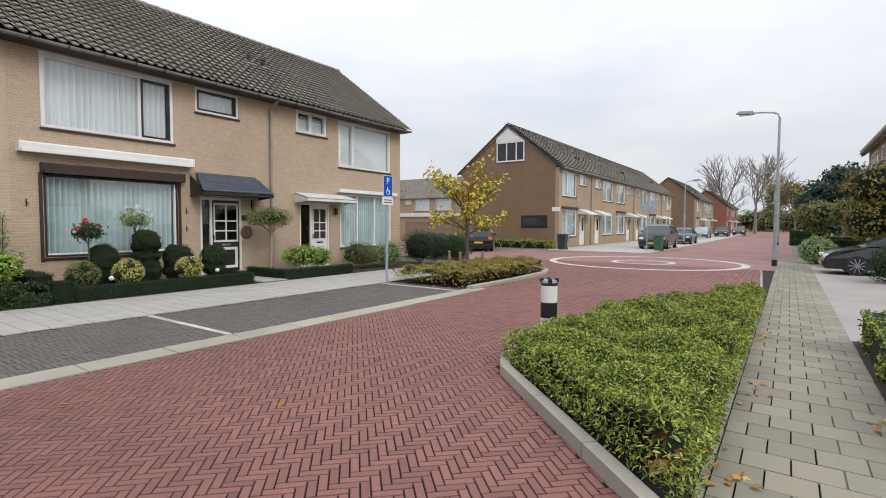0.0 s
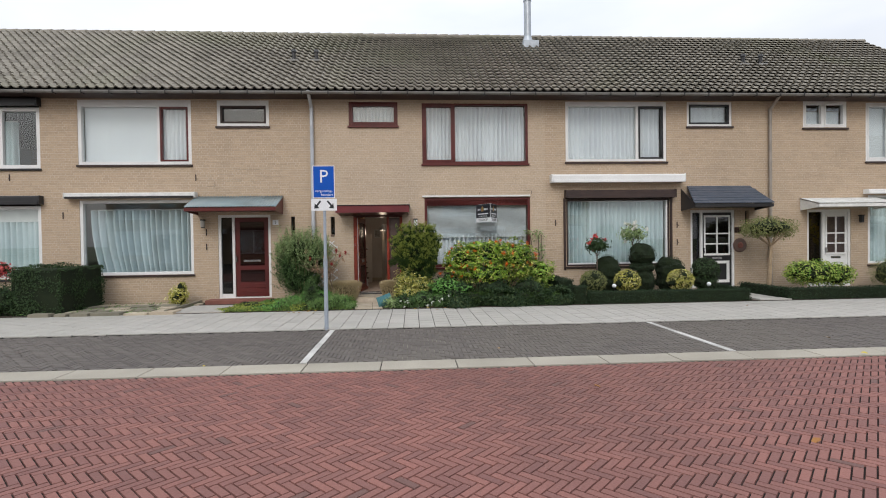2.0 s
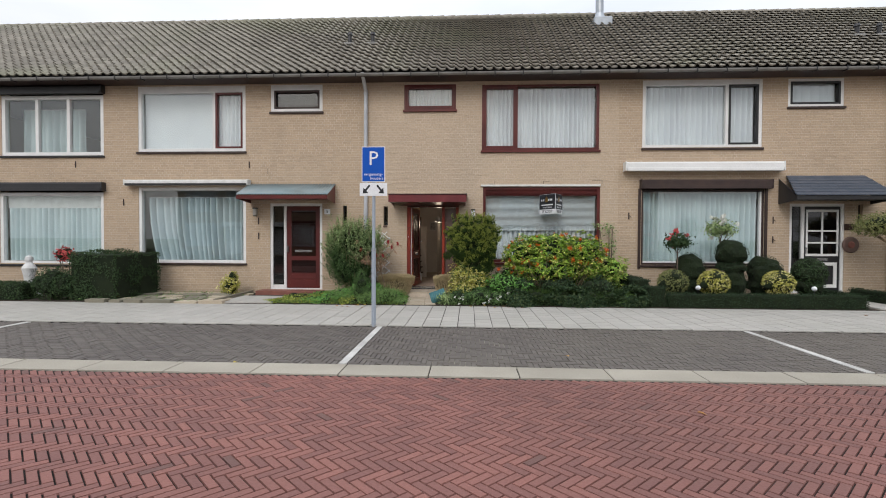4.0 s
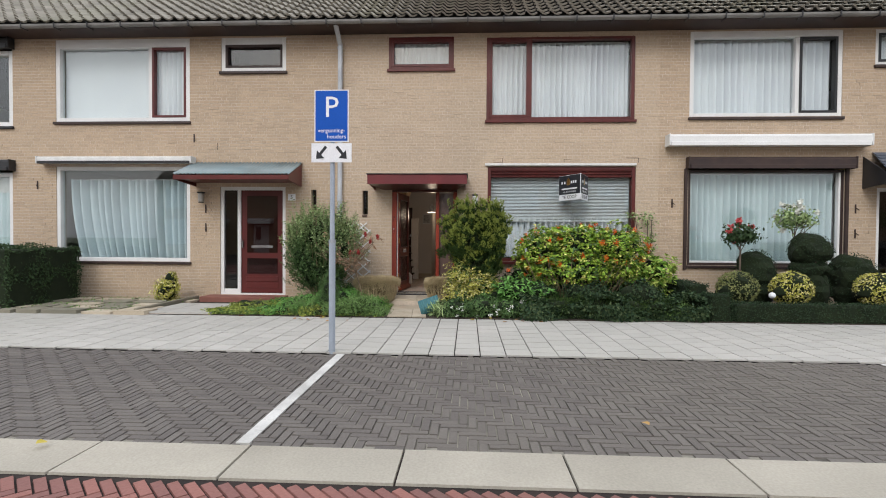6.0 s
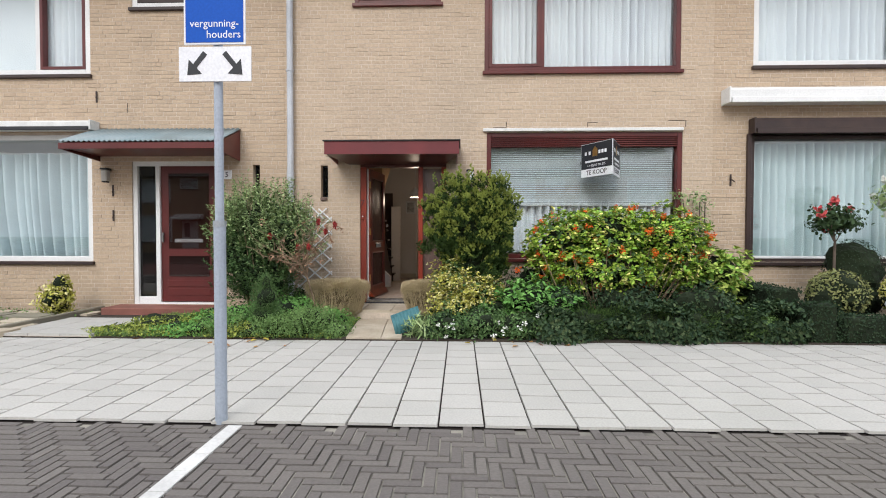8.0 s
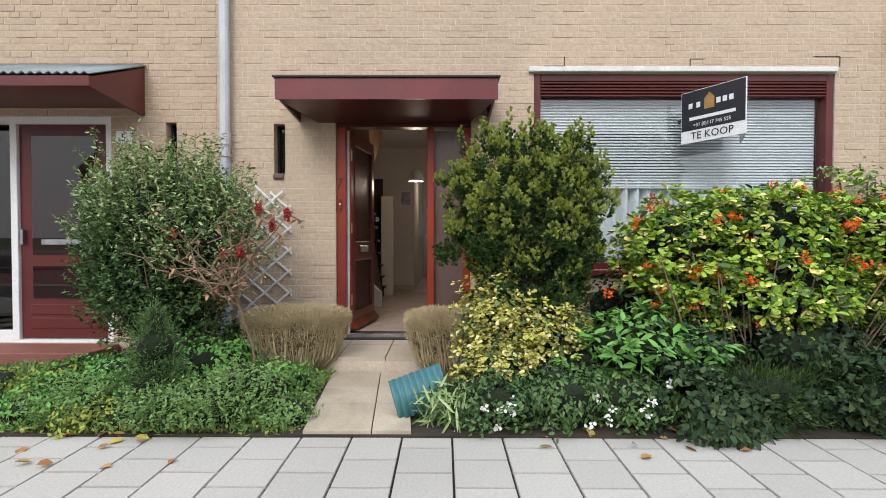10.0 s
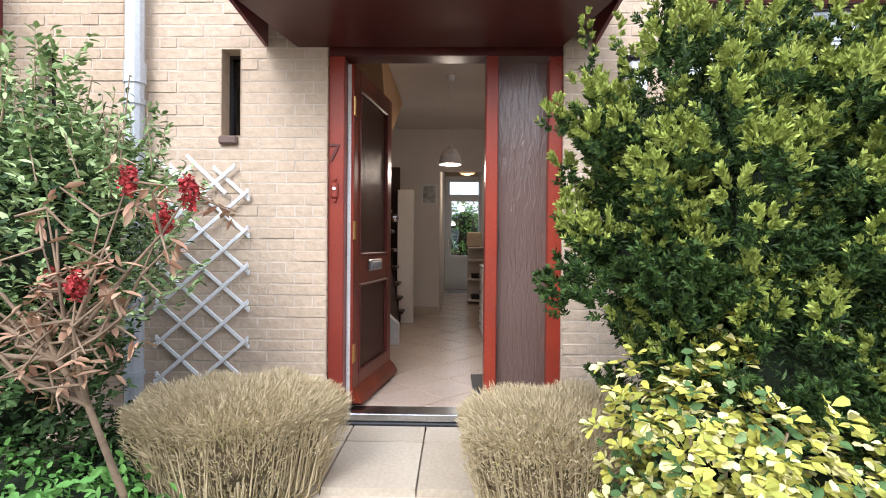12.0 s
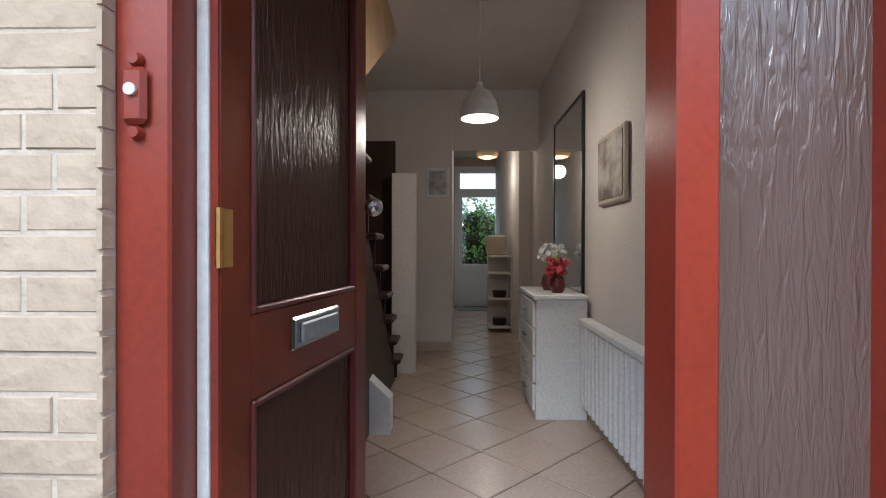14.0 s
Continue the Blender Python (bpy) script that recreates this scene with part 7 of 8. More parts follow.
rc = shrub("climbing_rose", "thin climbing rose sprays beside the window", -12.85, 3.0, [(0, 0, 1.75, 0.08, 0.22, 0.22), (0, -0.3, 1.85, 0.05, 0.2, 0.1), (0, 0.1, 1.3, 0.06, 0.12, 0.3)], 260, 0.06, L_GREY, "climber", 0.8, 0.3, 0.4, 0, 4)

# clipped garden of the next house
hedge("clipped_hedge", "low clipped dark green hedge along the pavement", -11.18, -10.93, 3.75, 7.95, 0.33, 9000, 0.026, L_BOX, lump=0.006, group="clipped hedges")
hedge("clipped_hedge", "low clipped dark hedge running back beside the path", -12.6, -11.2, 7.72, 7.98, 0.33, 3500, 0.026, L_BOX, lump=0.006, group="clipped hedges")
hedge("clipped_hedge", "tall clipped dark hedge block between the gardens", -12.8, -11.25, 3.1, 3.5, 0.62, 6500, 0.026, L_BOX, lump=0.012, group="clipped hedges")
hedge("clipped_hedge", "lower clipped hedge block at the corner", -11.24, -10.95, 3.35, 3.74, 0.48, 2000, 0.026, L_BOX, lump=0.012, group="clipped hedges")


def clipped(label, x, y, blobs, mat, n=2600, size=0.024, name="topiary"):
    return shrub(name, label, x, y, blobs, n, size, mat, "topiary", 0.06, 0.015, 0.55, 0.96)


clipped("dark green clipped dome", -12.1, 4.72, [(0, 0, 0.75, 0.34, 0.34, 0.45), (0, 0, 0.4, 0.35, 0.35, 0.3)], L_BOX)
clipped("dark green two-tier clipped topiary ball on a drum", -12.0, 5.62, [(0, 0, 1.18, 0.35, 0.36, 0.31), (0, 0, 0.85, 0.34, 0.35, 0.15), (0, 0, 0.45, 0.33, 0.34, 0.42)], L_BOX, 4200)
clipped("dark green clipped dome by the window", -12.1, 6.45, [(0, 0, 0.72, 0.4, 0.4, 0.42), (0, 0, 0.4, 0.38, 0.38, 0.3)], L_BOX)
clipped("dark green clipped ball near the black door", -11.7, 7.2, [(0, 0, 0.75, 0.34, 0.36, 0.34), (0, 0, 0.45, 0.3, 0.3, 0.25)], L_HEDGE, 2600, 0.035)
for y in (4.08, 4.98, 6.4):
    clipped("yellow-green clipped ball behind the low hedge", -11.5, y, [(0, 0, 0.52, 0.3, 0.33, 0.29)], L_YELLOW if y > 4.5 else L_OLIVE, 2200, 0.035)
for y in (4.55, 7.05):
    g = thing("garden_globe", "small white garden globe among the clipped balls", "garden ornament", -11.3, y, 0.0)
    part("globe", ball(bmesh.new(), (0, 0, 0.42), 0.055, 2), SIGNWHITE, g)
    part("stake", rod(bmesh.new(), (0, 0, 0), (0, 0, 0.38), 0.008), BLACK, g)


def standard_rose(label, x, y, zc, r, bloom, stem_h):
    t = thing("standard_rose", label, "rose tree", x, y, 0)
    part("trunk", rod(bmesh.new(), (0, 0, 0), (0.02, 0, stem_h), 0.022, 0.016, 7), BARK, t)
    segs, tips = [], []
    q = random.Random(int(zc * 100))
    for k in range(5):
        limbs(1, (0.02, 0, stem_h), (q.uniform(-0.6, 0.6), q.uniform(-0.9, 0.9), 0.9), r * 0.8, 0.01, segs, tips, 0.4, 2, 0.7, 0.05, q)
    limb_mesh("branch_work", segs, BARK, t, 4)
    P, N = blob_points([(0, 0, zc, r * 0.9, r, r * 0.62), (0, -r * 0.4, zc - 0.08, r * 0.5, r * 0.5, r * 0.4), (0, r * 0.5, zc - 0.05, r * 0.5, r * 0.5, r * 0.4)], 900, 0.7, 0.3)
    leaves("leaves", P, N, 0.055, L_HEDGE if bloom is L_PINK else L_GREY, t, 0.6)
    P, N = blob_points([(0, 0, zc + 0.04, r, r * 1.1, r * 0.7)], 7 if bloom is L_PINK else 15, 0.2, 0.2)
    for p, n in zip(P, N):
        A, C = blob_points([(*p, 0.035, 0.035, 0.035)], 26, 0.5)
        leaves("rose_bloom", A, C, 0.045, bloom, t, 0.9)


standard_rose("standard rose with a few red blooms before the window", -11.95, 4.35, 1.47, 0.3, L_PINK, 1.15)
standard_rose("standard rose with white blooms above the topiary", -12.2, 5.45, 1.78, 0.36, L_ROSE, 1.35)
ft = thing("umbrella_shrub", "small clipped tree with a flat olive crown and pale trunk", "tree", -12.1, 9.25, 0)
part("trunk", rod(bmesh.new(), (0, 0, 0), (0.05, 0.05, 1.45), 0.07, 0.04, 9), BARK_P, ft)
P, N = blob_points([(0, 0, 1.9, 0.6, 0.68, 0.28), (0, 0.3, 1.75, 0.4, 0.45, 0.2), (0, -0.35, 1.78, 0.4, 0.4, 0.2)], 4200, 0.4, 0.15)
leaves("crown", P, N, 0.045, L_OLIVE, ft, 0.5)
core("inner_foliage", [(0, 0, 1.88, 0.6, 0.68, 0.26)], ft, 0.72)
segs = []
for k in range(9):
    a = k * 0.7
    segs.append((Vector((0.05, 0.05, 1.35)), Vector((0.4 * math.cos(a), 0.45 * math.sin(a), 1.75)), 0.02, 0.008))
limb_mesh("branch_work", segs, BARK_P, ft)
hedge("clipped_hedge", "low clipped hedge in front of the neighbour's bed", -11.15, -10.93, 8.9, 11.7, 0.32, 6000, 0.026, L_BOX, lump=0.006, group="clipped hedges")
hedge("clipped_hedge", "low clipped hedge beside the path to the black door", -12.8, -11.17, 8.85, 9.1, 0.32, 3500, 0.026, L_BOX, lump=0.006, group="clipped hedges")
shrub("rounded_shrub", "light green rounded shrub behind the low hedge", -12.0, 10.6, [(0, -0.2, 0.62, 0.5, 0.75, 0.36), (0, 0.5, 0.55, 0.4, 0.5, 0.33)], 4200, 0.055, L_LIME, lump=0.08)
shrub("rounded_shrub", "brownish twiggy rounded shrub beside the pavement", -11.9, 12.9, [(0, 0, 0.55, 0.6, 0.72, 0.5), (0, 0.5, 0.5, 0.5, 0.5, 0.45)], 6500, 0.035, L_OLIVE, lump=0.06)
shrub("rounded_shrub", "pale green rounded shrub beside the pavement", -11.8, 14.4, [(0, 0, 0.5, 0.55, 0.7, 0.48)], 4500, 0.045, L_GREY, lump=0.06)
shrub("rounded_shrub", "large dark green shrub at the gable corner", -11.6, 16.2, [(0, 0, 0.75, 0.8, 0.8, 0.68), (0.2, 0.9, 0.7, 0.75, 0.8, 0.62)], 9000, 0.05, L_HEDGE, lump=0.08)
shrub("rounded_shrub", "dark green shrub beside the side road", -10.9, 17.9, [(0, 0, 0.65, 0.7, 0.8, 0.6)], 6000, 0.05, L_HEDGE, lump=0.08)

# gardens to the west
hedge("clipped_hedge", "low dark hedge along the pavement of the far garden", -11.5, -11.0, -14.5, -11.0, 0.42, 7000, 0.035, L_HEDGE, lump=0.02, group="clipped hedges")
hedge("clipped_hedge", "tall dark rounded hedge between two gardens", -12.7, -11.05, -9.9, -8.75, 1.12, 11000, 0.04, L_HEDGE, lump=0.03, group="clipped hedges")
shrub("loose_shrub", "loose dark green shrub before the hedge", -11.2, -10.4, [(0, 0, 0.4, 0.35, 0.5, 0.42), (0, 0.3, 0.35, 0.3, 0.4, 0.35)], 3200, 0.07, L_HEDGE, lump=0.2, aspect=0.25)
shrub("small_shrub", "small yellow-green shrub against the wall", -12.5, -6.75, [(0, 0, 0.25, 0.22, 0.25, 0.25), (0, 0.1, 0.45, 0.1, 0.1, 0.2)], 1400, 0.05, L_YELLOW, lump=0.2)
stt = tagged(put("garden_statue", turned(bmesh.new(), [(0.001, 0), (0.17, 0), (0.17, 0.06), (0.1, 0.1), (0.13, 0.3), (0.16, 0.42), (0.1, 0.52), (0.06, 0.56), (0.09, 0.63), (0.08, 0.7), (0.001, 0.75)], 16), STONEW), "small white plaster garden statue in the bed", "statue")
stt.location = (-11.75, -11.5, 0.3)
pt = thing("pedestal", "white block under the garden statue", "pedestal", -11.75, -11.5, 0.01)
part("block", B(-0.2, 0.2, -0.2, 0.2, 0, 0.29, 0.02), STONEW, pt)
hp = shrub("hanging_flowers", "pink flowering plant before the lace-curtained window", -12.2, -10.95, [(0, 0, 1.05, 0.15, 0.28, 0.2)], 300, 0.07, L_PINK, "plant", 0.6)
br = tagged(new("flagstone_bed"), "weathered broken flagstones lying in the bare bed", "flagstones")
q = random.Random(21)
x = -12.75
while x < -11.15:
    y = -9.55 + q.uniform(0, 0.2)
    dx = q.uniform(0.3, 0.42)
    while y < -6.75 + (x + 12.75) * 0.25:
        dy = q.uniform(0.35, 0.75)
        pts = [(x + q.uniform(0, 0.05), y + q.uniform(0, 0.06)), (x + dx - q.uniform(0.02, 0.07), y + q.uniform(0, 0.08)), (x + dx - q.uniform(0.02, 0.06), y + dy - q.uniform(0.03, 0.1)), (x + dx * 0.5, y + dy - q.uniform(0.01, 0.05)), (x + q.uniform(0, 0.05), y + dy - q.uniform(0.03, 0.1))]
        part("flagstone", prism(bmesh.new(), pts, "z", 0.0, 0.045 + q.uniform(0, 0.03)), SLAB_Y if q.random() < 0.6 else SLAB_G, br)
        y += dy
    x += dx
P = np.stack([rng.uniform(-12.9, -10.95, 2600), rng.uniform(-9.8, -6.3, 2600), rng.uniform(0.02, 0.06, 2600)], 1)
leaves("moss_and_weeds", P, np.tile([0, 0, 1.0], (2600, 1)), 0.035, L_HERB, br, 0.6)
be = thing("bed_edging", "low concrete edging strip beside the path", "edging", -12.0, -6.35)
part("edging_strip", B(-0.95, 1.05, -0.03, 0.03, 0, 0.1, 0.01), SLAB_G, be)

# wall hooks and settlement cracks
for y, z in ((-11.3, 3.48), (-6.45, 3.45), (-9.95, 2.45), (-6.2, 1.55), (-6.2, 1.95), (3.55, 2.1), (7.15, 2.0), (7.15, 1.5)):
    hk = thing("wall_hook", "small rusty iron hook fixed in the brick wall", "hook", XF, y, z, "wall hooks")
    part("hook_plate", B(0.0, 0.008, -0.015, 0.015, -0.09, 0.09, 0.003), BROWN_D, hk)
    part("hook_arm", rod(bmesh.new(), (0.005, 0, 0.02), (0.06, 0.03, -0.03), 0.008, n=6), BROWN_D, hk)
ck = tagged(new("wall_cracks"), "short stepped settlement cracks above the maroon window", "crack")
for a, b, c, d in ((0.10, 0.108, 2.93, 3.02), (1.36, 1.368, 2.93, 3.0), (1.368, 1.52, 2.995, 3.001), (2.86, 2.868, 2.92, 3.02), (-0.1, 0.1, 2.925, 2.93), (2.6, 2.86, 3.02, 3.026), (-5.95, -5.942, 3.2, 3.35)):
    part("crack", B(XF - 0.007, XF - 0.0015, a, b, c, d), JOINT, ck)

# ---- the young tree and its bed ----
yt = thing("young_tree", "young street tree with sparse yellow autumn leaves", "tree", -8.25, 14.6, 0.02)
segs, tips = [], []
q = random.Random(11)
part("trunk", rod(bmesh.new(), (0, 0, 0), (0, 0, 2.1), 0.075, 0.06, 10), BARK, yt)
for k in range(8):
    a = k * 0.785
    limbs(3, (0, 0, 1.75 + 0.05 * k), (math.cos(a) * 0.8, math.sin(a) * 0.8, 0.75 + 0.1 * (k % 3)), 0.95, 0.03, segs, tips, 0.35, 2, 0.66, 0.03, q)
for k in range(5):
    a = k * 1.3 + 0.5
    limbs(3, (0, 0, 1.3 + 0.06 * k), (math.cos(a) * 0.9, math.sin(a) * 0.9, 0.35), 0.8, 0.022, segs, tips, 0.35, 2, 0.66, -0.02, q)
limb_mesh("limb_work", segs, BARK, yt, 4)
P = np.array([t[0] for t in tips])
P = np.concatenate([P + rng.normal(0, 0.07, P.shape) for _ in range(4)])
P = P[rng.random(len(P)) < min(1.0, 4600 / len(P))]
leaves("crown", P, np.tile([0, 0, 1.0], (len(P), 1)), 0.13, L_TREE, yt, 0.7, droop=1.0, spread=0.8)
for x, y in ((-0.55, -0.3), (0.5, 0.25), (0.1, -0.6)):
    s = thing("tree_stake", "short round wooden stake by the young tree", "stake", -8.25 + x, 14.6 + y, 0.02, "tree stakes")
    part("post", rod(bmesh.new(), (0, 0, 0), (0, 0, 0.68), 0.05, n=10), WOODFENCE, s)
    part("post_top", rod(bmesh.new(), (0, 0, 0.68), (0, 0, 0.7), 0.05, 0.035, 10), SLAB, s)


def cover(name, label, inside, x0, x1, y0, y1, h, n, size, mat, z=0.06, mid=None):
    """Low planting that fills a shape, thinner at its edges."""
    t = thing(name, label, "ground cover", (x0 + x1) / 2, (y0 + y1) / 2, z)
    cx, cy = (x0 + x1) / 2, (y0 + y1) / 2
    P = []
    def hgt(x, y):
        e = sum(inside(x + dx, y + dy) for dx, dy in ((0.12, 0), (-0.12, 0), (0, 0.12), (0, -0.12))) / 4
        return h * (0.55 + 0.45 * e) * (0.85 + 0.15 * math.sin(x * 5.1 + 1.3 * math.sin(y * 3.7)) + 0.12 * math.sin(y * 8.3 + x * 2))
    while len(P) < n:
        x, y = rng.uniform(x0, x1), rng.uniform(y0, y1)
        if inside(x, y):
            edge = not all(inside(x + dx, y + dy) for dx, dy in ((0.13, 0), (-0.13, 0), (0, 0.13), (0, -0.13)))
            P.append((x - cx, y - cy, hgt(x, y) * (rng.uniform(0.12, 1) if edge else 1 - 0.35 * rng.uniform(0, 1) ** 2)))
    P = np.array(P)
    leaves("leaves", P, np.tile([0, 0, 0.8], (len(P), 1)), size, mat, t, 0.28, spread=0.7)
    g = 0.1
    vs, fs, idx = [], [], {}
    nx, ny = int((x1 - x0) / g), int((y1 - y0) / g)
    for i in range(nx + 1):
        for j in range(ny + 1):
            x, y = x0 + i * g, y0 + j * g
            idx[i, j] = len(vs)
            vs.append((x - cx, y - cy, (hgt(x, y) - 0.07) if inside(x, y) else 0.0))
    for i in range(nx):
        for j in range(ny):
            if all(inside(x0 + (i + a) * g + u, y0 + (j + b) * g + v) for a in (0, 1) for b in (0, 1) for u, v in ((0.07, 0), (-0.07, 0), (0, 0.07), (0, -0.07))):
                fs.append((idx[i, j], idx[i + 1, j], idx[i + 1, j + 1], idx[i, j + 1]))
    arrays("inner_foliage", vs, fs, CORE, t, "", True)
    return t


def shrunk(f, d):
    return lambda x, y: f(x + d, y) and f(x - d, y) and f(x, y + d) and f(x, y - d)


def planted(x, y):
    e = min(x, 0.6)
    return x < 0.73 and island(e, y) and (y < 5.6 or island(e - 0.3 * min(1, (y - 5.6) / 0.5), y))


cover("ground_cover", "bright green low clipped shrubs filling the kerbed bed", shrunk(planted, 0.03), -1.8, 0.74, 2.7, 12.6, 0.42, 105000, 0.043, L_GROUND)
cover("ground_cover", "green and yellow autumn ground cover around the young tree", shrunk(tree_bed, 0.04), -8.5, -5.6, 10.6, 17.6, 0.38, 16000, 0.07, L_AUTUMN)
put("island_soil", B(-1.45, 0.63, 4.9, 12.5, -0.05, 0.03), SOIL, None, "structure")

# fallen leaves
fallen = tagged(new("fallen_leaves"), "scattered brown and yellow fallen leaves on the paving", "fallen leaves")
pts = []
q = random.Random(5)
for (x, y, s, n) in ((0.78, 3.5, 0.1, 12), (0.82, 5.5, 0.08, 9), (0.8, 8.5, 0.08, 14), (1.82, 5.2, 0.08, 12), (0.5, 15, 0.35, 40), (-0.2, 19, 0.4, 40), (-6.3, 10.6, 0.4, 26), (-5.5, 12.2, 0.2, 26), (-11.0, -0.3, 0.25, 14), (-11.0, -3.0, 0.3, 16), (-8.1, 11, 0.4, 12), (-4, 5, 3.0, 22), (-10.9, 0.5, 0.1, 6), (-11.05, -3.2, 0.12, 26), (-11.05, -4.2, 0.12, 16)):
    for k in range(n):
        pts.append((x + q.gauss(0, s), y + q.gauss(0, s * 2), 0.012))
leaves("leaf_litter", np.array(pts), np.tile([0, 0, 1.0], (len(pts), 1)), 0.07, L_DEAD, fallen, 0.7, 0, 0.25)
orl = shrub("autumn_seedling", "orange-red withered leaf cluster at the bed corner", 0.5, 3.35, [(0, 0, 0.2, 0.12, 0.14, 0.18)], 26, 0.15, L_DEAD, "plant", 0.7, 0.2, 0.55, 0.0)

# ---- fence, bins, cars ----
fc = thing("garden_fence", "weathered vertical board fence beside the side road", "fence", -24.0, 33.6, 0)
for k in range(44):
    part("fence_board", B(-2.6 + 0.13 * k, -2.49 + 0.13 * k, -0.01, 0.012, 0.05, 1.9, 0.004), WOODFENCE, fc)
for k in range(4):
    part("fence_post", B(-2.65 + 1.85 * k, -2.55 + 1.85 * k, 0.014, 0.11, 0, 1.98, 0.006), WOODFENCE, fc)
part("fence_rail", B(-2.6, 3.1, -0.03, -0.011, 1.75, 1.85, 0.004), WOODFENCE, fc)


def bin_(label, x, y, m, rz=0):
    t = thing("wheelie_bin", label, "bin", x, y, 0, "", rz)
    bm = bmesh.new()
    lo = [bm.verts.new(p) for p in ((-0.22, -0.22, 0.06), (0.22, -0.22, 0.06), (0.22, 0.2, 0.06), (-0.22, 0.2, 0.06))]
    hi = [bm.verts.new(p) for p in ((-0.28, -0.3, 0.98), (0.28, -0.3, 0.98), (0.28, 0.27, 0.98), (-0.28, 0.27, 0.98))]
    bm.faces.new(lo), bm.faces.new(hi)
    for i in range(4):
        bm.faces.new((lo[i], lo[(i + 1) % 4], hi[(i + 1) % 4], hi[i]))
    bmesh.ops.recalc_face_normals(bm, faces=bm.faces)
    part("body", bm, m, t)
    part("lid", prism(bmesh.new(), [(-0.33, 0.985), (0.33, 0.985), (0.3, 1.05), (-0.28, 1.08)], "x", -0.3, 0.3), m, t)
    part("handle", rod(bmesh.new(), (-0.2, 0.34, 0.95), (0.2, 0.34, 0.95), 0.015), BLACK, t)
    for s in (-0.24, 0.24):
        part("wheel", rod(bmesh.new(), (s - 0.02, 0.2, 0.1), (s + 0.02, 0.2, 0.1), 0.1, n=14), TYRE, t)


bin_("dark grey wheelie bin at the gable corner", -11.2, 31.2, PLASTIC_D)
bin_("green wheelie bin by the kerb", -5.85, 34.2, PLASTIC_G)


def car(label, x, y, rz, L, W, H, paint, kind="hatch", z=0.0, rims=10):
    """A car that points to its own +x."""
    t = thing("car", label, "car", x, y, z, "parked cars", rz)
    hood, sill = (0.62 * H if kind != "suv" else 0.58 * H), 0.2
    if kind == "sedan":
        top = [(-0.5, 0.5), (-0.47, 0.64), (-0.33, 0.68), (-0.18, 0.96), (0.02, 1.0), (0.15, 0.95), (0.29, 0.68), (0.46, 0.54), (0.5, 0.4)]
        glass = [(-0.31, 0.69), (-0.18, 0.93), (0.02, 0.965), (0.14, 0.92), (0.26, 0.69)]
    elif kind == "suv":
        top = [(-0.5, 0.45), (-0.49, 0.66), (-0.43, 0.95), (-0.2, 1.0), (0.05, 0.99), (0.14, 0.94), (0.25, 0.66), (0.46, 0.6), (0.5, 0.42)]
        glass = [(-0.45, 0.67), (-0.41, 0.91), (-0.2, 0.955), (0.05, 0.945), (0.12, 0.91), (0.22, 0.67)]
    else:
        top = [(-0.5, 0.45), (-0.49, 0.62), (-0.44, 0.85), (-0.3, 0.97), (-0.1, 1.0), (0.06, 0.97), (0.22, 0.68), (0.45, 0.56), (0.5, 0.4)]
        glass = [(-0.44, 0.66), (-0.38, 0.88), (-0.12, 0.955), (0.05, 0.925), (0.19, 0.68)]
    wl = 0.66 * H

    def width(zz):
        return W / 2 * (1 - 0.06 * (zz < 0.3)) if zz <= wl else W / 2 * (1 - 0.42 * (zz - wl) / (H - wl) * 0.5 - 0.03)
    bm = bmesh.new()
    outline = [(-0.5 * L, sill)] + [(a * L, b * H) for a, b in top] + [(0.5 * L, sill)]
    rings = []
    for s in (-1, 1):
        rings.append([bm.verts.new((px * (1 - 0.0), s * width(pz), pz)) for px, pz in outline])
    mids = [bm.verts.new((px * 1.015, 0, pz * (1.015 if pz > 0.5 * H else 1))) for px, pz in outline]
    nn_ = len(outline)
    for i in range(nn_ - 1):
        bm.faces.new((rings[0][i], rings[0][i + 1], mids[i + 1], mids[i]))
        bm.faces.new((mids[i], mids[i + 1], rings[1][i + 1], rings[1][i]))
    for r_ in rings:
        bm.faces.new(r_)
    bm.faces.new((rings[0][0], mids[0], rings[1][0], rings[1][-1], mids[-1], rings[0][-1]))
    bmesh.ops.recalc_face_normals(bm, faces=bm.faces)
    bmesh.ops.bevel(bm, geom=[e for e in bm.edges if len(e.link_faces) == 2 and e.calc_face_angle(0) > 0.5], offset=0.04, segments=2, affect="EDGES")
    body = part("body", bm, paint, t)
    for s in (-1, 1):
        bm = bmesh.new()
        f = bm.faces.new([bm.verts.new((a * L, s * (width(b * H) + 0.008), b * H)) for a, b in glass])
        bmesh.ops.recalc_face_normals(bm, faces=bm.faces)
        bmesh.ops.solidify(bm, geom=bm.faces[:], thickness=0.006)
        part("side_window", bm, CARGLASS_S, body)
    g0, g1 = (glass[-1], glass[-2]), (glass[0], glass[1])
    for (a, b), sgn, nm in ((g0, 1, "windscreen"), (g1, -1, "rear_window")):
        bm = bmesh.new()
        pts = []
        for (qx, qz), s in ((a, -1), (a, 1), (b, 1), (b, -1)):
            pts.append(bm.verts.new((qx * L + sgn * 0.055 * (1.0 if sgn > 0 else 0.7), s * (width(qz * H) - 0.1), qz * H + 0.02)))
        bm.faces.new(pts)
        bmesh.ops.solidify(bm, geom=bm.faces[:], thickness=0.006)
        part(nm, bm, CARGLASS_S, body)
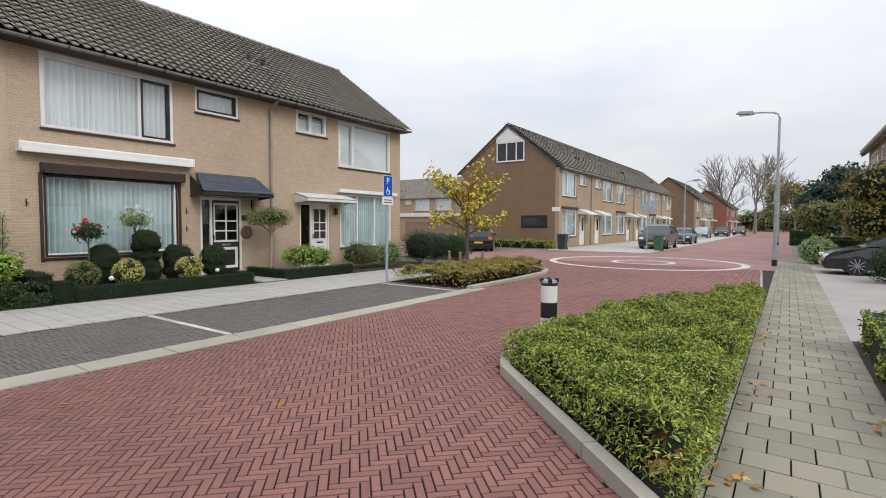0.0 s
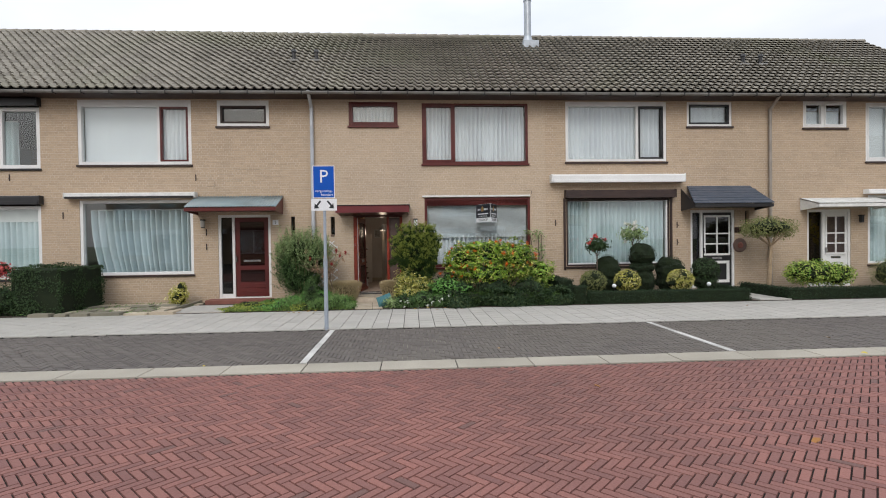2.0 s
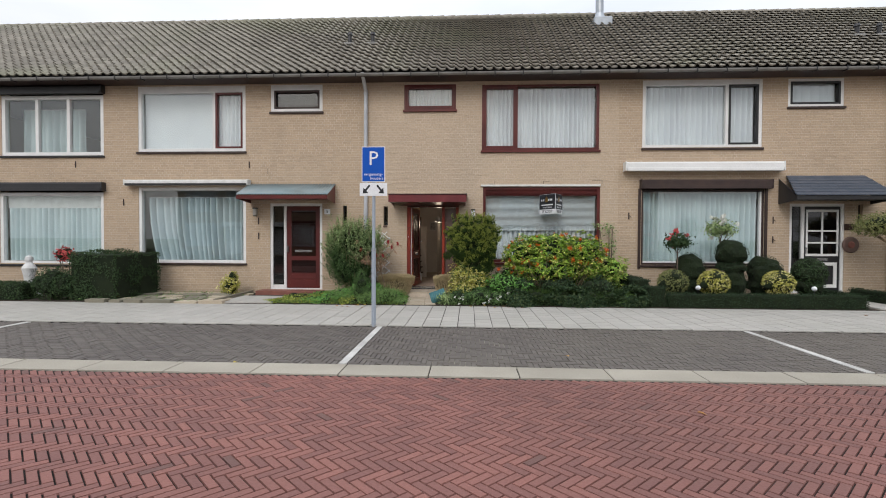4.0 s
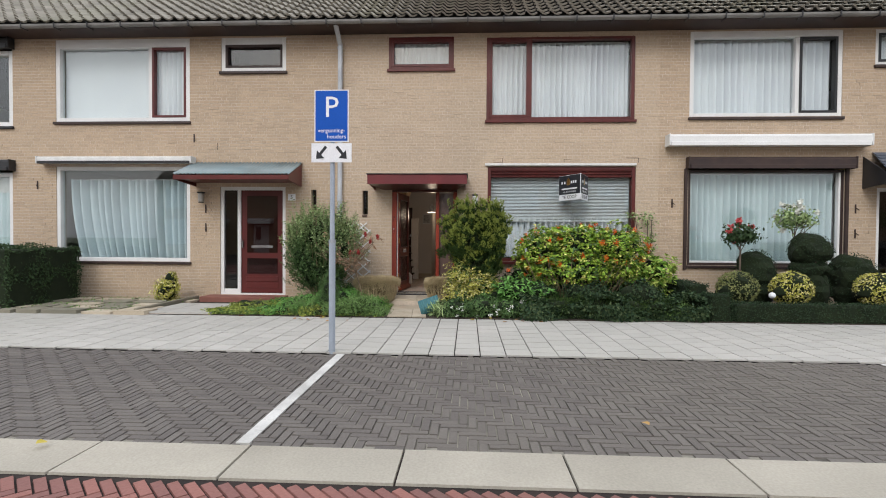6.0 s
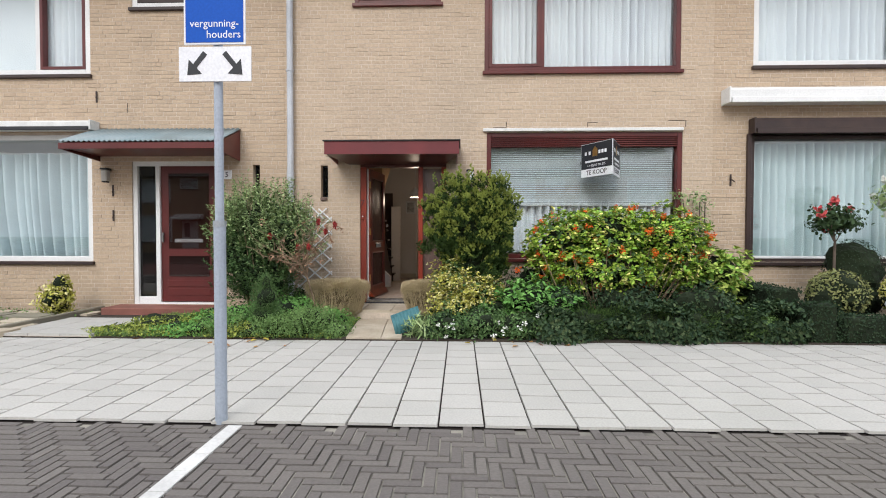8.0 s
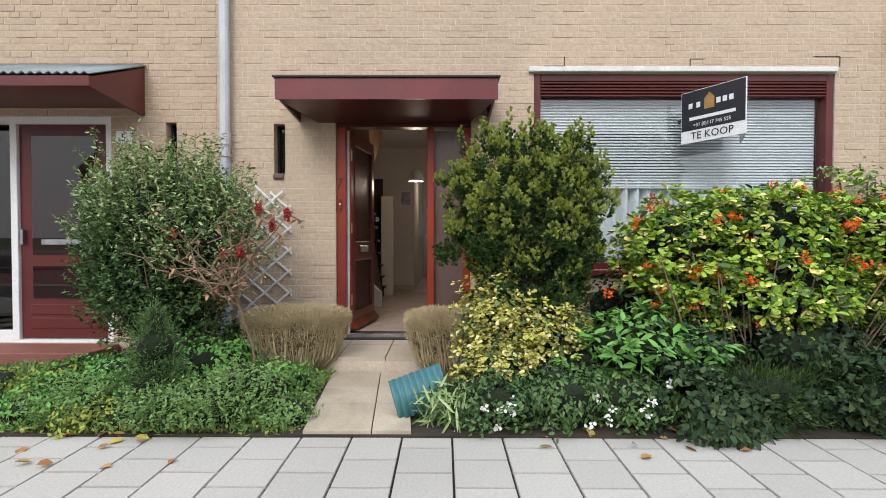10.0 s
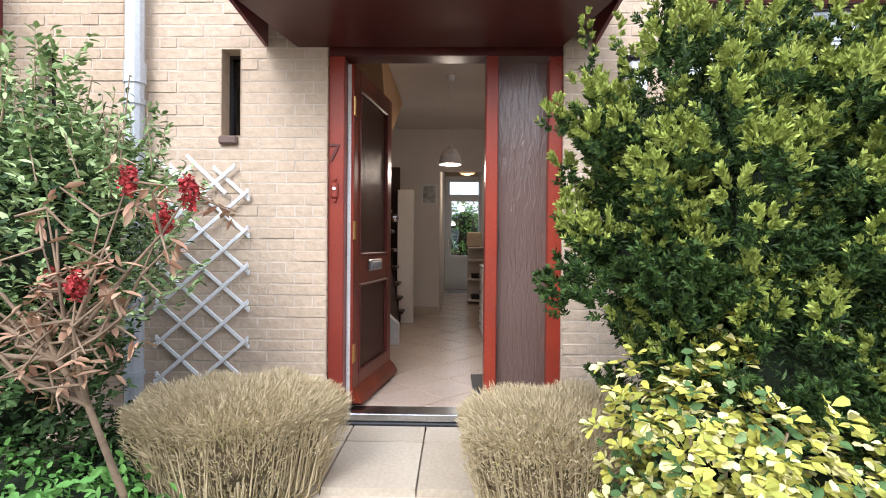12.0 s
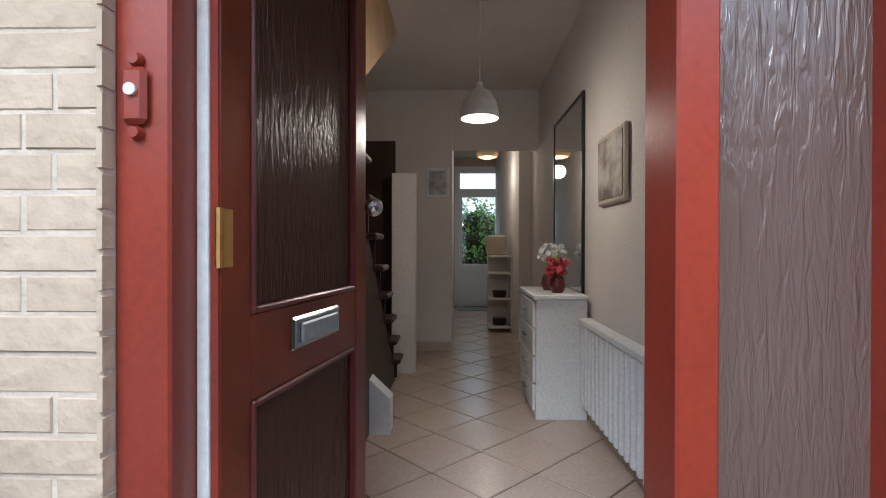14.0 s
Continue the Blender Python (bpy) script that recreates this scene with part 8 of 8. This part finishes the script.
    for sx in (-0.31, 0.32):
        for s in (-1, 1):
            wy = s * (W / 2 - 0.09)
            wh = part("wheel", rod(bmesh.new(), (sx * L, wy - 0.1, 0.33), (sx * L, wy + 0.105 , 0.33), 0.33, n=26), TYRE, t)
            rim = bmesh.new()
            rod(rim, (sx * L, s * (W / 2 + 0.018), 0.33), (sx * L, s * (W / 2 + 0.022), 0.33), 0.05, n=12)
            for k in range(rims):
                a = k * 2 * math.pi / rims
                rod(rim, (sx * L, s * (W / 2 + 0.02), 0.33), (sx * L + 0.24 * math.cos(a), s * (W / 2 + 0.02), 0.33 + 0.24 * math.sin(a)), 0.016, n=5)
            part("rim", rim, GREYMETAL, wh)
    for s in (-1, 1):
        part("headlight", B(0.44 * L, 0.502 * L, s * W * 0.30, s * W * 0.45, 0.40 * H, 0.49 * H, 0.02), SIGNWHITE, t)
        part("tail_light", B(-0.505 * L, -0.47 * L, s * W * 0.34, s * W * 0.47, 0.50 * H, 0.62 * H, 0.02), L_RED, t)
        part("wing_mirror", B(0.14 * L, 0.18 * L, s * (W / 2), s * (W / 2 + 0.16), 0.66 * H, 0.75 * H, 0.03), paint, t)
    part("number_plate", B(-0.51 * L, -0.503 * L, -0.26, 0.26, 0.34 * H, 0.42 * H), BRASSY, t)
    part("number_plate", B(0.503 * L, 0.51 * L, -0.26, 0.26, 0.22 * H, 0.29 * H), BRASSY, t)
    part("bumper", B(0.47 * L, 0.508 * L, -W * 0.42, W * 0.42, 0.2 * H, 0.34 * H, 0.03), BLACK, t)
    part("bumper", B(-0.508 * L, -0.47 * L, -W * 0.42, W * 0.42, 0.2 * H, 0.32 * H, 0.03), BLACK, t)


BRASSY = surf("yellow_plate", (0.65, 0.5, 0.06), (0.6, 0.46, 0.05), 5, 0.5, 0.0)
CARGLASS_S = surf("dark_car_glass", (0.03, 0.035, 0.04), (0.04, 0.045, 0.05), 2, 0.08, 0.0, spec=0.35)
P_BLACK = surf("black_car_paint", (0.012, 0.012, 0.014), (0.015, 0.015, 0.018), 1, 0.12, 0.0, spec=0.7)
P_NAVY = surf("dark_blue_car_paint", (0.012, 0.016, 0.03), (0.015, 0.02, 0.036), 1, 0.12, 0.0, spec=0.7)
P_SILVER = surf("silver_car_paint", (0.35, 0.37, 0.40), (0.3, 0.32, 0.35), 1, 0.2, 0.0, metal=0.5)
P_DGREY = surf("dark_grey_car_paint", (0.05, 0.055, 0.065), (0.06, 0.065, 0.075), 1, 0.15, 0.0, spec=0.7)
car("black hatchback parked in the side road, tail to the crossing", -15.6, 27.9, 118, 4.3, 1.78, 1.45, P_BLACK)
car("dark grey off-road car parked nose forward", -6.6, 38.0, -90, 4.5, 1.85, 1.72, P_DGREY, "suv")
car("dark saloon with pale bonnet parked along the kerb", -6.8, 49.5, -90, 4.5, 1.8, 1.45, P_NAVY, "sedan")
car("silver estate parked far down the street", -8.3, 73, -90, 4.5, 1.8, 1.5, P_SILVER)
car("dark hatchback parked far down the street", -7.2, 86, -90, 4.2, 1.75, 1.5, P_NAVY)
car("grey car parked at the far end of the street", -6.0, 101, -90, 4.3, 1.78, 1.5, P_DGREY)
car("black saloon with silver spoked wheels parked on the driveway", 4.55, 22.4, 182, 4.95, 1.95, 1.43, P_BLACK, "sedan")

# ---- the second terrace and the distance ----
def terrace(name, label, X, ys, n, brick, wd=6.8, depth=8.2, ez=5.75, rz_=9.2, detail=3, first_large=True):
    t = thing(name, label, "terrace houses", X, ys, 0)
    HO = []
    for k in range(n):
        a = k * wd
        lg = (k % 2 == 0) == first_large
        p = (lambda u, v: (a + u, a + v)) if lg else (lambda u, v: (a + wd - v, a + wd - u))
        HO += [(*p(0.6, 3.5), 3.75, 5.55), (*p(4.2, 5.6), 4.75, 5.55), (*p(0.6, 3.6), 0.8, 2.8), (*p(4.3, 5.6), 0.1, 2.4)]
    bm = wall_boxes(bmesh.new(), 0, n * wd, -0.1, ez, HO, -0.28, 0)
    box(bm, -depth, -depth + 0.25, 0.25, n * wd, -0.1, ez - 0.1)
    part("wall", bm, brick, t)
    for y0, y1 in ((0, 0.25), (n * wd - 0.25, n * wd)):
        part("wall", prism(bmesh.new(), [(-0.28, -0.1), (-depth, -0.1), (-depth, ez), (-depth / 2, rz_ - 0.1), (-0.28, ez + 0.25)], "y", y0, y1), BRICK2 if brick is BRICK_R2 else brick, t, "brown brick gable wall")
    rf = part("roof", prism(bmesh.new(), [(0.3, ez - 0.02), (-depth / 2, rz_ - 0.03), (-depth - 0.3, ez - 0.02), (-depth - 0.2, ez - 0.14), (-depth / 2, rz_ - 0.3), (0.2, ez - 0.14)], "y", -0.1, n * wd + 0.1), RTILE, t, "weathered pantile roof")
    _, _, tv_, tf_ = pantiles(-0.1, n * wd + 0.1, 0.32, ez, -depth / 2, rz_, detail=detail)
    arrays("roof_tiles", tv_.reshape(-1, 3).tolist(), tf_.reshape(-1, 4).tolist(), RTILE, rf, "stuff", True)
    part("verge", prism(bmesh.new(), [(0.32, ez - 0.05), (-depth / 2, rz_ + 0.02), (-depth - 0.32, ez - 0.05), (-depth - 0.32, ez - 0.22), (-depth / 2, rz_ - 0.18), (0.32, ez - 0.22)], "y", -0.13, -0.1), BLACK, t)
    part("gutter", B(0.3, 0.42, 0, n * wd, ez - 0.1, ez, 0.03), GUTTERM, t)
    for k, (a, b, c, d) in enumerate(HO):
        kind = k % 4
        if kind == 3:
            dd = part("door", B(-0.12, -0.08, a, b, c, d), WHITE, t, "white front door")
            part("pane", B(-0.078, -0.07, a + 0.7, b - 0.2, 1.2, 2.2), GLASS_D, dd)
            part("canopy", prism(bmesh.new(), [(0.0, 2.5), (0.9, 2.45), (0.9, 2.55), (0, 2.9)], "y", a - 0.4, b + 0.4), WHITE_W, t, "white awning canopy")
            continue
        wn_ = part("window", wall_boxes(bmesh.new(), a, b, c, d, [(a + 0.08, b - 0.08, c + 0.08, d - 0.08)] if kind == 1 else [(a + 0.08, a + (b - a) * 0.35, c + 0.08, d - 0.08), (a + (b - a) * 0.35 + 0.08, b - 0.08, c + 0.08, d - 0.08)], -0.12, -0.03), WHITE, t, "white window frame")
        part("pane", B(-0.1, -0.095, a + 0.05, b - 0.05, c + 0.05, d - 0.05), GLASS, wn_)
        part("window_curtain", B(-0.22, -0.2, a + 0.05, b - 0.05, c + 0.02, d - 0.02), CURTAINW if k % 3 else CURTAIN, wn_)
        part("window_sill", B(-0.03, 0.05, a - 0.03, b + 0.03, c - 0.06, c), BROWN_D, wn_)
        if kind == 2 and k % 8 == 2:
            part("awning", B(0.0, 0.12, a - 0.1, b + 0.1, d, d + 0.2, 0.02), BROWN_D, t)
    for k in range(0, n, 2):
        part("downpipe", rod(bmesh.new(), (0.08, (k + 1) * wd, 0), (0.08, (k + 1) * wd, ez - 0.1), 0.045, n=8), PIPEB, t)
        for s in (-0.35, 0.35):
            part("roof_vent", rod(bmesh.new(), (-1.2, (k + 1) * wd + s, ez + 0.9), (-1.2, (k + 1) * wd + s, ez + 1.5), 0.09, n=8), BLACK, rf)
    part("inner_floor", B(-depth + 0.3, -0.3, 0.3, n * wd - 0.3, 2.9, 3.1), PLASTER, t)
    return t


BRICK_R2 = surf("tan_brick", (0.40, 0.31, 0.21), (0.31, 0.235, 0.155), 1.2, 0.9, 0.4, fine=22, vary=0.3)
t2 = terrace("terrace_row", "second terrace of tan brick houses beyond the crossing", -12.3, 33.2, 6, BRICK_R2)
gw = part("attic_window", wall_boxes(bmesh.new(), -5.0, -2.7, 6.35, 7.85, [(-4.92, -4.2, 6.45, 7.75), (-4.12, -3.4, 6.45, 7.75), (-3.32, -2.78, 6.45, 7.75)], -0.08, -0.02), WHITE, t2, "white attic window in the gable")
gw.matrix_basis = Matrix(((0, 1, 0, 0), (1, 0, 0, 0), (0, 0, 1, 0), (0, 0, 0, 1)))
part("pane", B(-4.95, -2.75, -0.03, -0.025, 6.4, 7.8), CARGLASS_S, t2)
part("gable_panel", prism(bmesh.new(), [(-5.05, 7.87), (-2.65, 7.87), (-2.65, 8.0), (-3.95, 9.1), (-4.3, 9.0), (-5.05, 8.3)], "y", -0.05, -0.01), WHITE, t2, "white boarded gable peak")
part("gable_window", B(-2.9, -0.85, -0.04, -0.005, 1.45, 2.35, 0.02), BLACK, t2, "long dark gable window")
part("gable_window_pane", B(-2.75, -1.0, -0.05, -0.041, 1.62, 2.15), CARGLASS_S, t2)
part("street_name_plate", B(-0.5, 0.1, -0.03, -0.005, 2.62, 2.92, 0.01), SIGNWHITE, t2)
for a in (0.25, 1.55):
    part("skylight", B(-2.9, -1.9, 1.3 + a * 2, 2.1 + a * 2, 0.02, 0.1, 0.01, m=Matrix.Translation((0, 0, 0))), SIGNWHITE, t2).matrix_basis = Matrix.Translation((-2.0, 0, 7.32)) @ Matrix.Rotation(math.atan2(3.45, 4.4), 4, "Y") @ Matrix.Translation((2.2, 0, 0.02))
terrace("terrace_row", "third terrace of tan brick further down the street", -10.6, 84, 3, BRICK_R2)
terrace("terrace_row", "red brick terrace at the far end of the street", -9.6, 118, 4, BRICK3)
t3 = terrace("terrace_row", "pale terrace behind the gardens across the side road", -30, 0, 4, BRICK_R2)
t3.matrix_basis = pose(-58, 62, 0, 0, 0, -90)
t4 = terrace("terrace_row", "tall pale house behind trees on the other side of the street", 5.0, 35, 1, BRICK_R2, wd=9.5)
t4.matrix_basis = pose(4.6, 36, 0, 0, 0, 180)
t5 = terrace("terrace_row", "tan brick terrace facing the row from across the street", 0, 0, 6, BRICK_R2)
t5.matrix_basis = pose(15.5, 15, 0, 0, 0, 180)
g2 = thing("garage", "low white-roofed garage behind the board fence", "garage", -27, 40, 0)
part("wall", B(-6, 5, -0.5, 5, 0, 2.5), BRICK_R2, g2)
part("roof_edge", B(-6.1, 5.1, -0.7, -0.5, 2.4, 2.75, 0.02), WHITE_W, g2)


def bare_tree(label, x, y, h, seed, spread=0.75, mat=BARK_HAZE, depth=4, extra=None):
    t = thing("bare_tree", label, "tree", x, y, 0)
    q = random.Random(seed)
    segs, tips = [], []
    limbs(depth, (0, 0, 0), (0, 0, 1), h * 0.36, h * 0.02, segs, tips, 0.28, 4, 0.72, 0.06, q)
    limb_mesh("limb_work", segs, mat, t, 4)
    if extra:
        P = np.array([a[0] for a in tips])
        P = np.concatenate([P + rng.normal(0, 0.25, P.shape) for _ in range(3)])
        leaves("crown", P, np.tile([0, 0, 1.0], (len(P), 1)), 0.35, extra, t, 0.6)
    return t


bare_tree("tall bare winter tree at the end of the street", -11, 125, 17, 2)
bare_tree("tall bare winter tree at the end of the street", -4.5, 118, 17, 5)
bare_tree("bare winter tree behind the houses", -15, 150, 16, 8)
bare_tree("bare winter tree in the far park", -1, 140, 15, 9)
bare_tree("thin tree with yellow-green twigs", -0.6, 105, 9.5, 12, extra=L_OLIVE)
bare_tree("thin tree with brownish leaves", 1.9, 92, 8.5, 14, extra=L_ORANGE)


def far_mass(name, label, x, y, blobs, n, size, mat, category="tree"):
    return shrub(name, label, x, y, blobs, n, size, mat, category, 0.3, 0.2, 0.6, 0.85, 4)


far_mass("cedar", "dark blue-green cedar behind the gardens", 4.9, 62, [(0, 0, 5.2, 2.6, 2.6, 1.1), (0.6, 0, 6.6, 1.8, 2, 0.9), (-1.2, 0, 4.2, 2.2, 2, 0.9), (1.6, 0, 4.4, 2.2, 2, 1.0), (0, 0, 2.5, 1.6, 1.6, 1.6)], 6000, 0.35, L_CEDAR)
far_mass("clipped_tree", "broad clipped round-topped evergreen tree", 2.9, 45, [(0, 0, 2.6, 1.55, 1.5, 0.85), (0, 0, 1.6, 0.5, 0.5, 1.2)], 5000, 0.13, L_OLIVE)
far_mass("clipped_tree", "rounded olive-green tree beside the clipped one", 4.6, 42, [(0, 0, 2.7, 1.3, 1.3, 0.9), (0, 0, 1.4, 0.5, 0.5, 1.2)], 4000, 0.13, L_OLIVE)
far_mass("rusty_tree", "rusty yellow-brown tree in the front garden", 4.15, 27.5, [(0, 0, 3.4, 1.3, 1.3, 0.9), (0.4, 0.3, 2.4, 1.3, 1.3, 0.9), (-0.3, 0, 1.9, 0.9, 0.9, 0.9), (0.9, 0, 4.2, 0.9, 0.9, 0.6)], 5200, 0.13, L_ORANGE)
hedge("far_hedge", "dark clipped hedge along the far pavement", 1.2, 3.9, 51.5, 53, 1.25, 5000, 0.1, L_HEDGE, lump=0.03)
hedge("far_hedge", "dark clipped hedge round a front garden", 2.4, 6.5, 35.5, 36.3, 0.9, 5000, 0.07, L_HEDGE, lump=0.03)
hedge("far_hedge", "brownish mixed hedge further along", 3.0, 7.5, 40, 41, 1.0, 4000, 0.08, L_OLIVE, lump=0.06)
shrub("round_shrub", "pale green clipped ball beside the parked black car", 2.15, 27.3, [(0, 0, 0.6, 0.75, 0.7, 0.6)], 4500, 0.07, L_GREY, lump=0.06)
shrub("round_shrub", "dark shrub in front of the parked black car", 3.55, 19.2, [(0, 0, 0.55, 0.55, 0.8, 0.55), (0.6, 0.3, 0.6, 0.8, 0.8, 0.6)], 5200, 0.06, L_HEDGE, lump=0.1)
hedge("garden_hedge", "bright green clipped hedge beside the pavement", 1.93, 3.2, 4.5, 8.85, 0.5, 14000, 0.04, L_GROUND, lump=0.02)
for k, (x, y, r) in enumerate(((-4, 170, 9), (6, 160, 9), (16, 150, 10), (-18, 190, 9), (24, 120, 8), (15, 95, 5))):
    far_mass("far_wood", "hazy grey-green wood at the end of the street", x, y, [(0, 0, 3.2, r, r * 0.6, 3.2)], 2500, 0.6, L_OLIVE)
for k, (x, y, r, h) in enumerate(((-23.5, -1.2, 0.9, 2.4), (-24.2, -2.6, 1.0, 2.9), (-23.6, 0.4, 0.9, 2.2))):
    shrub("back_garden_shrub", "tall green shrub in the back garden", x, y, [(0, 0, h / 2, r, r, h / 2)], 3500, 0.09, L_FRESH, lump=0.2)
hedge("front_bed_hedge", "green planting before the second terrace", -16.8, -12.4, 31.2, 32.7, 0.55, 5000, 0.08, L_GROUND, lump=0.06)
fs_ = thing("road_sign", "back of two small signs on a grey pole", "road sign", -5.95, 31.4, 0)
part("pole", rod(bmesh.new(), (0, 0, 0), (0, 0, 3.3), 0.035), GREYMETAL, fs_)
part("sign_plate", B(-0.28, 0.12, -0.04, -0.03, 2.45, 3.05, 0.005), PIPEMAT, fs_)
part("sign_plate", B(0.16, 0.56, -0.04, -0.03, 2.5, 3.15, 0.005), PIPEMAT, fs_)

# ---- kerbs, lines, paving and bricks ----
kb = tagged(new("kerb"), "flush pale concrete kerb band between parking bay and road", "", "", "structure")
items = []
y = -24.0
while y < 10.6:
    items.append(((-5.58, y + 0.5, Z0 - 0.01), (0.22, 0, 0), (0, 0.494, 0), (0, 0, 0.016)))
    y += 1.0
pieces("kerb_block", items, lambda c: True, 60, KERB, kb, 0.0015)
kb2 = tagged(new("kerb_island"), "raised worn concrete kerb round the planted bed", "", "", "structure")


def kerb_line(pts, w, z, h, parent, ln=0.9):
    it = []
    for (x0, y0), (x1, y1) in zip(pts, pts[1:]):
        L = math.hypot(x1 - x0, y1 - y0)
        k = max(1, round(L / ln))
        ux, uy = (x1 - x0) / L, (y1 - y0) / L
        for i in range(k):
            c = (i + 0.5) * L / k
            it.append(((x0 + ux * c, y0 + uy * c, z), (ux * (L / k / 2 - 0.003), uy * (L / k / 2 - 0.003), 0), (-uy * w / 2, ux * w / 2, 0), (0, 0, h)))
    pieces("kerb_block", it, lambda c: True, 80, KERB, parent)


kerb_left = [(-1.75 + max(0, (y - 6.6)) ** 1.6 * 0.125, y) for y in np.arange(6.6, 12.7, 0.75)]
kerb_line([(0.64, 2.56), (-1.5, 4.68), (-1.72, 5.1), (-1.77, 5.6), (-1.78, 6.0)] + kerb_left, 0.12, Z0 - 0.02, 0.13, kb2, 0.95)
kerb_line([(0.655, 2.7), (0.655, 12.0), (0.27, 22), (-0.6, 44), (-1.5, 70)], 0.06, Z0 - 0.02, 0.026, kb2, 1.0)
kb3 = tagged(new("kerb_tree_bed"), "raised pale kerb round the tree bed and corner", "", "", "structure")
kerb_line([(-5.7, 10.7), (-5.66, 13.3), (-5.78, 15.6), (-6.1, 16.6), (-6.8, 17.4), (-8.4, 17.75), (-11, 17.9)], 0.2, Z0 - 0.02, 0.1, kb3, 0.8)
kerb_line([(-5.4, 60), (-5.6, 36), (-6.0, 31.5), (-7.2, 30.3), (-11, 30.0), (-20, 30.3)], 0.2, Z0 - 0.02, 0.08, kb3, 1.2)
put("pavement_far", B(-12.0, -5.65, 30.4, 120, -0.05, 0.03), SLAB, None, "structure")
put("garden_far", B(-17, -12.0, 30.4, 34, -0.05, 0.05), GRASSM, None, "structure")
put("driveway", B(1.6, 12, 9.0, 24.8, -0.05, -0.002), surf("pink_concrete", (0.36, 0.32, 0.30), (0.3, 0.27, 0.25), 0.8, 0.9, 0.2), None, "structure")
put("soil_east", B(1.88, 14, -30, 9.0, -0.05, 0.0), SOIL, None, "structure")
put("lawn_east", B(2.2, 14, 25.2, 60, -0.05, 0.0), GRASSM, None, "structure")

ln = tagged(new("road_marking"), "worn white painted bay lines on dark bricks", "", "", "structure")
for y in (-8.35, -2.07, 4.0, 10.2):
    for k in range(12):
        part("line_block", B(-8.34 + 0.21 * k, -8.136 + 0.21 * k, y - 0.047, y + 0.047, -0.03, Z0 + 0.0105, 0.002), WHITELINE, ln)
for r0, r1 in ((1.12, 1.36), (3.85, 4.15)):
    bm = bmesh.new()
    turned(bm, [(r0, -0.01), (r0, 0.0), (r1, 0.0), (r1, -0.01)], 64, (CIRC[0], CIRC[1] + 0.0, 0.0))
    part("circle_line", bm, WHITELINE, ln)


def red(x, y):
    if island(x, y) or tree_bed(x, y):
        return False
    if y < 10.6 and x < -5.36:
        return False
    if 10.6 <= y < 17.9 and x < np.interp(y, (10.6, 13.3, 15.6, 16.6, 17.4, 17.9), (-5.6, -5.56, -5.68, -6.0, -6.75, -8.7)):
        return False
    if x > band_x(y):
        return False
    if 2.5 < y < 5 and x > -1.66 + (4.9 - y) * 1.02 - 0.12 and x > -1.8:
        return False
    return True


rd = tagged(new("road_paving"), "red clinker herringbone paving, slightly worn and stained", "", "", "structure")
pieces("brick", herring(-8.7, 1.0, -16, 22, Z0 - 0.012, 45, red), lambda c: -2.2 < c[0] < 0.2 and -1.6 < c[1] < 0.4, 300, KLINKER, rd, 0.0012)
pk = tagged(new("parking_paving"), "dark grey-brown clinker herringbone of the parking bays", "", "", "structure")
pieces("brick", herring(-8.34, -5.81, -18, 10.6, Z0 - 0.012, 0, lambda x, y: True, gap=0.009), lambda c: -8.1 < c[0] < -6.3 and -1.6 < c[1] < 0.7, 300, DARKBRICK, pk, 0.003)
put("parking_bed", B(-8.36, -5.80, -60, 10.6, -0.05, Z0 - 0.009), JOINT_G, None, "structure")


def slab_grid(x0, x1, y0, y1, s, z, h, shift=0.5, gap=0.0065):
    out, n = [], 0
    cols = int(round((y1 - y0) / s))
    for j in range(cols):
        ya = y0 + j * s
        off = (s * shift) if j % 2 else 0
        x = x0 - off
        while x < x1 - 0.02:
            a, b = max(x, x0), min(x + s, x1)
            if b - a > 0.04:
                out.append((((a + b) / 2, ya + s / 2, z), ((b - a) / 2 - gap, 0, 0), (0, s / 2 - gap * 0.7, 0), (0, 0, h)))
            x += s
    return out


pv = tagged(new("pavement"), "pale square concrete slab pavement before the gardens", "", "", "structure")
its = slab_grid(-10.93, -8.36, -24.45, 17.85, 0.3, -0.015, 0.017)
pieces("slab", its, lambda c: -3.2 < c[1] < 1.4, 300, SLAB, pv, 0.0012)
pe = tagged(new("pavement_east"), "greyish square slab pavement on the viewer's side", "", "", "structure")
its = slab_grid(0.69, 1.87, -6, 30, 0.295, -0.015, 0.016, gap=0.0045)
pieces("slab", its, lambda c: 1.5 < c[1] < 9, 250, SLAB_G, pe, 0.002)

bn = tagged(new("wall_bricks"), "wild-bond brick face of the terrace, courses slightly uneven", "", "", "structure")
HOLE_B = [(a, b, c, d) for a, b, c, d in HOLES]
c_items = brick_items(XF - 0.0085, -3.40, 3.28, 0.0, 5.7, HOLE_B, 1, 0.0014)
for k in range(37):
    z = 0.1 + k * 0.0655
    for y, s in ((-2.2, 1), (-0.83, -1)):
        c_items.append(((XF - 0.0175, y - 0.005 * s, z + 0.0285), (0.017, 0, 0), (0, 0, 0.0285), (0, 0.008 * s, 0)))
pieces("brick", c_items, lambda c: (-3.0 < c[1] < -2.15 or -0.85 < c[1] < -0.5) and 0.75 < c[2] < 2.3, 300, BRICK_C, bn, 0.0003)
o_items = brick_items(XF - 0.0085, Y_A, -3.40, 0.0, 5.7, HOLE_B, 2, 0.003) + brick_items(XF - 0.0085, 3.28, Y_E, 0.0, 5.7, HOLE_B, 3, 0.003)
vs, fs = slabs(o_items, 0.001)
arrays("brick_field", vs, fs, BRICK, bn, "stuff")
